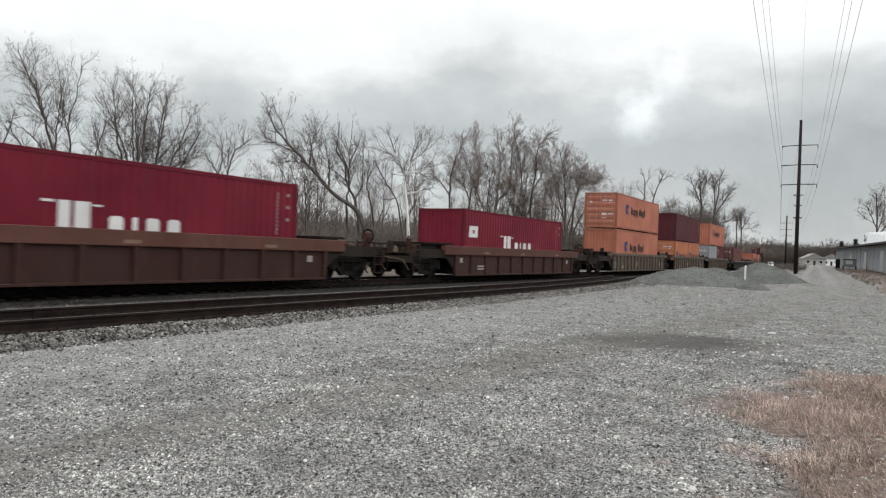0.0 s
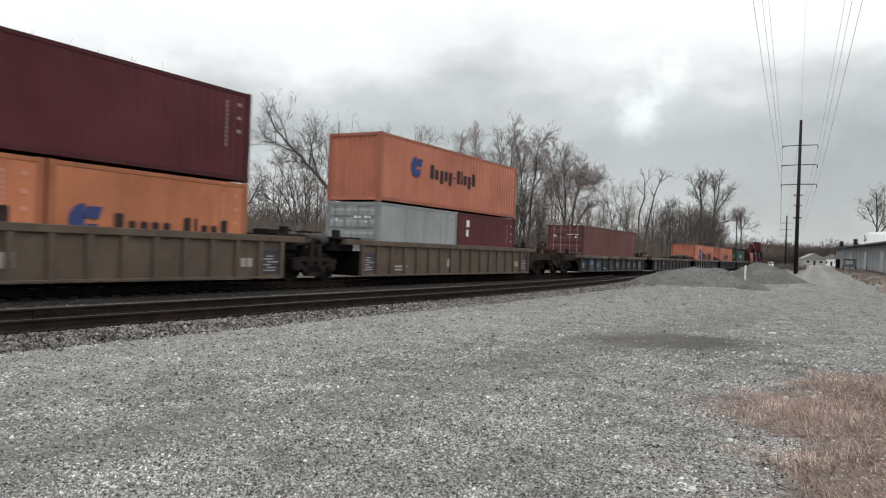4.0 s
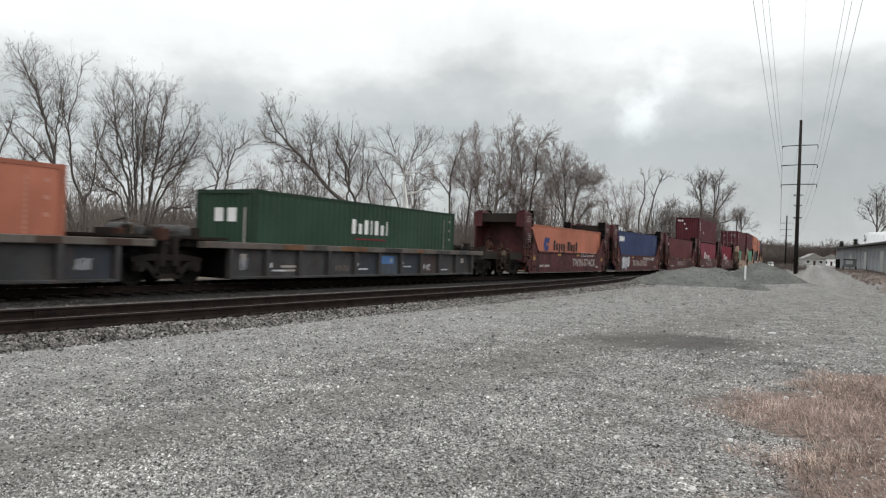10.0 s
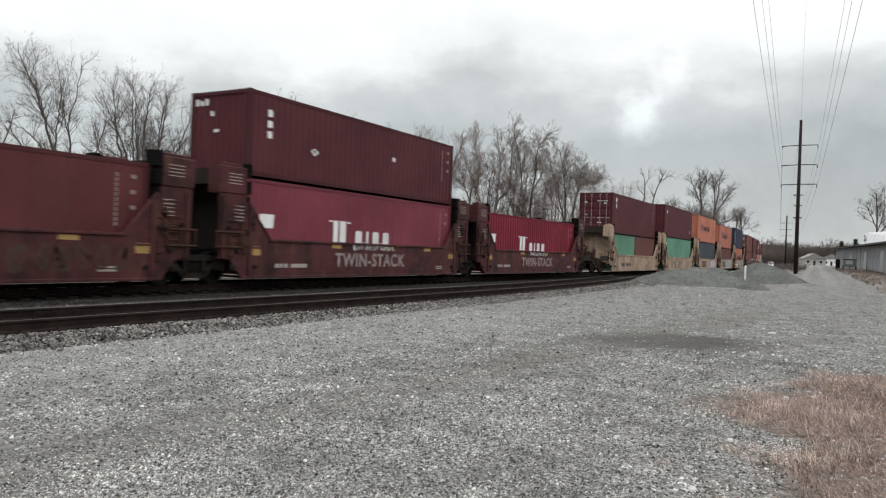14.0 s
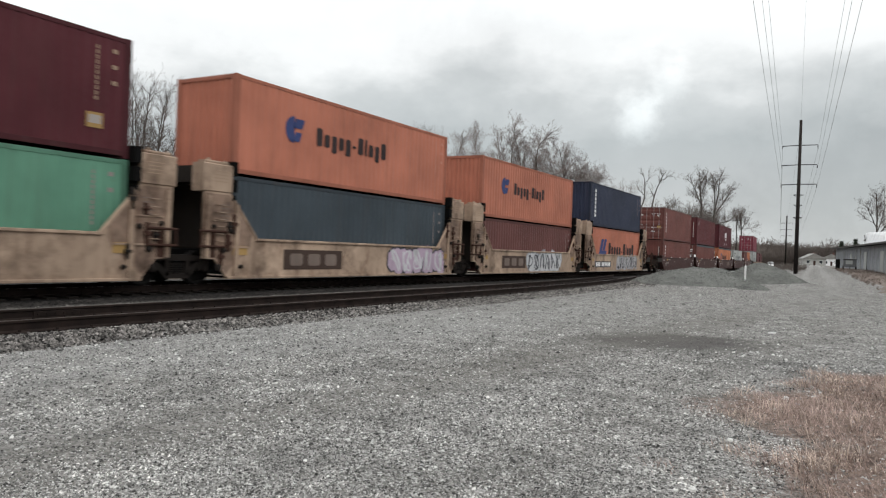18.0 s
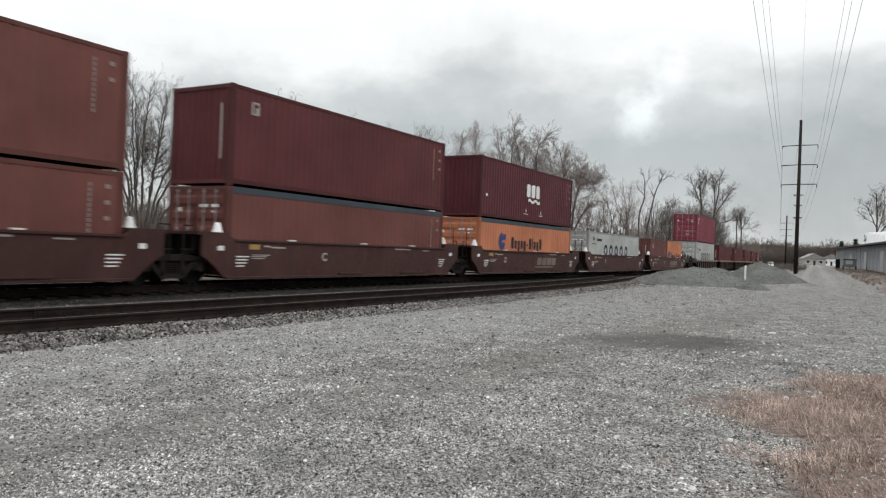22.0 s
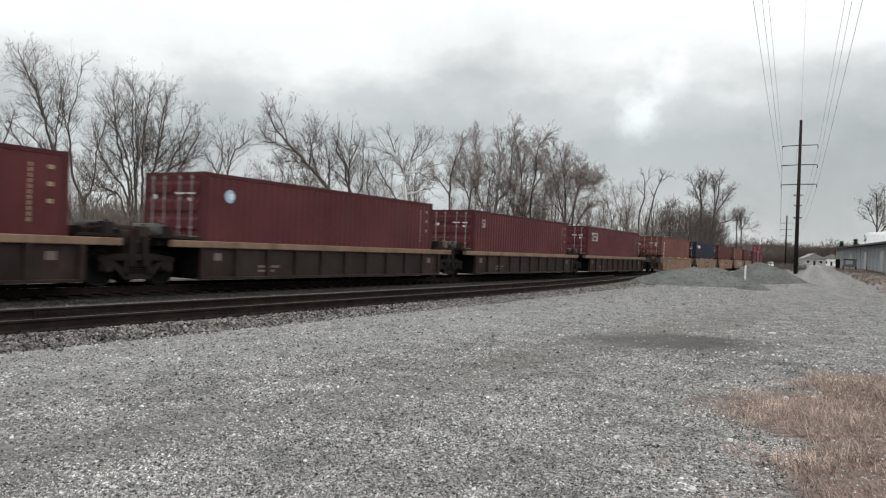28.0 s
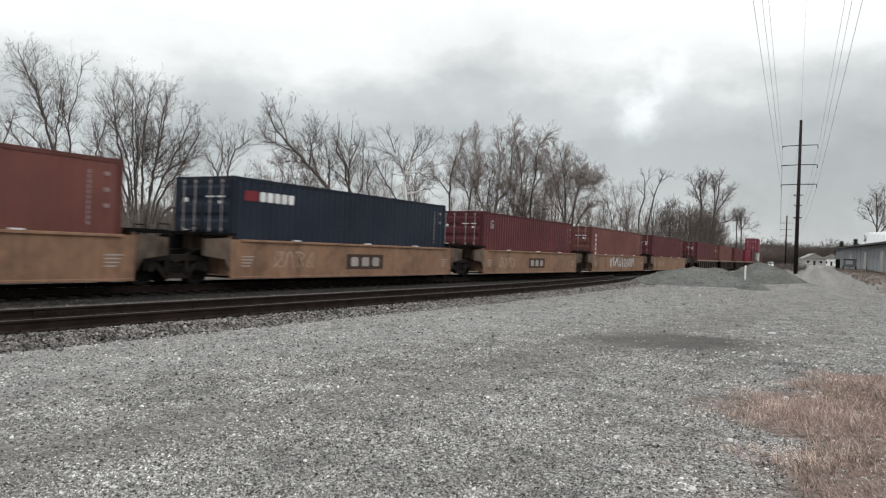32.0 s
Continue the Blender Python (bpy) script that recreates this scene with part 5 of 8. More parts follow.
        if mat is CAR_BUFF:
            gusset = [(way * y, z) for y, z in ((6.45, 0.55), (6.85, 0.98), (7.22, 1.0), (7.24, 2.75), (6.38, 2.75), (5.46, 1.68), (5.55, 1.34), (5.9, 1.0))]
            tone = BUFF_DARK if right and way > 0 else BUFF_STAIN
            part("end_gusset", cached(("gus", tone.name, way), lambda: Shape().prism(gusset, SIDE_X, SIDE_X + 0.003).mesh("end_gusset", tone)), root, "grimy brown-stained end gusset")
        stain = Shape().box(SIDE_X, SIDE_X + 0.006, *sorted((way * 6.85, way * 7.24)), 1.0, 1.75)
        part("worn_plate", stain.mesh("worn_plate", GEAR_RUST), root, "rusty wear plate")
    under_floor(root, 6.2)
    return finish_unit(root, s, pitch, mat, left, right)


def smooth_unit(s, pitch, mat, label, group, left, right, dark_ends=False, seed=0):
    """A unit with plain welded sides and low decks over the trucks."""
    root = thing("well_car_unit", label, "rail car", group)
    hp = [(6.3, 0.42), (6.72, 0.78), (7.02, 0.98), (7.16, 1.05), (7.16, 1.62), (6.15, 1.62), (5.95, 1.52)]
    if dark_ends:
        hp = [(6.32, 0.40), (6.36, 1.52)]
    for sx in (-1, 1):
        a, b = sorted((sx * (SIDE_X - 0.06), sx * SIDE_X))
        poly = hp + [(-y, z) for y, z in reversed(hp)]
        part("side_wall", cached(("sw", mat.name, sx, dark_ends), lambda: Shape().prism(poly, a, b).mesh("side_wall", mat)), root)
        c, d = sorted((sx * (SIDE_X - 0.1), sx * (SIDE_X + 0.05)))
        part("top_sill", cached(("st", mat.name, sx), lambda: Shape().box(c, d, -5.95, 5.95, 1.46, 1.535, 0.01).mesh("top_sill", mat)), root)
        part("bottom_sill", cached(("sb", mat.name, sx), lambda: Shape().box(c, d, -6.3, 6.3, 0.40, 0.47, 0.01).mesh("bottom_sill", mat)), root)
        if dark_ends:
            for way in (-1, 1):
                q = [(way * y, z) for y, z in ((6.36, 0.62), (6.55, 0.95), (7.3, 1.05), (7.3, 1.5), (6.36, 1.56))]
                part("end_frame", cached(("se", sx, way), lambda: Shape().prism(q, a + 0.03 * -sx, b + 0.01 * sx).mesh("end_frame", BUFF_DARK)), root)
        cap = Shape()
        for y in (-3.6, 0.2, 3.4):
            cap.box(*sorted((sx * (SIDE_X - 0.05), sx * (SIDE_X + 0.06))), y - 0.14, y + 0.14, 1.535, 1.575)
        part("stop_block", cached(("sc", sx), lambda: cap.mesh("stop_block", WHITE)), root, "white stop blocks on the sill")
    dk = GEAR if dark_ends else mat
    for way in (-1, 1):
        y0, y1 = sorted((way * 6.1, way * 7.3))
        part("platform", cached(("sp", dk.name, way), lambda: Shape().box(-1.4, 1.4, y0, y1, 1.62, 1.7).mesh("platform", dk)), root)
        y0, y1 = sorted((way * 6.28, way * 6.36))
        part("end_wall", cached(("sew", mat.name, way), lambda: Shape().box(-1.37, 1.37, y0, y1, 0.5, 1.62).mesh("end_wall", mat)), root)
        joint_gear(root, 6.3, pitch, way)
        for x in (-1.15, 1.15):
            hr = Shape().tube((x, way * 7.2, 1.1), (x, way * 7.2, 2.35), 0.02, n=5).tube((x, way * 7.2, 1.2), (x, way * 7.62, 1.2), 0.02, n=5)
            hr.tube((x, way * 7.55, 0.9), (x, way * 7.55, 1.85), 0.02, n=5).tube((x, way * 7.2, 1.85), (x, way * 7.55, 1.85), 0.02, n=5)
            part("handrail", cached(("sh", way, x), lambda: hr.mesh("handrail", GEAR_LIGHT)), root)
        part("draft_casting", cached(("sdc", way), lambda: Shape().box(-0.25, 0.25, way * 7.2 - 0.2, way * 7.2 + 0.2, 1.22, 1.6, 0.03).mesh("draft_casting", GEAR)), root)
        lamp = Shape().tube((1.12, way * 6.35, 1.69), (1.12, way * 6.35, 1.95), 0.15, 0.075, n=12).tube((1.12, way * 6.35, 1.95), (1.12, way * 6.35, 1.98), 0.075, 0.04, n=12)
        if not dark_ends and not (left and way < 0):
            part("guide_cone", cached(("sg", way), lambda: lamp.mesh("guide_cone", WHITE)), root, "white corner guide")
        stencil(root, [(way * 5.7 - 0.2, 1.02 - 0.09 * i, 0.5 - 0.06 * i, 0.035) for i in range(4)] + [(way * 6.5 - 0.1, 1.2, 0.22, 0.13)], WHITE if not dark_ends else FADED_WHITE, SIDE_X + 0.006)
    if not dark_ends:
        stencil(root, [(-5.4, 1.25, 0.42, 0.15)], MARK_YELLOW, SIDE_X + 0.006, "yellow stencil patch")
        stencil(root, [(-4.8, 1.33, 0.28, 0.05), (-4.5, 1.3, 0.62, 0.05), (2.2, 1.38, 1.1, 0.05), (4.2, 1.36, 0.5, 0.04)] + [(-5.3, 1.08 - 0.05 * k, 0.75 - 0.12 * k, 0.025) for k in range(3)], FADED_WHITE, SIDE_X + 0.006)
        lettering(root, "BCDEA"[seed], (-2.4, -2.1, -3.7, -3.1, -1.9)[seed], 0.95, 0.36, FADED_WHITE, SIDE_X + 0.006)
        if seed in (2, 4):
            for y, z, w, h in word_bars(0.45, 0.82, 2.7, 0.4, "TTTT", 0.07):
                part("owner_mark", flat_marks([(y, z, w, h)], SIDE_X + 0.006, 0.3).mesh("owner_mark", TAG_BROWN), root, "dull brown slanted bar")
            part("owner_swoosh", flat_marks([(0.2, 0.68, 2.6, 0.07)], SIDE_X + 0.006, 0.3).mesh("owner_swoosh", TAG_BROWN), root)
        part("side_step", Shape().box(SIDE_X, SIDE_X + 0.07, -1.2, 0.2, 0.5, 0.54).box(SIDE_X, SIDE_X + 0.07, 2.6, 4.2, 0.5, 0.54).mesh("side_step", CAR_UMBER), root)
    under_floor(root, 6.2)
    return finish_unit(root, s, pitch, mat, left, right)


FLOOR = 0.452
H40 = FT40 / 2


def load(s, boxes, seed, lift=0.0):
    """Boxes of one well, from the bottom; a list in the place of a box is a pair of short ones."""
    z = FLOOR + lift
    for i, b in enumerate(boxes):
        pair = b if isinstance(b, list) else [b]
        for k, d in enumerate(pair):
            d = dict(d)
            L = FT20 if len(pair) == 2 else FT40
            off = 0 if len(pair) == 1 else (-1, 1)[k] * (FT20 / 2 + 0.038)
            H = d.get("H", LOW)
            container(s + off, z + 0.002 + 0.004 * i, d["c"], H, L, d.get("end", "wall"), d.get("logo", ""), d["label"], True, seed * 10 + i * 3 + k, d.get("rail"), d.get("code"))
        z += pair[0].get("H", LOW) + 0.022


def bx(c, label, H=LOW, end="wall", logo="", **k):
    return dict(c=c, label=label, H=H, end=end, logo=logo, **k)


def liner(H=LOW, end="wall", logo="liner_small", c=ORANGE, what="orange steel container with a blue emblem, riding in a well car"):
    return bx(c, what, H, end, logo)


MAROON_LABEL = "maroon steel container, faded, riding in a well car"


def build_train():
    # two single cars with crimson boxes
    for i, s in enumerate((5.83, 29.25)):
        c = s + H40
        u = ribbed_unit(c, 7.3, 9.05, CAR_BROWN, SILL_BROWN, "red-brown well car with ribbed sides", "well cars of the train", True, True, deck_z=1.75, seed=i, clutter=False, zt=1.25, band=0.39, foot=0.325)
        stencil(u, [(-4.6, 1.32, 0.5, 0.09), (-0.4, 1.32, 0.5, 0.09), (4.4, 1.32, 0.5, 0.09)], SILL_TAN, SIDE_X + 0.095)
        load(c, [bx(CRIMSON, "crimson container with white word bars in a ribbed car", HIGH, "wall", "slab")], 1 + i)
    # three joined tan-brown units, all double stacked
    trio = ((52.35, [liner(HIGH, "wall"), liner(LOW, "door")]),
            (71.55, [[liner(logo="liner_twenty", end="door", c=ORANGE_OLD, what="short orange container under a maroon one"), liner(logo="liner_twenty", c=ORANGE_OLD, what="short orange container under a maroon one")], bx(PLUM, "dark maroon container stacked on two orange ones")]),
            (90.4, [[bx(GREY_BOX, "short grey container under an orange one", end="door"), bx(MAROON, "short maroon container under an orange one", logo="number")], liner(LOW, "wall")]))
    for i, (s, boxes) in enumerate(trio):
        c = s + H40
        u = ribbed_unit(c, 7.4, 9.45, CAR_TAN_BROWN, CAR_TAN_BROWN, "tan-brown well car unit with ribbed sides", "well cars of the train", i == 0, i == 2, rib_step=0.95, deck_z=1.76, seed=i + 5, zt=1.5, band=0.19)
        part("data_panel", flat_marks([(-7.3, 0.55, 0.75, 0.68), (6.55, 0.55, 0.75, 0.68)], SIDE_X + 0.008).mesh("data_panel", TAG_DARK), u, "black stencil panel")
        stencil(u, [(y + 0.12 * (k % 2), 0.62 + 0.085 * k, 0.5 - 0.1 * (k % 3), 0.04) for y in (-7.2, 6.62) for k in range(6)], FADED_WHITE, SIDE_X + 0.012)
        stencil(u, [(-1.2, 0.72, 0.42, 0.34), (5.7, 0.75, 0.2, 0.25), (5.95, 0.75, 0.2, 0.25)], FADED_WHITE, SIDE_X + 0.008)
        load(c, boxes, 20 + i, 0.1)
    # five weathered grey units
    grey = ((113.25, [bx(FADED_MAROON, "faded brown-maroon container with doors facing the lead", HIGH, "door")]), (131.3, []), (149.4, [liner(LOW, "wall", "liner_big")]),
            (167.4, [liner(LOW, "wall", "liner_small")]), (185.5, [bx(GREEN, "dark green container with white word bars", LOW, "wall", "serif")]))
    for i, (s, boxes) in enumerate(grey):
        c = s + H40
        u = ribbed_unit(c, 7.3, 9.0, CAR_GREY, SILL_GREY, "weathered grey well car unit with graffiti on ribbed sides" if boxes else "empty weathered grey well car unit with graffiti", "well cars of the train", i == 0, i == 4, seed=i + 9)
        bay_tags(u, i)
        rng = random.Random(170 + i)
        y = -8.0
        while y < 7.0:
            w = rng.uniform(0.4, 1.5)
            tone = rng.choice((RUST_ORANGE, BOARD_BROWN, RIB_GREY, SILL_GREY))
            part("sill_patch", Shape().box(SIDE_X + 0.156, SIDE_X + 0.16, y, y + w, 1.275, 1.43).mesh("sill_patch", tone), u, "worn patch on the top sill")
            y += w + rng.uniform(0.1, 1.6)
        load(c, boxes, 30 + i)
    # five maroon units with bulkheads
    twin = ((205.95, [liner(LOW, "wall", "liner_small")]), (221.48, [bx(BLUE, "blue container with white word bars between maroon bulkheads", HIGH, "wall", "chip_small")]),
            (237.0, [bx(MAROON, MAROON_LABEL, HIGH, "wall", "star")]),
            (252.55, [bx(PINK_RED, "faded crimson container with white word bars", HIGH, "wall", "slab_small"), bx(PLUM, "dark maroon container stacked on a crimson one", LOW, "wall", "column_short")]),
            (268.07, [bx(CRIMSON, "bright crimson container with white word bars", HIGH, "wall", "slab_small")]))
    for i, (s, boxes) in enumerate(twin):
        c = s + H40
        u = bulkhead_unit(c, 7.77, CAR_MAROON, "maroon well car unit with tall bulkheads", "well cars of the train", i == 0, i == 4, seed=i)
        lettering(u, "TWIN-STACK", 0.2 if i == 0 else -2.1, 0.76, 0.64, FADED_WHITE if i < 2 else CODE_PALE, SIDE_X + 0.007)
        stencil(u, [(-5.0, 0.72, 0.16, 0.12), (-4.8, 0.72, 0.14, 0.12), (-4.6, 0.72, 0.14, 0.12), (-4.3, 0.72, 0.75, 0.12), (4.6, 0.72, 0.5, 0.05), (4.6, 0.64, 0.5, 0.05)], FADED_WHITE, SIDE_X + 0.007)
        stencil(u, [(-2.3, 1.36, 0.5, 0.12), (0.9, 1.36, 0.5, 0.12), (3.6, 1.36, 0.5, 0.12)], MARK_YELLOW, SIDE_X + 0.007)
        if i == 2:
            graffiti(u, 0.9, 0.56, 4.6, 0.8, (None, BOARD_BROWN), 312, SIDE_X + 0.005)
        if i == 1:
            graffiti(u, 0.9, 1.16, 3.4, 0.34, (None, TAG_WHITE), 311, SIDE_X + 0.012)
        if i != 2:
            graffiti(u, -4.9 if i == 1 else (1.7 if i == 0 else -1.2), 1.28 if i != 1 else 0.55, 1.9 if i == 1 else 2.6, 0.36 if i != 1 else 0.95, (None if i != 1 else TAG_GREY, TAG_WHITE), 300 + i, SIDE_X + 0.012)
        load(c, boxes, 40 + i)
    # five buff units with bulkheads, double stacked
    buff = ((288.0, [[bx(SEA_GREEN, "short sea-green container under a maroon one", end="door"), bx(RUST_RED, "short rust-red container under a maroon one")], bx(PLUM, "dark maroon container with doors, stacked on short ones", HIGH, "door", "number")]),
            (303.57, [bx(SEA_GREEN, "sea-green container with a white upright board", HIGH, "wall", "tall_white"), bx(PLUM, "dark maroon container stacked on a sea-green one", HIGH, "wall", "star_panel", code=MARK_OCHRE)]),
            (319.2, [bx(TEAL, "slate-teal container under an orange one", HIGH), liner(HIGH, "wall")]),
            (334.82, [bx(FADED_MAROON, "faded brown-maroon container under an orange one", LOW), liner(HIGH, "wall")]),
            (350.4, [liner(HIGH, "wall", "liner_big"), bx(NAVY, "navy container with upright white word bars", HIGH, "wall", "column_big")]))
    for i, (s, boxes) in enumerate(buff):
        c = s + H40
        u = bulkhead_unit(c, 7.8, CAR_BUFF, "buff-yellow well car unit with tall bulkheads and graffiti", "well cars of the train", i == 0, i == 4, seed=i + 30)
        X = SIDE_X + 0.008
        if i == 0:
            stencil(u, word_bars(-4.2, 0.75, 2.6, 0.26, "TTTT TTTTTT"), TAG_DARK, X)
        elif i == 1:
            graffiti(u, -3.4, 0.62, 4.2, 0.75, (None, TAG_BROWN), 401, X)
            graffiti(u, -1.6, 0.6, 0.5, 0.8, (None, TAG_WHITE), 402, X)
        elif i == 2:
            part("name_board", flat_marks([(-4.1, 0.66, 2.9, 0.62)], X).mesh("name_board", BOARD_BROWN), u, "dark brown name board with faded bars")
            word_parts(u, word_bars(-3.8, 0.78, 2.3, 0.38, "TTT", 0.2), TAG_BROWN, X + 0.003)
            graffiti(u, 1.7, 0.46, 4.0, 1.1, (TAG_LILAC, TAG_WHITE), 403, X + 0.004)
        elif i == 3:
            part("name_board", flat_marks([(-4.1, 0.66, 2.9, 0.62)], X).mesh("name_board", BOARD_BROWN), u, "dark brown name board with faded bars")
            word_parts(u, word_bars(-3.8, 0.78, 2.3, 0.38, "TTT", 0.2), TAG_BROWN, X + 0.003)
            graffiti(u, -0.95, 0.46, 4.8, 1.12, (TAG_WHITE, TAG_DARK), 404, X + 0.004)
        else:
            part("name_board", flat_marks([(-5.4, 0.68, 3.5, 0.4)], X).mesh("name_board", TAG_DARK), u, "black name board with white bars")
            stencil(u, word_bars(-5.2, 0.75, 3.1, 0.26, "TTT TTTTTT", 0.12), WHITE, X + 0.004)
            graffiti(u, -0.55, 0.5, 5.2, 1.02, (TAG_PALE, TAG_DARK), 405, X + 0.004)
        load(c, boxes, 50 + i)
    # five umber units with plain sides
    umber = ((370.5, [bx(RUST_RED, "rust-red container with upright white word bars", LOW, "wall", "column"), bx(RUST_RED, "rust-red container with doors and white stencils", HIGH, "door", "column")]),
             (386.05, [bx(RUST_RED, "rust-red container with a top rail coloured like sky", LOW, "door", rail=TEAL), bx(MAROON, "maroon container with a small sign plate", HIGH, "wall", "plate", code=MARK_OCHRE)]),
             (401.7, [bx(ORANGE_OLD, "orange container with doors and a blue emblem", LOW, "door", "liner_small", rail=TEAL), bx(PLUM, "dark maroon container with white word bars and wave", HIGH, "wall", "wave")]),
             (417.3, [bx(WHITE_BOX, "off-white container with dark spaced word bars", LOW, "door", "rounds")]),
             (433.05, [[bx(FADED_MAROON, "short brown-maroon container with a sign plate", logo="plate"), bx(ORANGE_OLD, "short orange container with a blue emblem", logo="liner_twenty")]]))
    for i, (s, boxes) in enumerate(umber):
        c = s + H40
        smooth_unit(c, 7.8, CAR_UMBER, "umber well car unit with plain welded sides", "well cars of the train", i == 0, i == 4, seed=i)
        load(c, boxes, 60 + i)
    # five dark units with ribs and a rusty top sill
    dark = ((452.9, [bx(WHITE_BOX, "off-white container under a crimson one", HIGH, "door", "rounds"), bx(PINK_RED, "faded crimson container with doors, stacked on a white one", HIGH, "door", "number")]),
            (469.2, [bx(MAROON, MAROON_LABEL, HIGH, "wall", "", code=MARK_OCHRE)]), (485.3, [bx(MAROON, "maroon container with doors and a round emblem", HIGH, "door", "star")]),
            (501.3, [bx(MAROON, "maroon container with doors and a small sign plate", HIGH, "door", "plate")]), (517.3, [bx(MAROON, "maroon container with doors and a cream sign board", HIGH, "door", "board")]))
    for i, (s, boxes) in enumerate(dark):
        c = s + H40
        ribbed_unit(c, 6.35, 8.0, CAR_DARK, SILL_TAN, "dark brown well car unit with a rusty tan sill", "well cars of the train", i == 0, i == 4, rib_step=1.27, seed=i + 40)
        load(c, boxes, 70 + i)
    # five ochre units
    ochre = ((537.1, [bx(RUST_RED, "rust-red container with doors and upright word bars", HIGH, "door", "column")]), (552.9, [bx(SLATE, "dark navy container with red emblem and white bars", HIGH, "door", "chip")]),
             (568.7, [bx(MAROON, "maroon container with doors and a small sign plate", HIGH, "door", "plate")]), (584.5, [bx(RUST_RED, "rust-red container with doors and upright word bars", HIGH, "door", "column")]), (600.3, [bx(MAROON, MAROON_LABEL, HIGH, "door")]))
    for i, (s, boxes) in enumerate(ochre):
        c = s + H40
        u = smooth_unit(c, 7.9, CAR_YELLOW, "ochre-yellow well car unit with plain sides and graffiti", "well cars of the train", i == 0, i == 4, dark_ends=True, seed=i)
        X = SIDE_X + 0.006
        if i in (1, 2):
            part("name_board", flat_marks([(-1.0, 0.66, 2.2, 0.52)], X).mesh("name_board", BOARD_BROWN), u, "black name board with white bars")
            word_parts(u, word_bars(-0.75, 0.76, 1.7, 0.32, "TTT", 0.22), FADED_WHITE, X + 0.004)
        if i == 0:
            graffiti(u, -5.2, 0.8, 3.3, 0.6, (None, TAG_BROWN), 501, X)
            graffiti(u, -4.6, 0.9, 1.6, 0.45, (None, TAG_GREY), 502, X + 0.004)
        if i == 3:
            graffiti(u, -2.6, 0.6, 6.0, 0.85, (None, TAG_WHITE), 503, X)
        if i in (1, 2, 4):
            graffiti(u, -4.6, 0.6, 1.9, 0.7, (None, MARK_OCHRE), 505 + i, X)
        load(c, boxes, 80 + i)
    # more dark units with single boxes, and the cars behind
    s = 620.2
    for i in range(5):
        ribbed_unit(s + H40, 6.35, 8.0, CAR_DARK, SILL_TAN, "dark brown well car unit with a rusty tan sill", "well cars of the train", i == 0, i == 4, rib_step=1.27, seed=i + 60)
        load(s + H40, [bx((MAROON, RUST_RED, MAROON, CRIMSON, MAROON)[i], MAROON_LABEL, HIGH, "door")], 90 + i)
        s += 16.0
    s += 3.9
    for i in range(5):
        ribbed_unit(s + H40, 6.35, 8.0, CAR_DARK, SILL_TAN, "dark brown well car unit with a rusty tan sill", "well cars of the train", i == 0, i == 4, rib_step=1.27, seed=i + 70)
        load(s + H40, [bx(WHITE_BOX, "off-white container under a crimson one", HIGH, "door"), bx(PINK_RED, "faded crimson container stacked on a white one", HIGH, "door")] if i == 0 else [bx((PLUM, RUST_RED, MAROON, MAROON)[i - 1], MAROON_LABEL, HIGH, "door")], 100 + i)
        s += 16.0


build_train()

PILES = ((-9.2, 47.0, 3.6, 7.0, 0.95, 3, "grey crushed-stone pile beside the siding"), (-6.4, 56.0, 3.1, 4.6, 1.25, 7, "grey crushed-stone pile with a peak"), (-9.6, 56.5, 3.2, 4.5, 0.8, 11, "low grey crushed-stone pile"), (-5.1, 41.2, 0.8, 1.5, 0.34, 13, "small heap of grey crushed stone"))

# ---- loose stone, piles, post ----


def pebble_cloud(name, label, places, sizes, mat, seed, flat=0.7, parent=None):
    """Many small faceted stones as one mesh."""
    rng = np.random.default_rng(seed)
    # a broken stone: a skewed foot of four corners and a ridge of two
    base = np.array([(1, -0.7, -0.5), (1, 0.7, -0.5), (-1, 0.7, -0.5), (-1, -0.7, -0.5), (0.45, 0, 0.8), (-0.45, 0, 0.8)], float)
    tris = np.array([(0, 1, 4), (1, 2, 5), (1, 5, 4), (2, 3, 5), (3, 0, 4), (3, 4, 5)])
    n = len(places)
    v = base[None] * rng.uniform(0.7, 1.2, (n, 6, 1)) * rng.uniform(0.7, 1.3, (n, 1, 3)) + rng.normal(0, 0.17, (n, 6, 3))
    a = rng.uniform(0, 2 * math.pi, n)
    c, s = np.cos(a)[:, None], np.sin(a)[:, None]
    x, y = v[..., 0] * c - v[..., 1] * s, v[..., 0] * s + v[..., 1] * c
    z = v[..., 2] * flat + x * rng.normal(0, 0.25, (n, 1))
    v = np.stack([x, y, z], -1) * np.asarray(sizes)[:, None, None] + np.asarray(places)[:, None, :]
    f = (tris[None] + (np.arange(n) * 6)[:, None, None]).reshape(-1, 3)
    me = bpy.data.meshes.new(name)
    me.vertices.add(n * 6)
    me.vertices.foreach_set("co", v.reshape(-1))
    me.loops.add(len(f) * 3)
    me.loops.foreach_set("vertex_index", f.reshape(-1).astype(np.int32))
    me.polygons.add(len(f))
    me.polygons.foreach_set("loop_start", np.arange(0, len(f) * 3, 3, dtype=np.int32))
    me.polygons.foreach_set("loop_total", np.full(len(f), 3, dtype=np.int32))
    me.update(calc_edges=True)
    me.validate()
    me.materials.append(mat)
    ob = new(name, me)
    if parent:
        ob.parent = parent
    return tagged(ob, label, "" if parent else "gravel", kind="stuff")


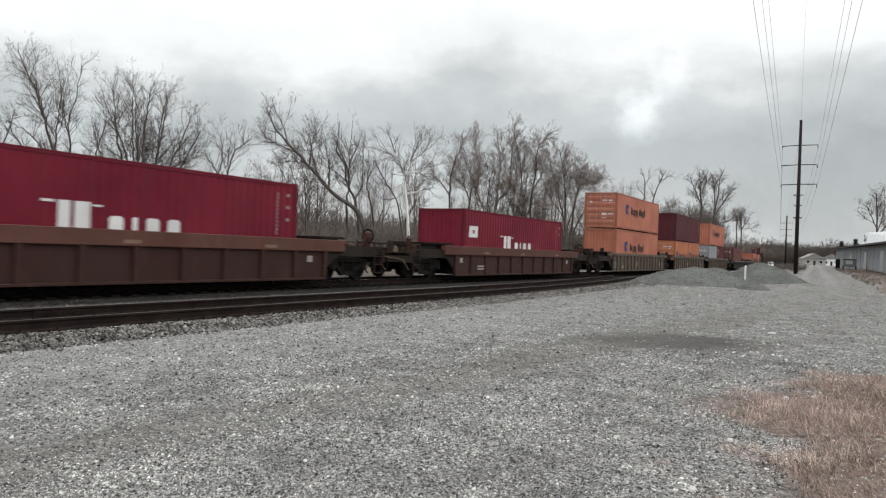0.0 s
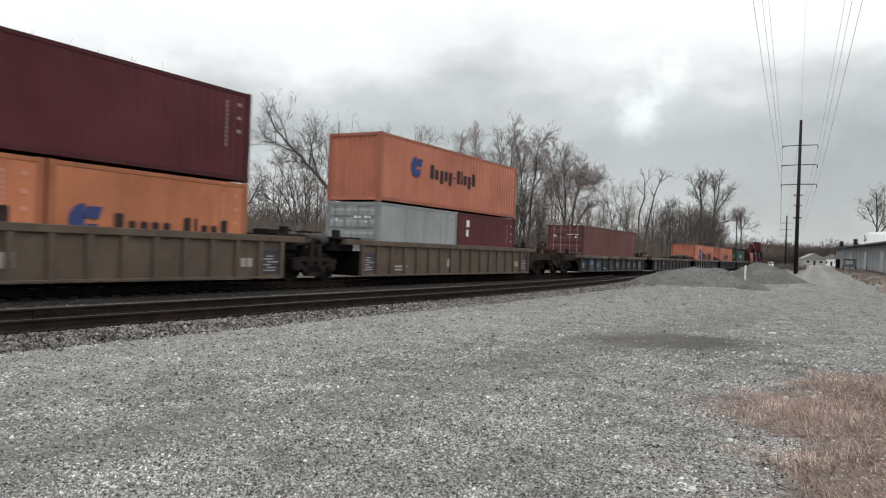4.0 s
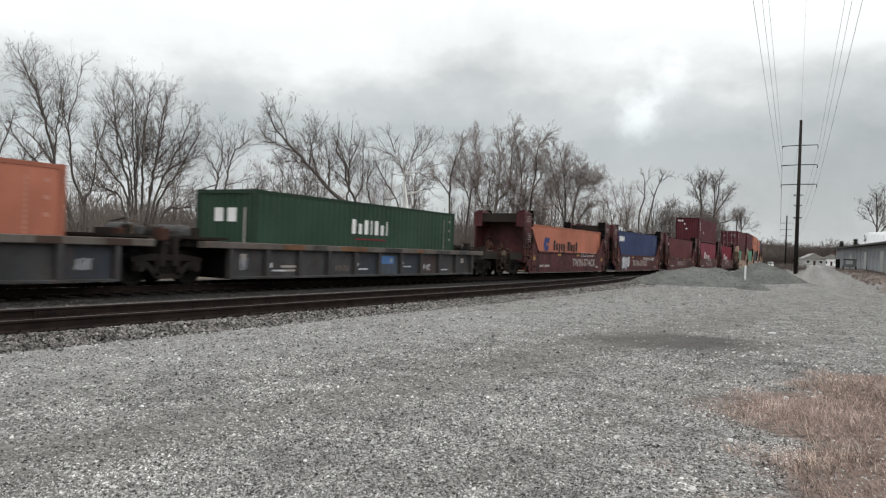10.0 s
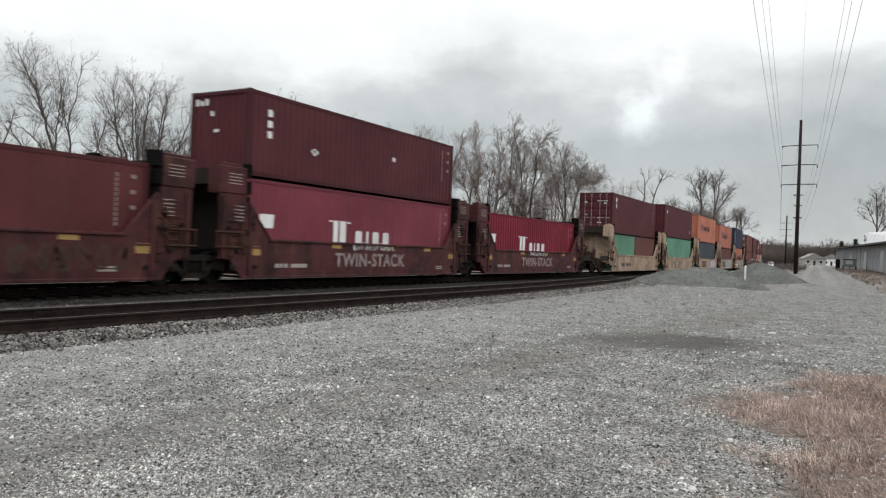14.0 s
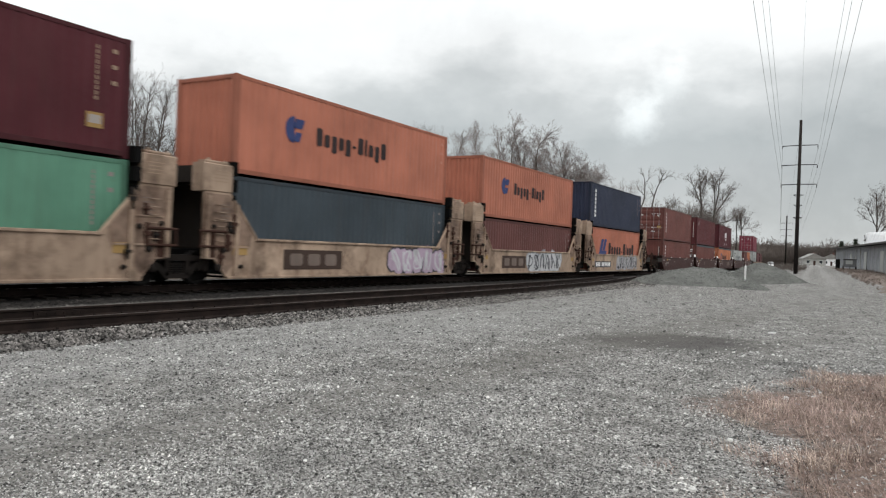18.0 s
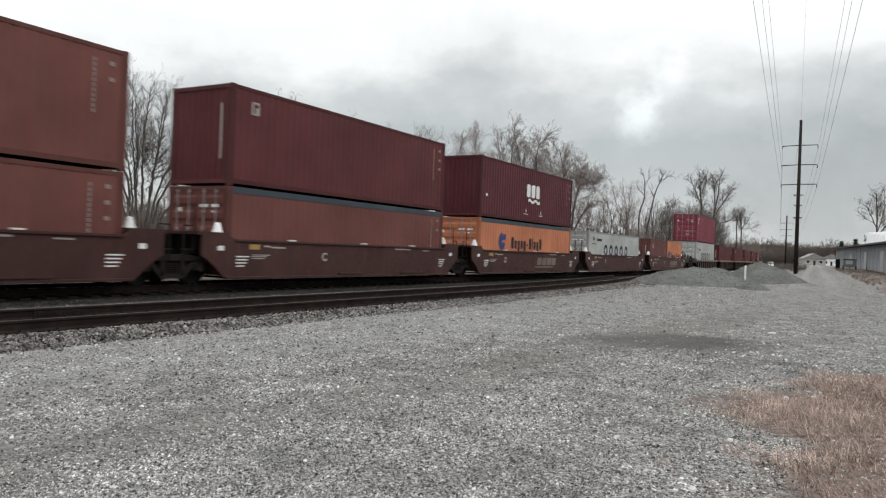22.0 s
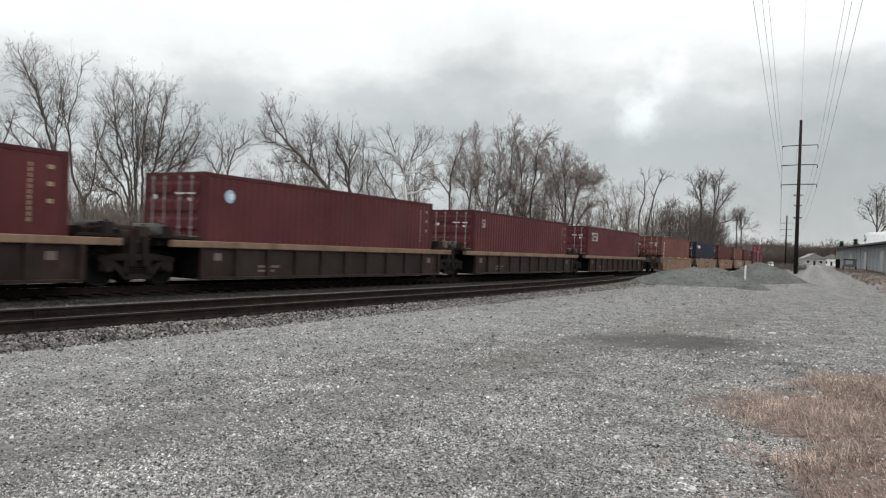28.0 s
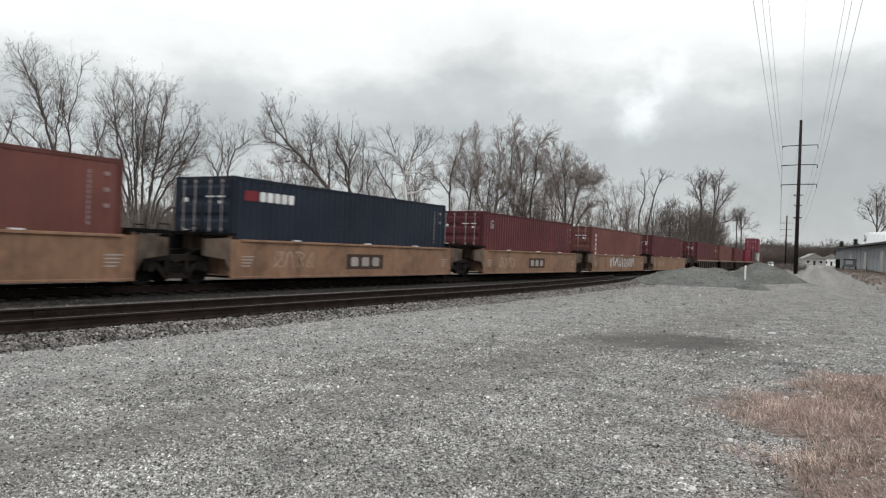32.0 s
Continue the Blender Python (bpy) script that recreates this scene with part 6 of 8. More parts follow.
def scatter_lot():
    rng = np.random.default_rng(4)
    n = 300000
    # denser near the place where one stands
    u = rng.uniform(0, 1, n)
    d = 3.2 / (1 - u * 0.942)
    az = radians(29.87) + rng.uniform(-0.62, 0.62, n)
    x, y = -d * np.sin(az), d * np.cos(az)
    keep = (x > -9.75 + 0.4 * rng.normal(0, 1, n)) & (d < 54)
    x, y, d = x[keep], y[keep], d[keep]
    # fewer lie in the dusty wheel tracks and on the turf
    off = np.abs(x + 4.75 - 0.09 * y + 0.25 * np.sin(y * 0.6))
    bare = rng.uniform(0, 1, len(x)) < 0.6 * np.exp(-(off / 0.55) ** 2) + 0.25 * np.exp(-((x + 2.2 - 0.09 * y) / 0.4) ** 2)
    turf = (np.min([((x - cx) / rx) ** 2 + ((y - cy) / ry) ** 2 for cx, cy, rx, ry in TURF_LOBES], 0) < 0.92) & (rng.uniform(0, 1, len(x)) < 0.85)
    wet = (((x + 2.85) * 0.62 + (y - 13.1) * 0.79) / 1.9) ** 2 + (((x + 2.85) * 0.79 - (y - 13.1) * 0.62) / 1.25) ** 2 < rng.uniform(0.6, 1.3, len(x))
    keep = ~(bare | turf | (wet & (rng.uniform(0, 1, len(x)) < 0.93)))
    x, y, d = x[keep], y[keep], d[keep]
    size = np.clip(rng.lognormal(-5.18, 0.4, len(x)), 0.003, 0.018) * (0.5 + 0.095 * d)
    z = ground_z(x, y) + size * 0.15
    P, near = np.stack([x, y, z], 1), d < 15 + 3 * rng.normal(0, 1, len(x))
    pebble_cloud("loose_gravel", "loose grey crushed stone strewn over the lot", P[near], size[near], STONE, 5)
    pebble_cloud("worn_gravel", "dull olive-grey worn stone farther along the lot", P[~near], size[~near] * 0.85, STONE_WORN, 7)
    # a few larger and paler stones
    n = 150
    d = rng.uniform(4, 18, n)
    az = radians(29.87) + rng.uniform(-0.5, 0.55, n)
    x, y = -d * np.sin(az), d * np.cos(az)
    keep = (x > -9.4) & (np.hypot(x + 2.85, y - 13.1) > 2.0)
    x, y = x[keep], y[keep]
    size = rng.uniform(0.009, 0.02, len(x))
    pebble_cloud("pale_stones", "scattered larger pale stones on the lot", np.stack([x, y, ground_z(x, y) + size * 0.2], 1), size, rough_mat("pale_stone", (0.5, 0.49, 0.47), (0.68, 0.67, 0.64), 2, 0.9, 0.3, 0.005, island=0.3), 6)


scatter_lot()


def scatter_ballast():
    rng = np.random.default_rng(9)
    n = 52000
    y = 5 + 75 * rng.uniform(0, 1, n) ** 1.6
    x = rng.uniform(-15.25, -9.0, n)
    off = x - SIDING_X - siding_shift(y)
    # the shoulder thins out raggedly into the lot
    keep = (np.abs(np.abs(off) - 0.753) > 0.09) & (x < -9.75 + 0.42 * rng.normal(0, 1, n))
    x, y, off = x[keep], y[keep], off[keep]
    size = rng.uniform(0.012, 0.027, len(x)) * (1 + y / 80)
    z = ground_z(x, y) + size * 0.12
    # stone heaped against the tie ends of the siding
    m = 15000
    yb = 5 + 40 * rng.uniform(0, 1, m) ** 1.5
    ob_ = rng.uniform(0.95, 2.1, m)
    xb = ob_ + SIDING_X + siding_shift(yb)
    sb = rng.uniform(0.014, 0.03, m)
    zb = ground_z(xb, yb) + 0.05 * np.clip((2.1 - ob_) / 0.5, 0, 1)
    x, y, z, off, size = (np.concatenate(q) for q in ((x, xb), (y, yb), (z, zb), (off, ob_ + 1.0), (size, sb)))
    P = np.stack([x, y, z], 1)
    inner, oily_shaded = (off < 1.0) & (x > -14.1), x <= -14.1
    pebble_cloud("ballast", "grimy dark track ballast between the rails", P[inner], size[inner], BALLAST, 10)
    pebble_cloud("oily_ballast", "black oily ballast beside the main line, train's shade painted in", P[oily_shaded], size[oily_shaded], OILY_SHADED, 12)
    rest = ~(inner | oily_shaded)
    pebble_cloud("ballast_shoulder", "brown-grey ballast stone beside the siding", P[rest], size[rest], SHOULDER, 11)


scatter_ballast()


def gravel_pile(cx, cy, rx, ry, h, seed, label):
    """A slumped heap with an uneven top, and stones over it."""
    n, m = 34, 12
    s = Shape()
    base = float(ground_z(np.array(cx), np.array(cy)))
    for j in range(m + 1):
        r = 1 - j / m
        for i in range(n):
            a = 2 * math.pi * i / n
            wob = 1 + 0.16 * noise.noise((math.cos(a) * 1.3, math.sin(a) * 1.3, seed * 3.1))
            x, y = cx + rx * r * wob * math.cos(a), cy + ry * r * wob * math.sin(a)
            z = h * (1 - r ** 1.25) ** 0.9
            z *= 1 + 0.25 * noise.noise((x * 0.5, y * 0.5, seed)) + 0.08 * noise.noise((x * 2, y * 2, seed))
            s.v.append((x - cx, y - cy, z - 0.06 * r))
    for j in range(m):
        for i in range(n):
            s.f.append((j * n + i, j * n + (i + 1) % n, (j + 1) * n + (i + 1) % n, (j + 1) * n + i))
    root = thing("gravel_pile", label, "gravel pile", "gravel piles", at=(cx, cy, base))
    part("mound", s.mesh("mound", PILE, True), root)
    g = np.random.default_rng(seed)
    k = 6000
    r, a = np.sqrt(g.uniform(0, 1, k)), g.uniform(0, 2 * math.pi, k)
    P = []
    for rr, aa in zip(r, a):
        wob = 1 + 0.16 * noise.noise((math.cos(aa) * 1.3, math.sin(aa) * 1.3, seed * 3.1))
        x, y = cx + rx * rr * wob * math.cos(aa), cy + ry * rr * wob * math.sin(aa)
        z = h * (1 - rr ** 1.25) ** 0.9
        z *= 1 + 0.25 * noise.noise((x * 0.5, y * 0.5, seed)) + 0.08 * noise.noise((x * 2, y * 2, seed))
        P.append((x - cx, y - cy, z))
    pebble_cloud("loose_stone", "", np.array(P), g.uniform(0.016, 0.042, k), PILE_STONE, seed, parent=root)


for args in PILES:
    gravel_pile(*args)


def marker_post(x, y):
    z = 0.33
    root = thing("marker_post", "thin white marker post beside the gravel piles", "post", at=(x, y, z))
    part("post", Shape().tube((0, 0, -0.4), (0, 0, 0.82), 0.06, 0.055, n=10).mesh("post", WHITE), root)
    part("cap", Shape().tube((0, 0, 0.82), (0, 0, 0.86), 0.062, 0.03, n=10).mesh("cap", WHITE), root)


marker_post(-6.55, 49.2)

# ---- dry grass ----
GRASS = rough_mat("dry_grass", (0.195, 0.138, 0.119), (0.415, 0.312, 0.27), 1.5, 0.9, 0.1, 0.003, island=0.55)
STRAW = rough_mat("straw", (0.34, 0.265, 0.215), (0.62, 0.51, 0.43), 1.5, 0.9, 0.1, 0.003, island=0.35)
WEED = rough_mat("dry_weed", (0.12, 0.095, 0.081), (0.25, 0.202, 0.175), 1.5, 0.9, 0.1, 0.003, island=0.3)
TURF = rough_mat("dry_turf", (0.10, 0.079, 0.068), (0.21, 0.17, 0.148), 2.5, 0.95, 0.8, 0.03)


def dry_grass():
    rng = np.random.default_rng(12)

    def inside(x, y):
        far = np.min([np.hypot((x - cx) / rx, (y - cy) / ry) for cx, cy, rx, ry in TURF_LOBES], 0)
        dens = noise_grid(x * 1.6, y * 1.6)
        return np.clip((1.16 - far - 0.6 * (0.5 - dens)) / 0.34, 0, 1), dens

    n = 290000
    y, x = rng.uniform(-1.6, 13.0, n), rng.uniform(-1.7, 5.2, n)
    edge, dens = inside(x, y)
    keep = rng.uniform(0, 1, n) < (0.12 + 0.88 * dens) * edge * np.clip(1.25 - y / 16, 0.3, 1)
    x, y, edge, dens = x[keep], y[keep], edge[keep], dens[keep]
    L = rng.uniform(0.04, 0.16, len(x)) * (0.4 + 0.6 * edge) * (0.6 + 0.8 * dens)
    a = 0.8 + 2.2 * noise_grid(x * 0.9 + 7, y * 0.9) * 2 + rng.normal(0, 0.9, len(x))
    lean = rng.uniform(0.5, 1.6, len(x))
    blades("dry_grass", "withered pinkish-brown grass matted at the lot's edge", x, y, L, a, lean, rng.uniform(0.001, 0.0024, len(x)), GRASS)
    # upright straw-coloured tufts
    cx, cy = rng.uniform(-1.3, 4.6, 1600), rng.uniform(-0.8, 11.6, 1600)
    e, dn = inside(cx, cy)
    ok = (e > 0.35) & (dn > 0.38)
    cx, cy = cx[ok], cy[ok]
    m = rng.integers(6, 22, len(cx))
    who = np.repeat(np.arange(len(cx)), m)
    a = rng.uniform(0, 2 * math.pi, len(who))
    r = rng.uniform(0, 0.09, len(who))
    tall = rng.uniform(0.06, 0.18, len(cx))[who]
    blades("straw_tufts", "pale straw-coloured grass tufts", cx[who] + r * np.cos(a), cy[who] + r * np.sin(a), tall * rng.uniform(0.5, 1.1, len(who)), a, rng.uniform(0.2, 1.3, len(who)), rng.uniform(0.0013, 0.0027, len(who)), STRAW)


def blades(name, label, x, y, L, a, lean, w, mat):
    n = len(x)
    z0 = ground_z(x, y)
    verts = np.zeros((n, 5, 3))
    for k, t in enumerate((0.0, 0.55)):
        out, up = L * np.sin(lean * (0.4 + 0.8 * t)) * t, L * np.cos(lean * (0.4 + 0.8 * t)) * t
        for q, sgn in enumerate((-1, 1)):
            verts[:, 2 * k + q, 0] = x + out * np.cos(a) - sgn * w * np.sin(a)
            verts[:, 2 * k + q, 1] = y + out * np.sin(a) + sgn * w * np.cos(a)
            verts[:, 2 * k + q, 2] = z0 + up - 0.005
    out, up = L * np.sin(lean * 1.2), L * np.cos(lean * 1.2)
    verts[:, 4] = np.stack([x + out * np.cos(a), y + out * np.sin(a), z0 + np.maximum(up, 0.006)], 1)
    faces = []
    for i in range(n):
        b = i * 5
        faces += [(b, b + 1, b + 3, b + 2), (b + 2, b + 3, b + 4)]
    me = bpy.data.meshes.new(name)
    me.from_pydata(verts.reshape(-1, 3).tolist(), [], faces)
    me.materials.append(mat)
    tagged(new(name, me), label, "grass", kind="stuff")


def noise_grid(x, y):
    return np.array([0.5 + 0.5 * noise.noise((float(a), float(b), 0.7)) for a, b in zip(x, y)])


dry_grass()

# ---- bare winter trees ----


class Grown:
    """A leafless tree: bowed stems, and four orders of ever finer shoots that rise from them."""

    def __init__(self, seed):
        self.rng = np.random.default_rng(seed)
        self.orders = []

    def stems(self, ways, thick, tip, even=False):
        """Ways in the tree's own upright plane. A way that begins high leaves the nearest older one."""
        P, R, first = [], [], []
        low = max(2.3, min(way[0][1] for way in ways) + 0.3)
        for way in ways:
            rng = self.rng
            w = np.array([(x, 0.0, z) for x, z in way])
            depth = rng.normal(0, 0.06) * np.linspace(0, 1, len(w)) * (w[-1, 2] - w[0, 2])
            w[:, 1] += depth
            grounded = w[0, 2] <= low
            if grounded:
                w[0] = (w[0, 0] * 0.75, 0.12 * rng.normal(), -0.4)
                r0 = thick * rng.uniform(0.8, 1.1)
            else:
                old = np.concatenate(P)
                d = np.linalg.norm((old - w[0]) * (1, 0.3, 1), axis=1)
                j = int(d.argmin())
                w[:, 1] += old[j, 1] - w[0, 1]
                w[0] = old[j]
                r0 = np.concatenate(R)[j] * (0.9 if even else 0.72)
            e = np.concatenate([[2 * w[0] - w[1]], w, [2 * w[-1] - w[-2]]])
            n, out = 24, []
            for t in np.linspace(0, len(w) - 1, n + 1):
                k = min(int(t), len(w) - 2)
                u = t - k
                p0, p1, p2, p3 = e[k:k + 4]
                out.append(0.5 * (2 * p1 + (p2 - p0) * u + (2 * p0 - 5 * p1 + 4 * p2 - p3) * u * u + (3 * p1 - p0 - 3 * p2 + p3) * u ** 3))
            out = np.array(out)
            out[1:] += rng.normal(0, 0.035, (n, 3))
            t = np.linspace(0, 1, n + 1)
            P.append(out)
            R.append(np.maximum(r0 * (1 - 0.86 * t ** 0.9), tip * 1.6))
            first.append(0.36 if grounded else 0.12)
        self.orders.append((np.array(P), np.array(R)))
        self.first = np.array(first)

    def shoot(self, gap, length, angle, segs, wob, rise, slim, tip, first=None, taper=0.72, relative=True):
        """One more order of shoots on the last one."""
        rng = self.rng
        P, R = self.orders[-1]
        n, K = P.shape[0], P.shape[1] - 1
        whole = np.linalg.norm(np.diff(P, axis=1), axis=2).sum(1)
        t0 = np.full(n, 0.16) if first is None else first
        count = np.floor(whole * (1 - t0) / gap + rng.uniform(0, 1, n)).astype(int)
        who = np.repeat(np.arange(n), count)
        t = t0[who] + (0.995 - t0[who]) * rng.uniform(0, 1, len(who)) ** 0.85
        f = t * K
        i = np.minimum(f.astype(int), K - 1)
        u = (f - i)[:, None]
        a, b = P[who, i], P[who, i + 1]
        start = a + (b - a) * u
        along = (b - a) / (np.linalg.norm(b - a, axis=1)[:, None] + 1e-9)
        side = rng.normal(0, 1, along.shape)
        side -= along * (side * along).sum(1)[:, None]
        side /= np.linalg.norm(side, axis=1)[:, None]
        bend_by = np.radians(np.clip(rng.normal(angle, 11, len(who)), 12, 75))[:, None]
        d = along * np.cos(bend_by) + side * np.sin(bend_by)
        L = length * (1.12 - taper * t) * rng.uniform(0.55, 1.2, len(who)) * (whole[who] if relative else 1.0)
        r = np.minimum(R[who, i] * 0.7, slim * L + tip)
        pts, radii, p = [start], [r], start
        for k in range(segs):
            d = d + rng.normal(0, wob, d.shape) + np.array((0, 0, rise))
            d = d / np.linalg.norm(d, axis=1)[:, None]
            p = p + d * (L / segs)[:, None]
            pts.append(p)
            radii.append(np.maximum(r * (1 - 0.8 * (k + 1) / segs), tip * 0.6))
        self.orders.append((np.stack(pts, 1), np.stack(radii, 1)))

    def tubes(self, order, sides):
        P, R = self.orders[order]
        return tube_rows(P[:, :-1].reshape(-1, 3), P[:, 1:].reshape(-1, 3), R[:, :-1].ravel(), R[:, 1:].ravel(), sides)


def tube_rows(a, b, r0, r1, sides):
    d = b - a
    d = d / (np.linalg.norm(d, axis=1)[:, None] + 1e-9)
    side = np.where(np.abs(d[:, 2:3]) < 0.9, np.array([[0, 0, 1.0]]), np.array([[1.0, 0, 0]]))
    u = np.cross(d, side)
    u /= np.linalg.norm(u, axis=1)[:, None]
    w = np.cross(d, u)
    n = len(a)
    V = np.zeros((n, 2 * sides, 3))
    for k in range(sides):
        t = 2 * math.pi * k / sides
        c = u * math.cos(t) + w * math.sin(t)
        V[:, k], V[:, sides + k] = a + c * r0[:, None], b + c * r1[:, None]
    base = (np.arange(n) * 2 * sides)[:, None]
    F = np.concatenate([base + np.array([k, (k + 1) % sides, sides + (k + 1) % sides, sides + k]) for k in range(sides)], 0)
    return V.reshape(-1, 3), F


def quads_mesh(name, pieces, mat):
    V, F, n = [], [], 0
    for v, f in pieces:
        V.append(v)
        F.append(f + n)
        n += len(v)
    V, F = np.concatenate(V), np.concatenate(F)
    me = bpy.data.meshes.new(name)
    me.vertices.add(len(V))
    me.vertices.foreach_set("co", V.reshape(-1))
    me.loops.add(len(F) * 4)
    me.loops.foreach_set("vertex_index", F.reshape(-1).astype(np.int32))
    me.polygons.add(len(F))
    me.polygons.foreach_set("loop_start", np.arange(0, len(F) * 4, 4, dtype=np.int32))
    me.polygons.foreach_set("loop_total", np.full(len(F), 4, dtype=np.int32))
    me.polygons.foreach_set("use_smooth", [True] * len(F))
    me.update(calc_edges=True)
    me.materials.append(mat)
    return me


def grow_tree(label, seed, x, y, ways, thick=0.15, reach=1.7, gap=0.36, bark=BARK, twig=TWIG, tip=0.0062, pale=0.0, even=False, fine=1.0, group="trees behind the tracks"):
    """Bowed stems in an upright plane that stands across the view, and their shoots. pale: thinner limbs have twig colour."""
    g = Grown(seed)
    g.stems(ways, thick, tip, even)
    g.shoot(gap * 0.72, reach * 1.45, 40, 6, 0.10, 0.07, 0.010, tip, g.first, 0.6, False)
    g.shoot(gap * 0.66, 0.56, 44, 4, 0.13, 0.06, 0.008, tip)
    g.shoot(gap * 0.5 / fine, 0.55, 44, 2, 0.14, 0.06, 0.004, tip)
    g.shoot(gap * 0.44 / fine, 0.7, 42, 1, 0.1, 0.06, 0.0, tip * 0.9)
    root = thing("bare_tree", label, "tree", group)
    P = g.orders[0][0]
    root["tall"] = float(P[..., 2].max() + 0.5)
    crown = [g.tubes(1, 4), g.tubes(2, 3), g.tubes(3, 3), g.tubes(4, 3)]
    R = g.orders[0][1]
    for i in range(len(P)):
        k = int((R[i, :-1] >= pale).sum())
        for a, b, mat in ((0, k, bark), (k, R.shape[1] - 1, twig)):
            if b > a:
                rows = tube_rows(P[i, a:b], P[i, a + 1:b + 1], R[i, a:b], R[i, a + 1:b + 1], 7)
                part("trunk" if i == 0 and a == 0 else "limb", quads_mesh("trunk" if i == 0 and a == 0 else "limb", [rows], mat), root)
    part("crown", quads_mesh("crown", crown, twig), root)
    root.matrix_basis = pose(x, y, float(ground_z(np.array(x), np.array(y))), 0, 0, 29.87)
    return root


def behind(y, d):
    return TRACK_X - float(bend(np.array(y))) - d


def set_tree(ob, y, d, turn=0, height=None):
    x = behind(y, d)
    size = height / ob["tall"] if height else 1.0
    ob.matrix_basis = pose(x, y, float(ground_z(np.array(x), np.array(y))), 0, 0, turn) @ Matrix.Diagonal((size, size, size, 1))
    return ob


def plant():
    grow_tree('tall bare tree with long leaning trunks', 8, -39.6, 26.8,
              [((0, 0.7), (-0.7, 3), (-1.4, 5.6), (-1.9, 7.9), (-2.6, 10), (-3.5, 12.1)),
               ((-1.4, 6.3), (-1.4, 8.1), (-1.3, 9.7), (-1.6, 11.9)),
               ((-1.8, 7.7), (-2.2, 9.4), (-2.5, 10.5), (-2.5, 12)),
               ((-1.2, 4.6), (-1.8, 6), (-3.1, 7.5), (-4.5, 8.2)),
               ((-2.4, 9.7), (-3, 10.8), (-3.9, 11.5))], thick=0.15, reach=1.6, gap=0.32)
    grow_tree('slender bare tree with a forked leaning stem', 9, -39.9, 27.8,
              [((0, 0.7), (-0.7, 3.6), (-1.3, 5.1), (-1.5, 7.1), (-1.6, 8.3), (-1.3, 9.5), (-0.8, 11.8)),
               ((-1.5, 7.4), (-2, 8.8), (-1.9, 10.4), (-1.5, 12.4)),
               ((-0.6, 3.4), (-0.2, 5.1), (-0.1, 7.1), (0.3, 8.7), (-0, 10.5))], thick=0.1, reach=1.5, gap=0.33)
    grow_tree('many-stemmed bare maple with a broad oval crown', 3, -39.9, 30.7,
              [((-0.1, 0.8), (-0.3, 4), (-0.5, 7.2), (-1, 11.4)),
               ((0, 0.8), (-0.1, 4.7), (-0.3, 8.3), (-0.3, 11.7)),
               ((0.3, 0.8), (0.2, 4.4), (0.2, 7.9), (0.5, 11.3)),
               ((0.4, 0.8), (0.9, 4.4), (1.4, 7.1), (2, 10.7)),
               ((0.5, 0.8), (1.1, 4.2), (2.1, 6.8), (3.2, 9.6)),
               ((0.6, 1.2), (1.3, 4.1), (2.5, 6.2), (3.7, 8.7)),
               ((-0.2, 0.8), (-0.5, 4.5), (-1.4, 7.7), (-1.8, 11.1)),
               ((-0.3, 1.2), (-0.7, 4.2), (-2.1, 6.2), (-3.1, 8.2)),
               ((-0.4, 1.9), (-1, 4), (-2.4, 4.9), (-4.5, 6.4)),
               ((0.3, 1.2), (0.6, 4.9), (0.9, 8), (1.1, 11.1)),
               ((0.7, 2.1), (1.7, 3.3), (3, 3.7), (4.3, 4.1)),
               ((-0.2, 1.2), (-0.4, 4.7), (-1, 7.4), (-2.3, 10))], thick=0.105, reach=1.95, gap=0.33)
    grow_tree('bare tree with crooked low limbs', 14, -44.0, 26.6,
              [((1.6, 0.7), (1.3, 4.3), (-0.1, 6), (-1.5, 7.6), (-2.1, 9.1)),
               ((-0.5, 0.6), (-0.4, 3.7), (-0.8, 5.7), (-0.7, 7.4)),
               ((-2.4, 0.5), (-1.6, 4), (-0.2, 5.8), (0.7, 6.7)),
               ((-3.2, 0.5), (-2.7, 5.3), (-2, 8.1), (-1.9, 9.3)),
               ((0.6, 0.6), (0.7, 3.7), (1.1, 5.5), (0.8, 7.2))], thick=0.1, reach=1.3, gap=0.4)
    grow_tree('slim bare tree with rising crooked limbs', 21, -40.4, 37.9,
              [((-0.6, 0.9), (-0.4, 4.6), (-0.2, 6.4), (-0.8, 7.4), (-1.4, 8.1)),
               ((-0.2, 6.3), (0.1, 7.8), (-0.1, 9.1), (-0.4, 9.8)),
               ((0.6, 1), (0.4, 4.6), (0.6, 6.6), (1.1, 8.2), (1.7, 8.7), (1.3, 10)),
               ((0.6, 6.4), (0.6, 8.2), (0.8, 9.7)),
               ((0.6, 2), (1.2, 3.6), (2.2, 4.6), (2.7, 5.7), (3.2, 6.4)),
               ((0.4, 5.6), (1.7, 6.1), (2.6, 6.4)),
               ((-0.3, 5.8), (-1.5, 5.3), (-2.3, 4.7))], thick=0.1, reach=1.5, gap=0.42)
    grow_tree('leaning bare tree with one long bowed trunk', 33, -38.5, 54.0,
              [((0.2, 1.1), (-1, 4.4), (-3.4, 6.3), (-5.4, 8.3), (-6.8, 9.8), (-8.7, 11.7), (-9.8, 13.8)),
               ((-7, 10), (-8.4, 10.5), (-9.7, 11.2), (-10.5, 12.4)),
               ((-6.2, 8.8), (-7.3, 9.1), (-8.1, 9)),
               ((-5, 7.9), (-5.5, 9.8), (-5.9, 12)),
               ((-5.8, 8.6), (-5.6, 10.7), (-5.1, 12.5)),
               ((-7.6, 10.6), (-8.3, 12.4), (-9.3, 14.2)),
               ((-3.7, 6.5), (-4, 8.7), (-4.5, 11.3))], thick=0.23, reach=2.2, gap=0.4)
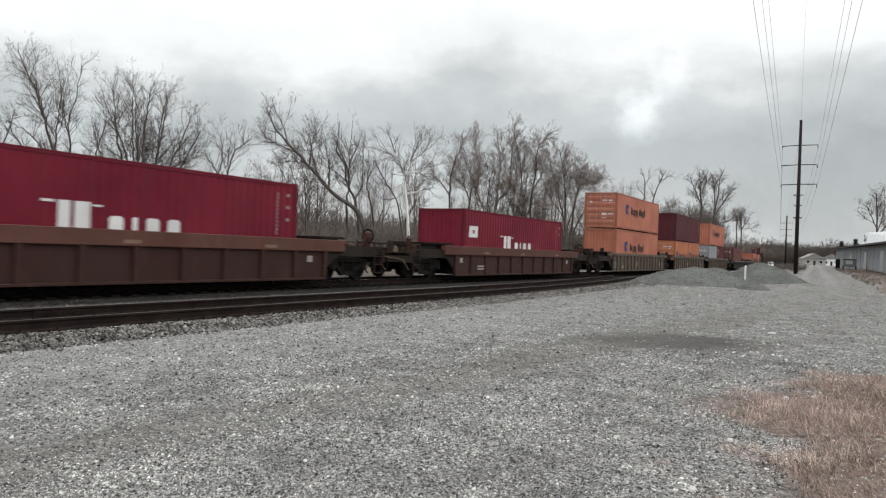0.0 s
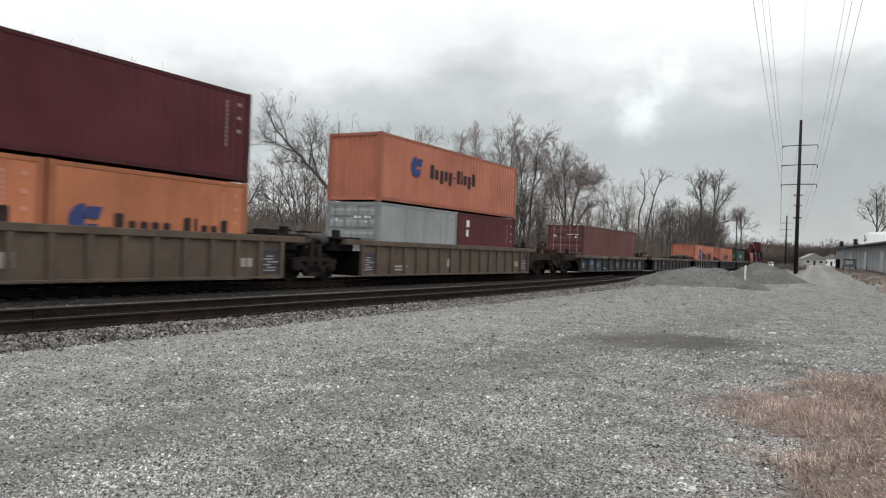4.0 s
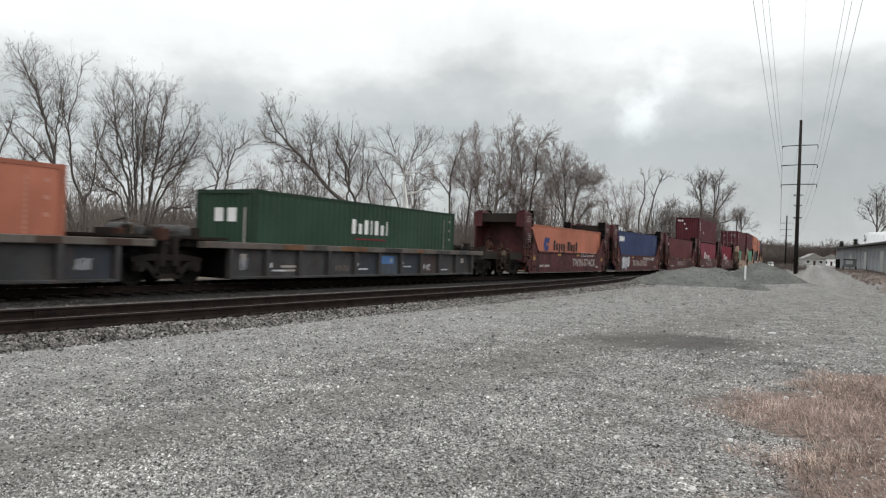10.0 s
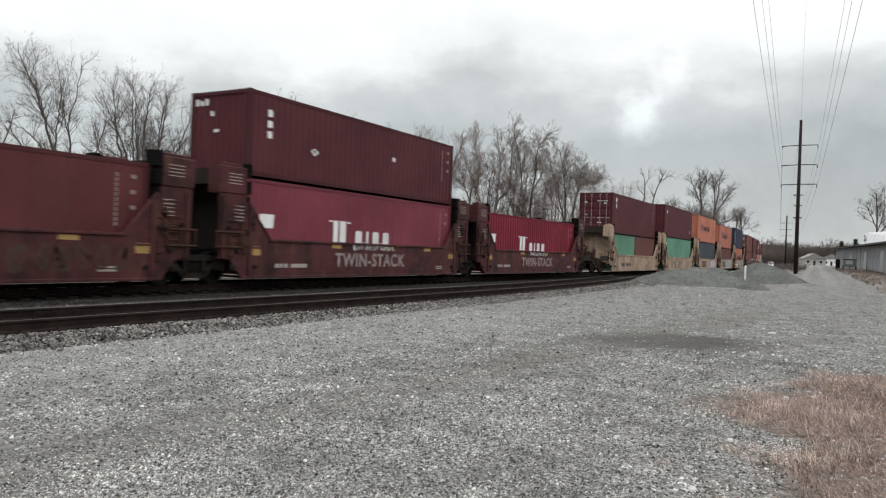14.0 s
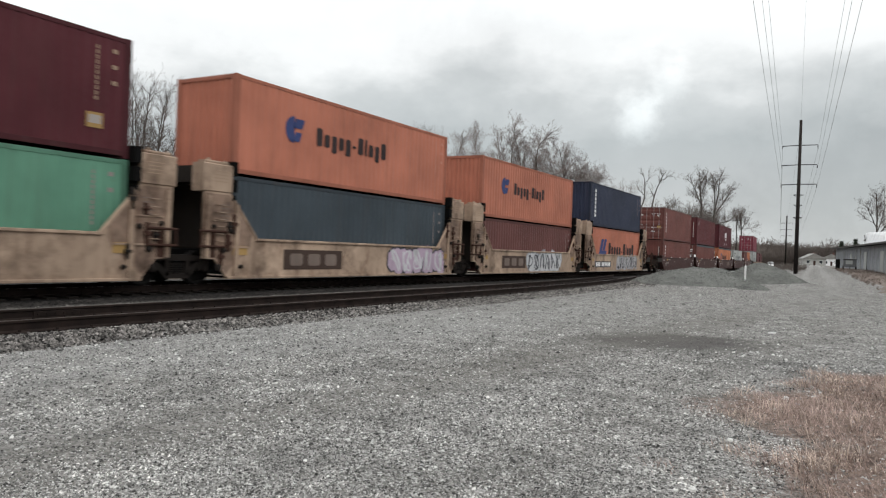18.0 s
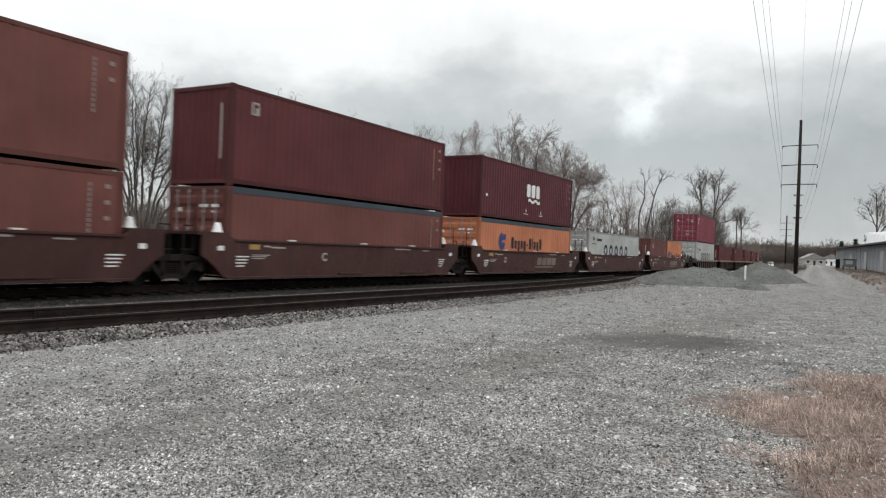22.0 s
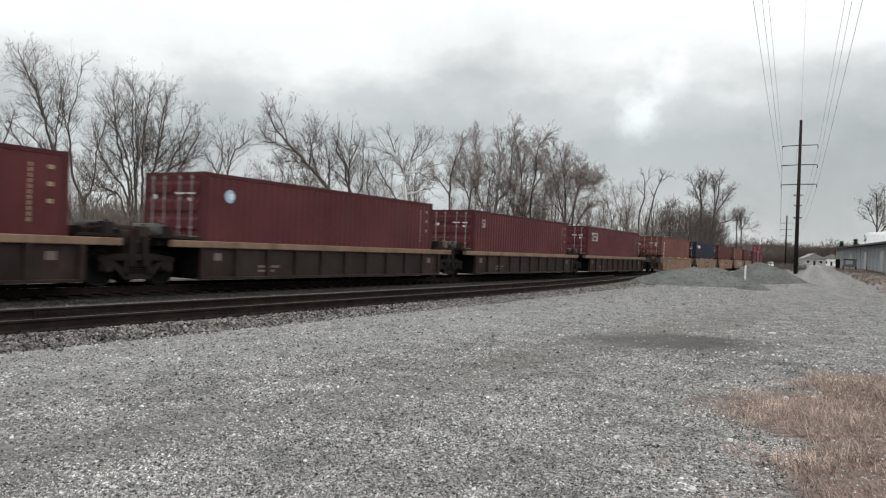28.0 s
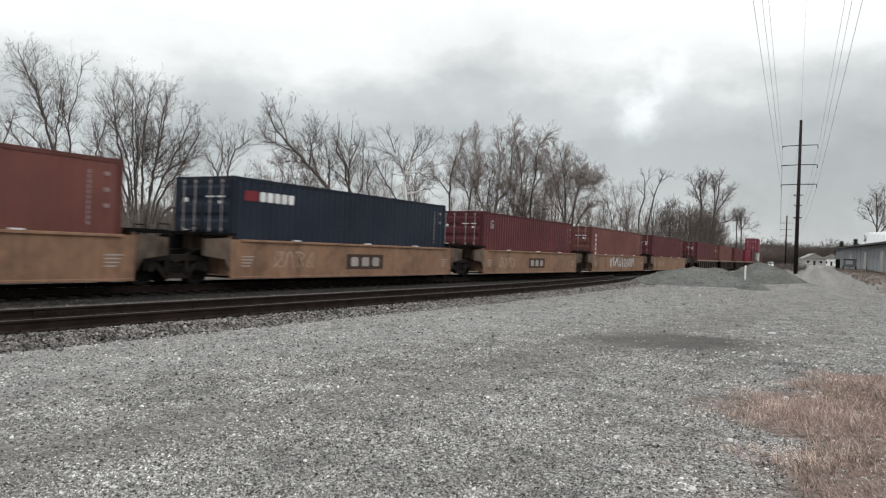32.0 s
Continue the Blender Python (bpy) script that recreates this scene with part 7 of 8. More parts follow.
    grow_tree('round-crowned bare tree with a crooked dark trunk', 40, -39.8, 54.4,
              [((0.2, 1), (-0.5, 5.1), (-1.4, 7.3), (-1.7, 9), (-2.4, 10.3), (-2.2, 12.9)),
               ((-1.4, 7.1), (-1.3, 9.7), (-1.1, 13)),
               ((-1, 6), (-0.1, 7.5), (-0.2, 10), (-0.1, 12)),
               ((-1.5, 7.4), (-2.3, 8.2), (-3.2, 8.8)),
               ((-1.2, 1.3), (-1.4, 4.8), (-1.4, 8.4), (-2.9, 11.7))], thick=0.15, reach=2.1, gap=0.48)
    grow_tree('spreading many-stemmed bare shrub tree', 44, -41.0, 47.9,
              [((-0.1, 1.1), (-1.4, 4.9), (-3.4, 7.4)),
               ((-0, 1.1), (-1, 5.4), (-2.5, 8.4)),
               ((0, 1.1), (-0.5, 5.4), (-1.5, 9)),
               ((0.1, 1.1), (-0, 5.4), (-0.6, 9.3)),
               ((0.2, 1.1), (0.4, 5.4), (0.6, 8.5)),
               ((-0.4, 1.6), (-1.9, 3.3), (-3.7, 3.6)),
               ((-0.5, 1.6), (-2.4, 4.8), (-4.2, 5.9)),
               ((0.4, 1.1), (1.2, 4.5), (2, 6.9))], thick=0.09, reach=1.9, gap=0.36)
    grow_tree('sycamore with a chalk-white trunk', 52, -36.6, 57.4,
              [((0.2, 1.2), (-0.3, 5.2), (-0.6, 7.7), (-0.7, 8.6), (-1.4, 10), (-2.4, 12.5)),
               ((-0.7, 8.5), (-0.2, 9.5), (0.3, 10.9), (0.7, 12.7)),
               ((-0.6, 8.5), (0.6, 8.8), (1.7, 9.6), (2.2, 10.8)),
               ((-0.4, 6.5), (0.8, 7), (2.1, 7.4)),
               ((-1.3, 9.8), (-2.8, 10.8), (-3.4, 11.9)),
               ((-0.1, 9.7), (1.2, 10.8), (1.8, 12.2))], thick=0.17, reach=1.9, gap=0.4, bark=BARK_PALE, pale=0.045, even=True)
    grow_tree('dark bare tree with low sweeping limbs', 53, -37.8, 59.0,
              [((0, 1.5), (-1.1, 6), (-2.3, 7.9), (-3.4, 9.9)),
               ((-0.4, 4.1), (0.6, 6), (0.6, 8.4)),
               ((-3.4, 1.3), (-3.5, 5.3), (-4.1, 7.7), (-3.4, 9.6)),
               ((-1.3, 6.2), (-2.8, 6.4), (-4.6, 8.8))], thick=0.11, reach=2.1, gap=0.42)
    grow_tree('large bare tree with pale rising limbs', 61, -39.3, 78.9,
              [((0.1, 2.8), (0.9, 7.1), (2.4, 9.3), (2.5, 13.7), (2.8, 17.1)),
               ((-0, 3.2), (-1, 7.7), (-1.9, 10), (-3.8, 14.5)),
               ((1, 7.2), (1.2, 11.3), (0.7, 15.8)),
               ((-1.4, 8.8), (-1.2, 11.9), (-2, 16.5)),
               ((2.4, 9.3), (3.9, 12.1), (4.2, 15.8))], thick=0.2, reach=1.9, gap=0.28, bark=BARK_LIGHT, twig=TWIG_WARM, tip=0.0085)
    grow_tree('bare tree with a narrow vase-shaped crown', 66, -34.2, 79.5,
              [((-0, 2.6), (0.1, 7.6), (0.5, 11.2), (0.8, 14.2), (2.4, 16)),
               ((-0.1, 3), (-0.9, 8.5), (-1.3, 12.8), (-2.1, 16.1)),
               ((0.3, 8.9), (1.3, 11.2), (1.7, 13.8)),
               ((-0.6, 7.2), (-2.7, 10.4), (-3.8, 14.3))], thick=0.18, reach=1.9, gap=0.28, twig=TWIG_WARM, tip=0.0085)
    grow_tree('broad bare tree with drooping outer twigs', 67, -30.1, 80.7,
              [((0, 2.5), (-0.3, 8), (-0.6, 10.9), (-1.2, 13.7)),
               ((0.1, 2.8), (1, 8.4), (2, 9.9), (3.4, 10.2)),
               ((-0.2, 4.7), (-1.4, 9.6), (-2.5, 13.6)),
               ((0.1, 4.1), (1.2, 9), (1.5, 12.3)),
               ((0.1, 3.4), (1.7, 6.4), (3.1, 7.8)),
               ((-0.2, 6), (-2.3, 8.6), (-3.3, 11.1))], thick=0.16, reach=2.4, gap=0.3, twig=TWIG_WARM, tip=0.0085)
    grow_tree('bare tree with an open crown', 68, -42.9, 79.2,
              [((0.2, 2.7), (0.9, 8.5), (1.8, 11.4), (0.9, 16.5)),
               ((0.8, 7.9), (-0.5, 11.3), (-1.2, 14.4)),
               ((-1.7, 2.7), (-1.7, 8.5), (-1.4, 11.8), (-0.1, 15.5)),
               ((-1.7, 8.2), (-3.1, 10.2), (-4.1, 10.8))], thick=0.15, reach=2.3, gap=0.32, twig=TWIG_WARM, tip=0.0085)
    grow_tree('thin bare tree with few twisted limbs', 70, -33.6, 124.9,
              [((-0, 2.9), (-0.1, 8.7), (0.6, 11.6), (0.6, 14.6), (0.1, 16.1)),
               ((0.6, 14), (1.4, 15.2), (1.1, 16.4)),
               ((0.6, 12), (-0.6, 13.4))], thick=0.2, reach=1.6, gap=0.7, tip=0.013)
    grow_tree('thin crooked bare tree with a bent top', 73, -33.0, 125.2,
              [((-0.5, 2.9), (1.1, 9.5), (1.7, 12.8), (2.6, 15.3), (2.2, 16.1)),
               ((2.5, 14.7), (4, 15.5), (5, 15.2)),
               ((1.6, 12.1), (0.6, 13.5))], thick=0.2, reach=1.5, gap=0.7, tip=0.013)
    grow_tree('forked bare tree with upright twigs', 74, -33.6, 116.8,
              [((-0.1, 2.8), (-0, 7.7), (-0.6, 12.5)),
               ((-0.1, 5.9), (-1.6, 9.8), (-2.2, 11.9)),
               ((-0, 7.3), (0.8, 10.5), (0.5, 12.7)),
               ((-4.2, 2.6), (-2.4, 7.2), (-3.6, 10.8))], thick=0.12, reach=2.6, gap=0.5, twig=TWIG_WARM, tip=0.0085)
    grow_tree('tall bare woodland oak with an upright crown', 77, -31.0, 166.7,
              [((0.1, 2), (-0.4, 11.2), (-0.9, 17.3), (-1.1, 20.6)),
               ((-0.6, 13), (-2.3, 17.2), (-3.3, 19.4)),
               ((-0.7, 15.5), (0.3, 18.3), (0.5, 20.1))], thick=0.34, reach=2.5, gap=0.46, tip=0.013)
    grow_tree('tall bare woodland oak with a forked trunk', 78, -29.5, 167.6,
              [((-0.1, 2.1), (0.3, 10.1), (1, 15.6), (1.2, 19.7)),
               ((0.2, 10.7), (2.8, 14.8), (4.2, 17)),
               ((0.3, 12.5), (-0, 17.4), (-0.3, 19.6)),
               ((0.5, 9.1), (3.7, 10.2), (5.1, 11.7))], thick=0.32, reach=2.5, gap=0.46, tip=0.013)
    grow_tree('small round-headed bare tree', 79, -25.9, 186.9,
              [((0, 2.4), (-0.2, 9.8), (-0.6, 12.5)),
               ((-0.2, 8.5), (-1.6, 11.4)),
               ((-0.2, 8.5), (1, 11.9))], thick=0.2, reach=3.0, gap=0.45, tip=0.013)
    edge = grow_tree('bare tree rising behind the warehouse', 84, 2.0, 220.3,
              [((0, 5.3), (-0.6, 13.3), (-1.5, 19.8)),
               ((-0.1, 8.9), (1.6, 14.8), (1.8, 21.4)),
               ((-0.3, 10.4), (-2.8, 14.6), (-3.9, 16.1)),
               ((0.1, 8.2), (3.8, 14.2), (5, 20))], thick=0.3, reach=3.3, gap=0.55, tip=0.013)

    # lighter trees of the wood behind, built coarser and then repeated
    pole_tree = grow_tree("slender bare woodland tree", 81, behind(133, 19), 133,
                          [((0, 0.5), (0.1, 4), (0, 8), (0.3, 11)), ((0.1, 4.2), (0.8, 7), (1.1, 9.6)), ((0, 5.0), (-0.8, 7.5), (-1.0, 9.8))], 0.11, 2.0, 0.7, BARK, TWIG_WARM, 0.013, fine=1.0)
    twin = grow_tree("low forked bare tree of the wood", 82, behind(70, 33), 70,
                     [((0, 0.5), (-0.4, 3), (-1.4, 6.0), (-1.6, 8.6)), ((0.1, 0.5), (0.5, 3.2), (1.3, 6.0), (1.9, 8.2)), ((0, 2.6), (0.2, 5.5), (0.1, 9.0))], 0.1, 2.0, 0.7, BARK, TWIG_WARM, 0.011, fine=1.0)
    dense = grow_tree("bare woodland tree with a thick brown crown", 83, behind(150, 16), 150,
                      [((0, 0.5), (0.1, 4), (-0.2, 8), (0.1, 11)), ((0.1, 3.0), (1.1, 6), (1.7, 9.0)), ((0, 3.5), (-1.2, 6.5), (-1.8, 9.2)), ((0.05, 5), (0.6, 8), (0.9, 10.6))], 0.13, 2.2, 0.62, BARK, TWIG, 0.017)
    rng = random.Random(17)
    # (kinds, from y, to y, least and most metres behind the line, least and most height, how many)
    for kinds, y0, y1, d0, d1, h0, h1, n in (((pole_tree, dense), 112, 140, 14, 30, 8.5, 11.5, 14), ((dense,), 136, 160, 10, 20, 10.5, 13.5, 12), ((dense,), 158, 190, 6.5, 15, 11.0, 15.0, 20), ((dense, pole_tree), 190, 236, 8, 20, 10.5, 14.0, 10),
                                             ((twin,), 12, 60, 28, 42, 5.2, 8.0, 20), ((twin, pole_tree), 52, 84, 26, 40, 7.5, 11.0, 15), ((dense, pole_tree), 74, 112, 19, 32, 8.5, 13.0, 22)):
        for i in range(n):
            y = y0 + (y1 - y0) * (i + rng.random()) / n
            set_tree(copy_thing(kinds[i % len(kinds)], Matrix()), y, rng.uniform(d0, d1), rng.uniform(0, 360), rng.uniform(h0, h1))
    for ob, x, y, h, turn in ((edge, 7.5, 205, 16.0, 100),):
        o = copy_thing(ob, Matrix())
        k = h / o["tall"]
        o.matrix_basis = pose(x, y, 0.75, 0, 0, turn) @ Matrix.Diagonal((k, k, k, 1))
    for o in bpy.data.objects:
        if o.name.startswith("bare_tree") and o.location.x > -5 and o.location.y > 150:
            o["group"] = "trees by the building"


plant()


def brush(name, label, spots, seed, rx, rz, zc, count, tip, scale=(0.8, 1.2), mat=BRUSH):
    """Leafless low growth as one mesh: a few bowed stems in a cloud of short twigs."""
    rng, g = random.Random(seed), np.random.default_rng(seed)
    shapes = []
    for k in range(8):
        v = g.normal(0, 1, (count, 3))
        v *= (g.uniform(0, 1, (count, 1)) ** 0.4) / np.linalg.norm(v, axis=1)[:, None]
        p = v * np.array((rx, rx, rz)) * g.uniform(0.8, 1.2, 3) + np.array((0, 0, zc))
        d = v * np.array((0.7, 0.7, 0.2)) + g.normal(0, 0.4, (count, 3)) + np.array((0, 0, 0.75))
        d *= g.uniform(0.12, 0.34, (count, 1)) * rz / np.linalg.norm(d, axis=1)[:, None]
        rows = [(p - d * 0.5, p + d * 0.5, np.full(count, tip), np.full(count, tip * 0.45))]
        top = p[g.integers(0, count, 7)]
        low = np.concatenate([g.normal(0, 0.12 * rx, (7, 2)), np.full((7, 1), -0.1)], 1)
        for i in range(3):
            a, b = low + (top - low) * (i / 3), low + (top - low) * ((i + 1) / 3)
            bow = np.array((0, 0, 0.08 * rz))
            rows.append((a + bow * (i > 0), b + bow * (i < 2), np.full(7, tip * (2.6 - 0.6 * i)), np.full(7, tip * (2.0 - 0.6 * i))))
        shapes.append(tube_rows(*[np.concatenate([q[i] for q in rows]) for i in range(4)], 3))
    out = []
    for x, y, k in spots:
        v, f = shapes[rng.randrange(8)]
        a, sc = rng.uniform(0, 6.28), rng.uniform(*scale) * k
        c, si = math.cos(a), math.sin(a)
        out.append((np.stack([(v[:, 0] * c - v[:, 1] * si) * sc + x, (v[:, 0] * si + v[:, 1] * c) * sc + y, v[:, 2] * sc + float(ground_z(np.array(x), np.array(y)))], 1), f))
    tagged(new(name, quads_mesh(name, out, mat)), label, "bushes", kind="stuff")


def thickets():
    rng = random.Random(23)
    spots = []
    for i in range(280):
        y = 8 + 150 * rng.random() ** 1.3
        d = rng.uniform(20, 34)
        spots.append((behind(y, d), y, 1.5 + y / 200))
    brush("thicket", "grey-brown leafless thicket behind the tracks", spots, 5, 2.0, 1.25, 1.0, 480, 0.0115)
    young = []
    for i in range(110):
        y = rng.uniform(104, 240)
        young.append((behind(y, rng.uniform(10, 30)), y, rng.uniform(0.9, 2.0)))
    for i in range(70):
        y = rng.uniform(235, 330)
        young.append((rng.uniform(-90, -27) - 0.05 * (y - 235), y, rng.uniform(1.4, 2.6)))
    brush("young_wood", "slim leafless young trees behind the bend", young, 8, 1.6, 1.9, 2.1, 240, 0.018, (0.9, 1.3))
    far = []
    for i in range(430):
        y = rng.uniform(440, 520)
        far.append((rng.uniform(-85, 22) - 0.12 * (y - 440), y, rng.uniform(2.8, 4.6)))
    for i in range(150):
        y = rng.uniform(345, 400)
        far.append((rng.uniform(-95, -36) - 0.12 * (y - 345), y, rng.uniform(2.2, 3.4)))
    brush("far_woods", "distant brown leafless woods", far, 16, 2.0, 1.25, 1.3, 300, 0.026, (0.85, 1.25), FAR_BRUSH)
    side = []
    for i in range(95):
        y = rng.uniform(122, 270)
        x, _, _ = track_place(y, rng.uniform(5.0, 9.5 + 0.02 * (y - 120)))
        side.append((x, y, rng.uniform(0.25, 0.6)))
    brush("trackside_brush", "brown leafless brush between the line and the road", side, 27, 1.7, 1.2, 1.15, 300, 0.014, (0.8, 1.2), FAR_BRUSH)
    far = []
    for i in range(210):
        y = rng.uniform(10, 330)
        far.append((behind(y, rng.uniform(40, 90)), y, rng.uniform(0.8, 1.2) + y / 260))
    for i in range(110):
        y = rng.uniform(22, 112)
        far.append((behind(y, rng.uniform(34, 58)), y, rng.uniform(1.3, 1.9)))
    for i in range(150):
        y = rng.uniform(44, 122)
        far.append((behind(y, rng.uniform(26, 52)), y, rng.uniform(1.1, 1.8)))
    brush("background_wood", "distant leafless woods", far, 6, 2.3, 1.5, 1.6, 230, 0.017, (0.9, 1.4))


thickets()

# ---- poles and wires ----
LINE_WAY = Vector((-0.0780, 0.99695, 0))
LINE_SIDE = Vector((0.99695, 0.0780, 0))


TALL_POLES = []


def power_pole(x, y, z, h, arms, half, label, group="power poles", top=0.14, foot=0.21):
    root = thing("power_pole", label, "power pole", group, at=(x, y, z), turn=4.2)
    TALL_POLES.append(root)
    part("shaft", Shape().tube((0, 0, -0.5), (0, 0, h), foot, top, n=12).mesh("shaft", POLE_WOOD, True), root)
    for a in arms:
        s = Shape().tube((-half, 0.16, a - 0.08), (0, 0.16, a), 0.055, n=6).tube((0, 0.16, a), (half, 0.16, a), 0.055, n=6)
        part("crossarm", s.mesh("crossarm", POLE_WOOD), root)
        for sx in (-1, 1):
            s = Shape()
            for k in range(4):
                s.tube((sx * half, 0.16, a - 0.12 - 0.09 * k), (sx * half, 0.16, a - 0.17 - 0.09 * k), 0.07, 0.05, n=8)
            s.tube((sx * half, 0.16, a), (sx * half, 0.16, a - 0.45), 0.02, n=5)
            part("insulator", s.mesh("insulator", GEAR_LIGHT), root)


def wire_run(p, q, sag, name="overhead_wire", r=0.017):
    pts = []
    for i in range(25):
        t = i / 24
        v = Vector(p).lerp(Vector(q), t)
        v.z -= sag * 4 * t * (1 - t)
        pts.append(v)
    s = Shape()
    d = (Vector(q) - Vector(p)).normalized()
    a = d.orthogonal().normalized()
    b = d.cross(a)
    for i, v in enumerate(pts):
        s.v.extend([tuple(v + a * r), tuple(v + b * r), tuple(v - a * r), tuple(v - b * r)])
        if i:
            s.f.extend([((i - 1) * 4 + j, (i - 1) * 4 + (j + 1) % 4, i * 4 + (j + 1) % 4, i * 4 + j) for j in range(4)])
    tagged(new(name, s.mesh(name, WIRE)), "thin dark overhead power wire between poles", "power line", "overhead wires")


def poles():
    d1 = 105.0
    base = LINE_WAY * d1 + Vector((0.25, 0, 0))
    z1 = float(ground_z(np.array(base.x), np.array(base.y)))
    arms = (11.5, 14.0, 16.5)
    half = 2.05
    power_pole(base.x, base.y, z1, 19.7, arms, half, "tall dark timber power pole with three crossarms", top=0.17, foot=0.27)
    for a, w in ((10.1, 0.6), (8.8, 0.5), (7.2, 0.5)):
        arm = Shape().tube((-w, -0.14, a), (w, -0.14, a), 0.05, n=6).tube((-w * 0.9, -0.14, a), (0, -0.1, a - 0.4), 0.025, n=5).tube((w * 0.9, -0.14, a), (0, -0.1, a - 0.4), 0.025, n=5)
        part("bracket", arm.mesh("bracket", POLE_WOOD), TALL_POLES[0])
    back = LINE_WAY * -45
    power_pole(back.x, back.y, 0.0, 22.8, tuple(a + 3.4 for a in arms), half, "tall dark timber power pole behind the lot")
    far = Vector((-28.2, 321.8, 0))
    zf = float(ground_z(np.array(far.x), np.array(far.y)))
    power_pole(far.x, far.y, zf, 19.4, arms, half, "distant dark timber power pole with three crossarms", top=0.24, foot=0.34)
    for sx in (-1, 1):
        for a in arms:
            p = base + LINE_SIDE * sx * half + Vector((0, 0.16, z1 + a - 0.45))
            q = back + LINE_SIDE * sx * half + Vector((0, 0.16, a + 3.4 - 0.45))
            f = far + LINE_SIDE * sx * half + Vector((0, 0.16, zf + a - 0.45))
            wire_run(q, p, 0.3, r=0.012)
            wire_run(p, f, 3.2, r=0.015)
    wire_run(back + Vector((0, 0, 22.7)), base + Vector((0, 0, z1 + 19.65)), 0.4, r=0.009)
    wire_run(base + Vector((0, 0, z1 + 19.65)), far + Vector((0, 0, zf + 19.15)), 2.6, r=0.012)
    power_pole(behind(186, 4.2), 186, -0.2, 12.5, (11.2, 12.0), 1.0, "small timber line pole behind the train", "line poles", 0.1, 0.15)


poles()

# ---- buildings along the road ----
METAL = paint("grey_sheet_metal", (0.30, 0.315, 0.33), amount=0.5, rust=0.35, fade=0.2)
ROOF_DARK = rough_mat("dark_roofing", (0.05, 0.047, 0.045), (0.09, 0.085, 0.08), 0.7, 0.9, 0.3, 0.01)
WHITE_WALL = paint("white_sheet_metal", (0.93, 0.935, 0.94), amount=0.05, rust=0.05, dirt=(0.5, 0.5, 0.5))
SIDING = paint("pale_siding", (0.42, 0.42, 0.40), amount=0.3, rust=0.0)
GLASS = paint("dark_window", (0.03, 0.035, 0.04), rough=0.25, rust=0.0, amount=0.1)


def warehouse():
    root = thing("warehouse", "long grey sheet-metal warehouse with dark roof and white clerestory", "building", at=(2.0, 92.0, 0.4), turn=5.3)
    L, D, H = 84.0, 26.0, 3.45
    n = 21
    for i in range(n):
        y0, y1 = -10 + i * (L + 10) / n, -10 + (i + 1) * (L + 10) / n
        z0 = 0.011 * min(20, max(0, (y0 + y1) / 2)) - 0.3
        o = part("wall_panel", wavy(y1 - y0 - 0.02, 0, H + 0.011 * (y0 + y1) / 2 - z0, 0.05, False, 0.3).mesh("wall_panel", METAL), root)
        o.matrix_basis = pose(0, (y0 + y1) / 2, z0, 0, 0, 180)
    s = Shape()
    for x0, x1, za, zb in ((-0.9, D / 2, 0.0, 1.6), (D / 2, D + 0.9, 1.6, 0.0)):
        s.add([(x0, -11, H - 0.1 + za), (x1, -11, H - 0.1 + zb), (x1, L + 1.2, H + 0.85 + zb), (x0, L + 1.2, H + 0.85 + za), (x0, -11, H + 0.12 + za), (x1, -11, H + 0.12 + zb), (x1, L + 1.2, H + 1.07 + zb), (x0, L + 1.2, H + 1.07 + za)],
              [(0, 1, 2, 3), (4, 7, 6, 5), (0, 3, 7, 4), (1, 5, 6, 2), (0, 4, 5, 1), (3, 2, 6, 7)])
    part("roof", s.mesh("roof", ROOF_DARK), root)
    part("end_wall", Shape().box(0, D, L - 0.2, L, -0.2, H + 0.9).mesh("end_wall", METAL), root)
    part("end_wall", Shape().box(0, D, -10, -9.8, -0.4, H + 0.1).mesh("end_wall", METAL), root)
    top = Shape()
    top.v = [(0.3, -10.5, 3.6), (0.3, 32, 4.0), (0.75, 32, 5.9), (0.75, -10.5, 4.55), (9.0, 32, 6.0), (9.0, -10.5, 4.7), (9.0, 32, H + 1.2), (9.0, -10.5, H + 1.0)]
    top.f = [(0, 1, 2, 3), (3, 2, 4, 5), (5, 4, 6, 7), (1, 6, 4, 2), (0, 3, 5, 7), (0, 7, 6, 1)]
    cl = part("clerestory", top.mesh("clerestory", WHITE_WALL), root, "bright white raised roof")
    part("window", Shape().box(0.28, 0.34, 29.2, 30.6, 4.6, 5.4).mesh("window", GLASS), cl)
    part("window_pane", Shape().box(0.26, 0.279, 29.5, 30.3, 4.75, 5.25).mesh("window_pane", WHITE_WALL), cl)
    for y, w, h in ((4.0, 3.2, 2.8), (22.0, 3.4, 2.9), (45.0, 3.4, 2.9)):
        part("loading_door", Shape().box(-0.08, 0.02, y, y + w, 0.0, h).mesh("loading_door", WHITE_BOX), root, "pale loading door")
    for y in (1.0, 30.0, 37.0, 60.0):
        part("downpipe", Shape().tube((-0.12, y, 0), (-0.12, y, H), 0.06, n=6).mesh("downpipe", WHITE_BOX), root)


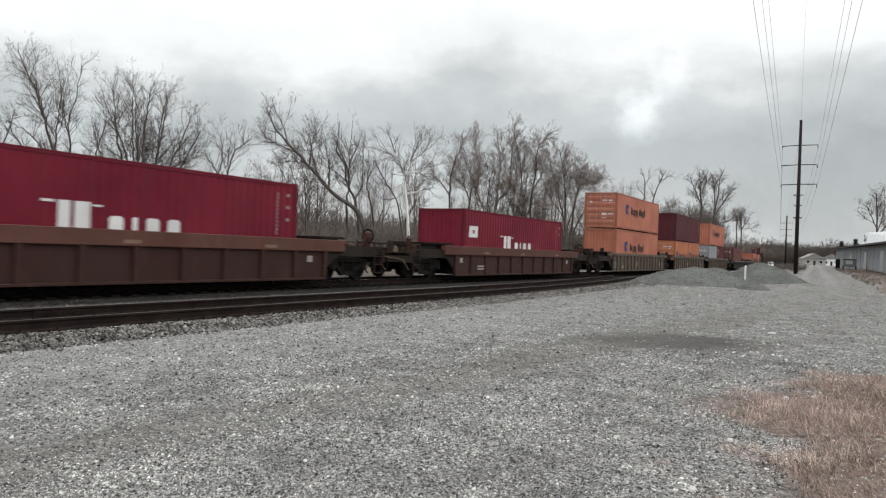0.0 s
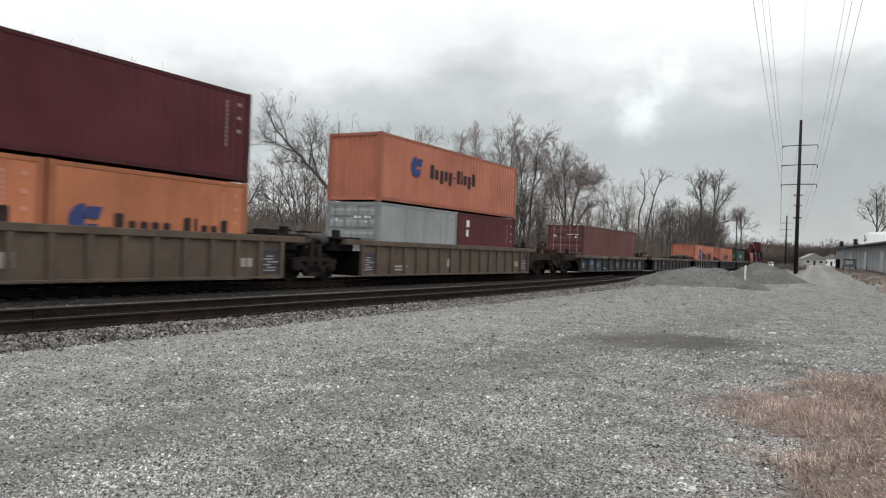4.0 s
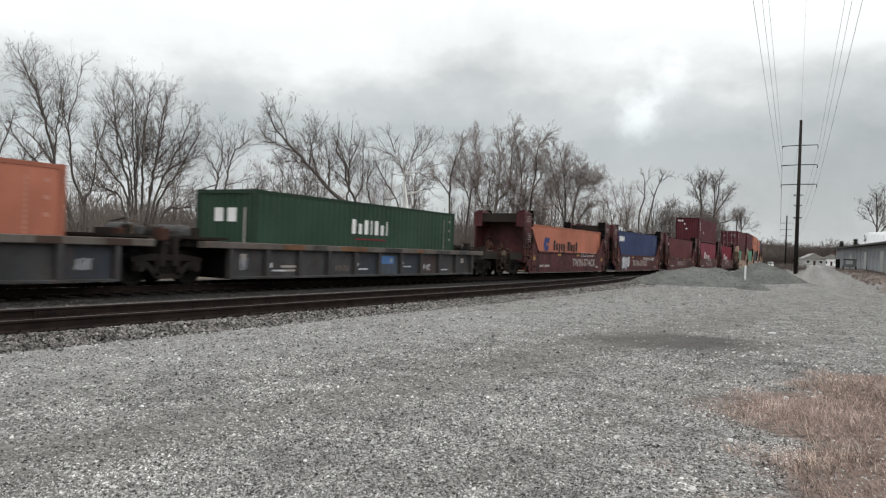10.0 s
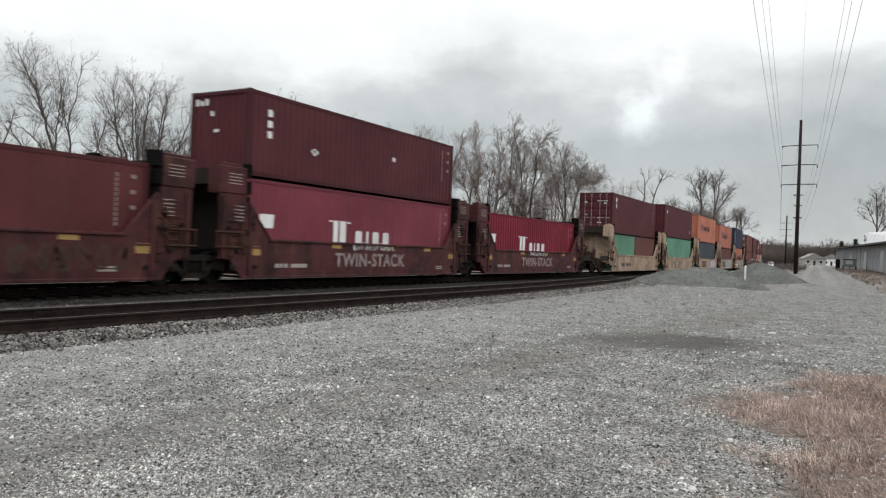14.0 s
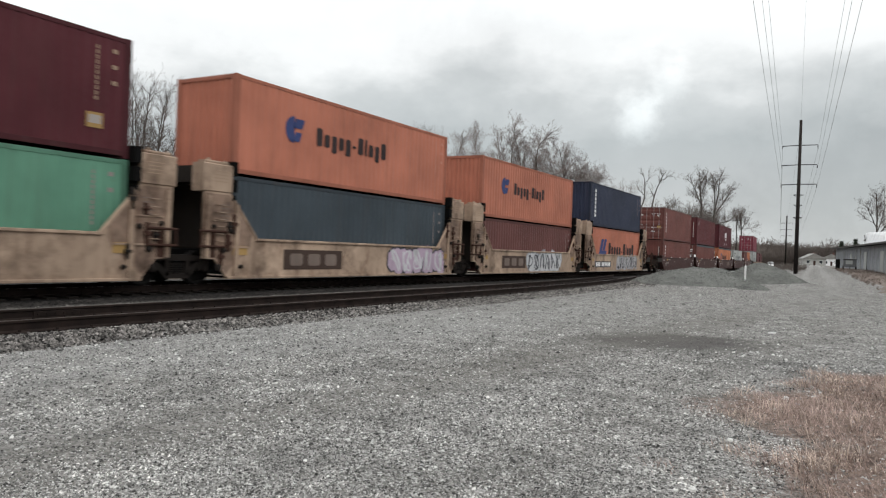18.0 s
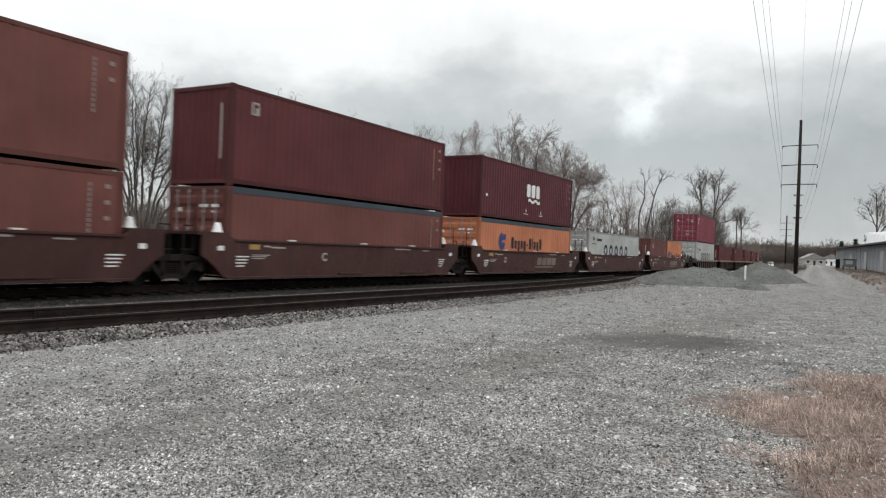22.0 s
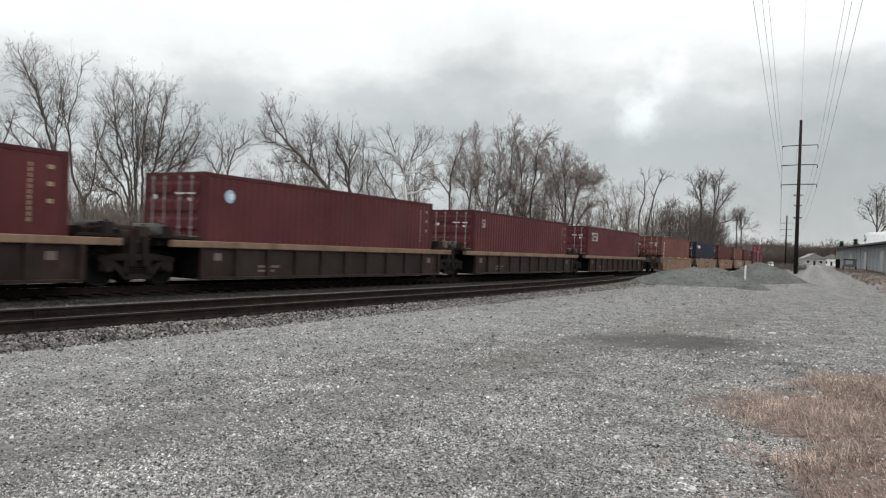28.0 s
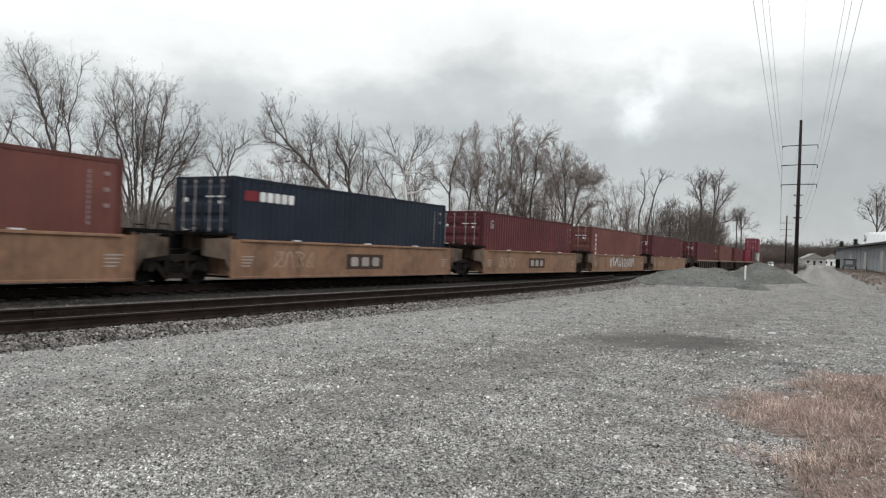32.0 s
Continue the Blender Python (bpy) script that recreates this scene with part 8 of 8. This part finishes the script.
def house(x, y, w, d, h, turn, wall, label):
    z = float(ground_z(np.array(x), np.array(y))) - 0.1
    root = thing("house", label, "house", "houses down the road", at=(x, y, z), turn=turn)
    part("wall", Shape().box(-w / 2, w / 2, -d / 2, d / 2, 0, h).mesh("wall", wall), root)
    r = h + 0.38 * w / 2 + 0.6
    s = Shape()
    s.v = [(-w / 2 - 0.4, -d / 2 - 0.4, h - 0.1), (w / 2 + 0.4, -d / 2 - 0.4, h - 0.1), (0, -d / 2 - 0.4, r), (-w / 2 - 0.4, d / 2 + 0.4, h - 0.1), (w / 2 + 0.4, d / 2 + 0.4, h - 0.1), (0, d / 2 + 0.4, r)]
    s.f = [(0, 1, 2), (3, 5, 4), (0, 2, 5, 3), (1, 4, 5, 2), (0, 3, 4, 1)]
    part("roof", s.mesh("roof", paint("grey_shingle", (0.23, 0.222, 0.208), rust=0.0)), root)
    for k in (-0.28, 0.28):
        win = part("window", Shape().box(k * w - 0.55, k * w + 0.55, -d / 2 - 0.05, -d / 2, 1.0, 2.2).mesh("window", GLASS), root)
        part("frame", Shape().box(k * w - 0.65, k * w + 0.65, -d / 2 - 0.03, -d / 2 + 0.01, 0.9, 1.0).box(k * w - 0.65, k * w + 0.65, -d / 2 - 0.03, -d / 2 + 0.01, 2.2, 2.3).mesh("frame", WHITE_WALL), win)
    part("door", Shape().box(-0.45, 0.45, -d / 2 - 0.05, -d / 2, 0, 2.05).mesh("door", CAR_BROWN), root)
    part("chimney", Shape().box(0.6, 1.1, 0, 0.5, h, r + 0.5).mesh("chimney", RUST_RED), root)


def verge():
    """Rough brown turf and weeds between the road and the warehouse."""
    s = Shape()
    ys, cols = np.linspace(24, 170, 70), 8
    for yy in ys:
        wall = 2.0 - (yy - 92) * 0.0928
        for k in range(cols):
            rim = -1.52 + (76.6 - yy) * (0.07 if yy < 76.6 else 0.06) + 0.7 * noise.noise((yy * 0.15, 0, 2))
            xx = rim + (wall + 2.5 - rim) * k / (cols - 1)
            s.v.append((xx, float(yy), float(ground_z(np.array(xx), np.array(yy))) + (0.1 * min(1, k / 2) - 0.03 + 0.05 * noise.noise((xx, yy * 0.6, 1)))))
    for j in range(len(ys) - 1):
        for k in range(cols - 1):
            a0 = j * cols + k
            s.f.append((a0, a0 + 1, a0 + cols + 1, a0 + cols))
    tagged(new("verge", s.mesh("verge", TURF, True)), "brown weedy verge in front of the warehouse", "ground", kind="structure")
    rng = random.Random(9)
    spots = []
    for i in range(420):
        yy = 25 + 90 * rng.random() ** 1.2
        rim, wall = -1.52 + (76.6 - yy) * 0.065, 2.0 - (yy - 92) * 0.0928
        xx = rim + 0.2 + (wall - rim) * rng.random() * 0.95
        spots.append((xx, yy, rng.uniform(0.07, 0.2)))
    brush("weeds", "dry brown weeds along the warehouse verge", spots, 31, 1.4, 1.0, 0.9, 46, 0.055, mat=WEED)


verge()
warehouse()
house(-21.5, 368, 9, 14, 3.0, 12, SIDING, "pale sided single-storey house with grey roof")
house(-14.5, 385, 8, 9, 3.4, 4, WHITE_WALL, "small white house with grey roof")
house(-11.0, 420, 9, 10, 3.6, 10, WHITE_WALL, "white house with a steep roof")


def trailer():
    x, y = -2.05, 112.5
    z = float(ground_z(np.array(x), np.array(y)))
    root = thing("box_trailer", "grey weathered box trailer parked by the warehouse", "trailer", at=(x, y, z), turn=4)
    part("body", Shape().box(-0.75, 0.75, -1.0, 1.0, 0.42, 1.4, 0.05).mesh("body", paint("trailer_grey", (0.16, 0.165, 0.17), amount=0.5, grime=0.3)), root)
    part("lid", Shape().box(-0.8, 0.8, -1.05, 1.05, 1.4, 1.48, 0.02).mesh("lid", GEAR_LIGHT), root, "dark lid")
    part("cover", Shape().box(-0.5, 0.3, -1.04, -1.0, 0.8, 1.3).mesh("cover", WHITE_BOX), root, "pale panel")
    for sx in (-1, 1):
        part("wheel", Shape().tube((sx * 0.66, 0, 0.3), (sx * 0.82, 0, 0.3), 0.3, n=14).mesh("wheel", GEAR), root)
    part("leg", Shape().tube((0, -1.0, 0), (0, -1.0, 0.5), 0.05, n=6).mesh("leg", GEAR), root)
    bx_, by = -3.6, 118.0
    root = thing("oil_drum", "dark steel drum by the warehouse corner", "drum", at=(bx_, by, float(ground_z(np.array(bx_), np.array(by)))))
    part("drum", Shape().tube((0, 0, 0), (0, 0, 1.45), 0.28, n=16).mesh("drum", GEAR), root)


trailer()


def parked_car(x, y, turn):
    root = thing("parked_car", "white car parked by the far end of the line", "car", at=(x, y, float(ground_z(np.array(x), np.array(y)))), turn=turn)
    low = [(-2.1, 0.3), (2.1, 0.3), (2.15, 0.75), (1.4, 0.95), (-2.1, 0.98), (-2.15, 0.6)]
    cabin = [(-1.9, 0.98), (1.0, 0.95), (0.35, 1.5), (-1.5, 1.52)]
    part("body", Shape().prism(low, -0.85, 0.85).mesh("body", WHITE_WALL), root)
    part("cabin", Shape().prism(cabin, -0.76, 0.76).mesh("cabin", WHITE_WALL), root)
    part("windscreen", Shape().box(-0.62, 0.62, -1.93, -1.86, 1.02, 1.36).mesh("windscreen", GLASS), root, "dark rear glass")
    for sx in (-1, 1):
        part("side_window", Shape().box(*sorted((sx * 0.755, sx * 0.775)), -1.4, 0.4, 1.05, 1.4).mesh("side_window", GLASS), root)
        for yy in (-1.3, 1.35):
            part("wheel", Shape().tube((sx * 0.7, yy, 0.32), (sx * 0.88, yy, 0.32), 0.32, n=14).mesh("wheel", GEAR), root)


parked_car(-24.6, 236.0, 6)


def conifer(x, y, h, seed):
    """A small evergreen: a stem with whorls of drooping needled boughs."""
    g = np.random.default_rng(seed)
    root = thing("conifer", "small dark evergreen behind the warehouse", "tree", "evergreens down the road", at=(x, y, float(ground_z(np.array(x), np.array(y)))))
    part("trunk", Shape().tube((0, 0, -0.3), (0, 0, h), 0.16, 0.03, n=7).mesh("trunk", BARK), root)
    n = 520
    t = g.uniform(0.12, 1.0, n)
    a = g.uniform(0, 2 * math.pi, n)
    L = (1.05 - t) * h * 0.27 * g.uniform(0.6, 1.15, n) + 0.15
    way = np.stack([np.cos(a), np.sin(a), g.uniform(-0.35, 0.15, n)], 1)
    p = np.stack([np.zeros(n), np.zeros(n), t * h], 1)
    rows = [(p + way * L[:, None] * 0.15, p + way * L[:, None], np.full(n, 0.05), np.full(n, 0.02))]
    for k in range(3):
        s = p + way * (L * g.uniform(0.3, 0.95, n))[:, None]
        d = way + g.normal(0, 0.5, (n, 3)) + np.array((0, 0, -0.2))
        rows.append((s, s + d * 0.35, np.full(n, 0.05), np.full(n, 0.012)))
    part("crown", quads_mesh("crown", [tube_rows(*[np.concatenate([q[i] for q in rows]) for i in range(4)], 3)], CONIFER), root)


conifer(-7.4, 272, 8.3, 2)
conifer(-3.3, 263, 8.9, 3)


def litter():
    s = Shape().prism([(-0.08, 0.0), (0.07, 0.0), (0.08, 0.025), (0.02, 0.04), (-0.07, 0.03)], -0.03, 0.03)
    ob = new("paper_scrap", s.mesh("paper_scrap", WHITE))
    ob.matrix_basis = pose(-1.63, 16.37, float(ground_z(np.array(-1.63), np.array(16.37))) - 0.004, 4, 0, -80)
    tagged(ob, "crumpled white paper scrap lying on the gravel", "litter")
    for x, y, r in ((-0.91, 4.87, 0.035), (-0.93, 6.46, 0.03), (-0.71, 8.73, 0.04)):
        q = Shape()
        rng = random.Random(int(y * 100))
        for i in range(6):
            for j, (rr, h) in enumerate(((1.0, 0.0), (0.85, 0.6), (0.4, 0.95))):
                k = rng.uniform(0.8, 1.15) * r * rr
                q.v.append((k * math.cos(i * 1.047 + j * 0.3), k * math.sin(i * 1.047 + j * 0.3), h * r))
        for i in range(6):
            for j in range(2):
                a, b = i * 3 + j, (i + 1) % 6 * 3 + j
                q.f.append((a, b, b + 1, a + 1))
        q.f.append(tuple(i * 3 + 2 for i in range(6)))
        ob = new("pale_stone", q.mesh("pale_stone", MATS["pale_stone"]))
        ob.matrix_basis = pose(x, y, float(ground_z(np.array(x), np.array(y))) - 0.004, 0, 0, x * 300)
        tagged(ob, "single pale angular stone on the lot", "stone", "loose pale stones")


litter()


def motions():
    """Everything on the line rolls along it together, slowing a little."""
    for ob, s, z in MOVERS:
        rows = []
        for k in range(17):
            t = 2.0 * k
            x, y, a = track_place(s - gone(t))
            rows.append((t, pose(x, y, z, 0, 0, math.degrees(a))))
        walk(ob, rows)


motions()
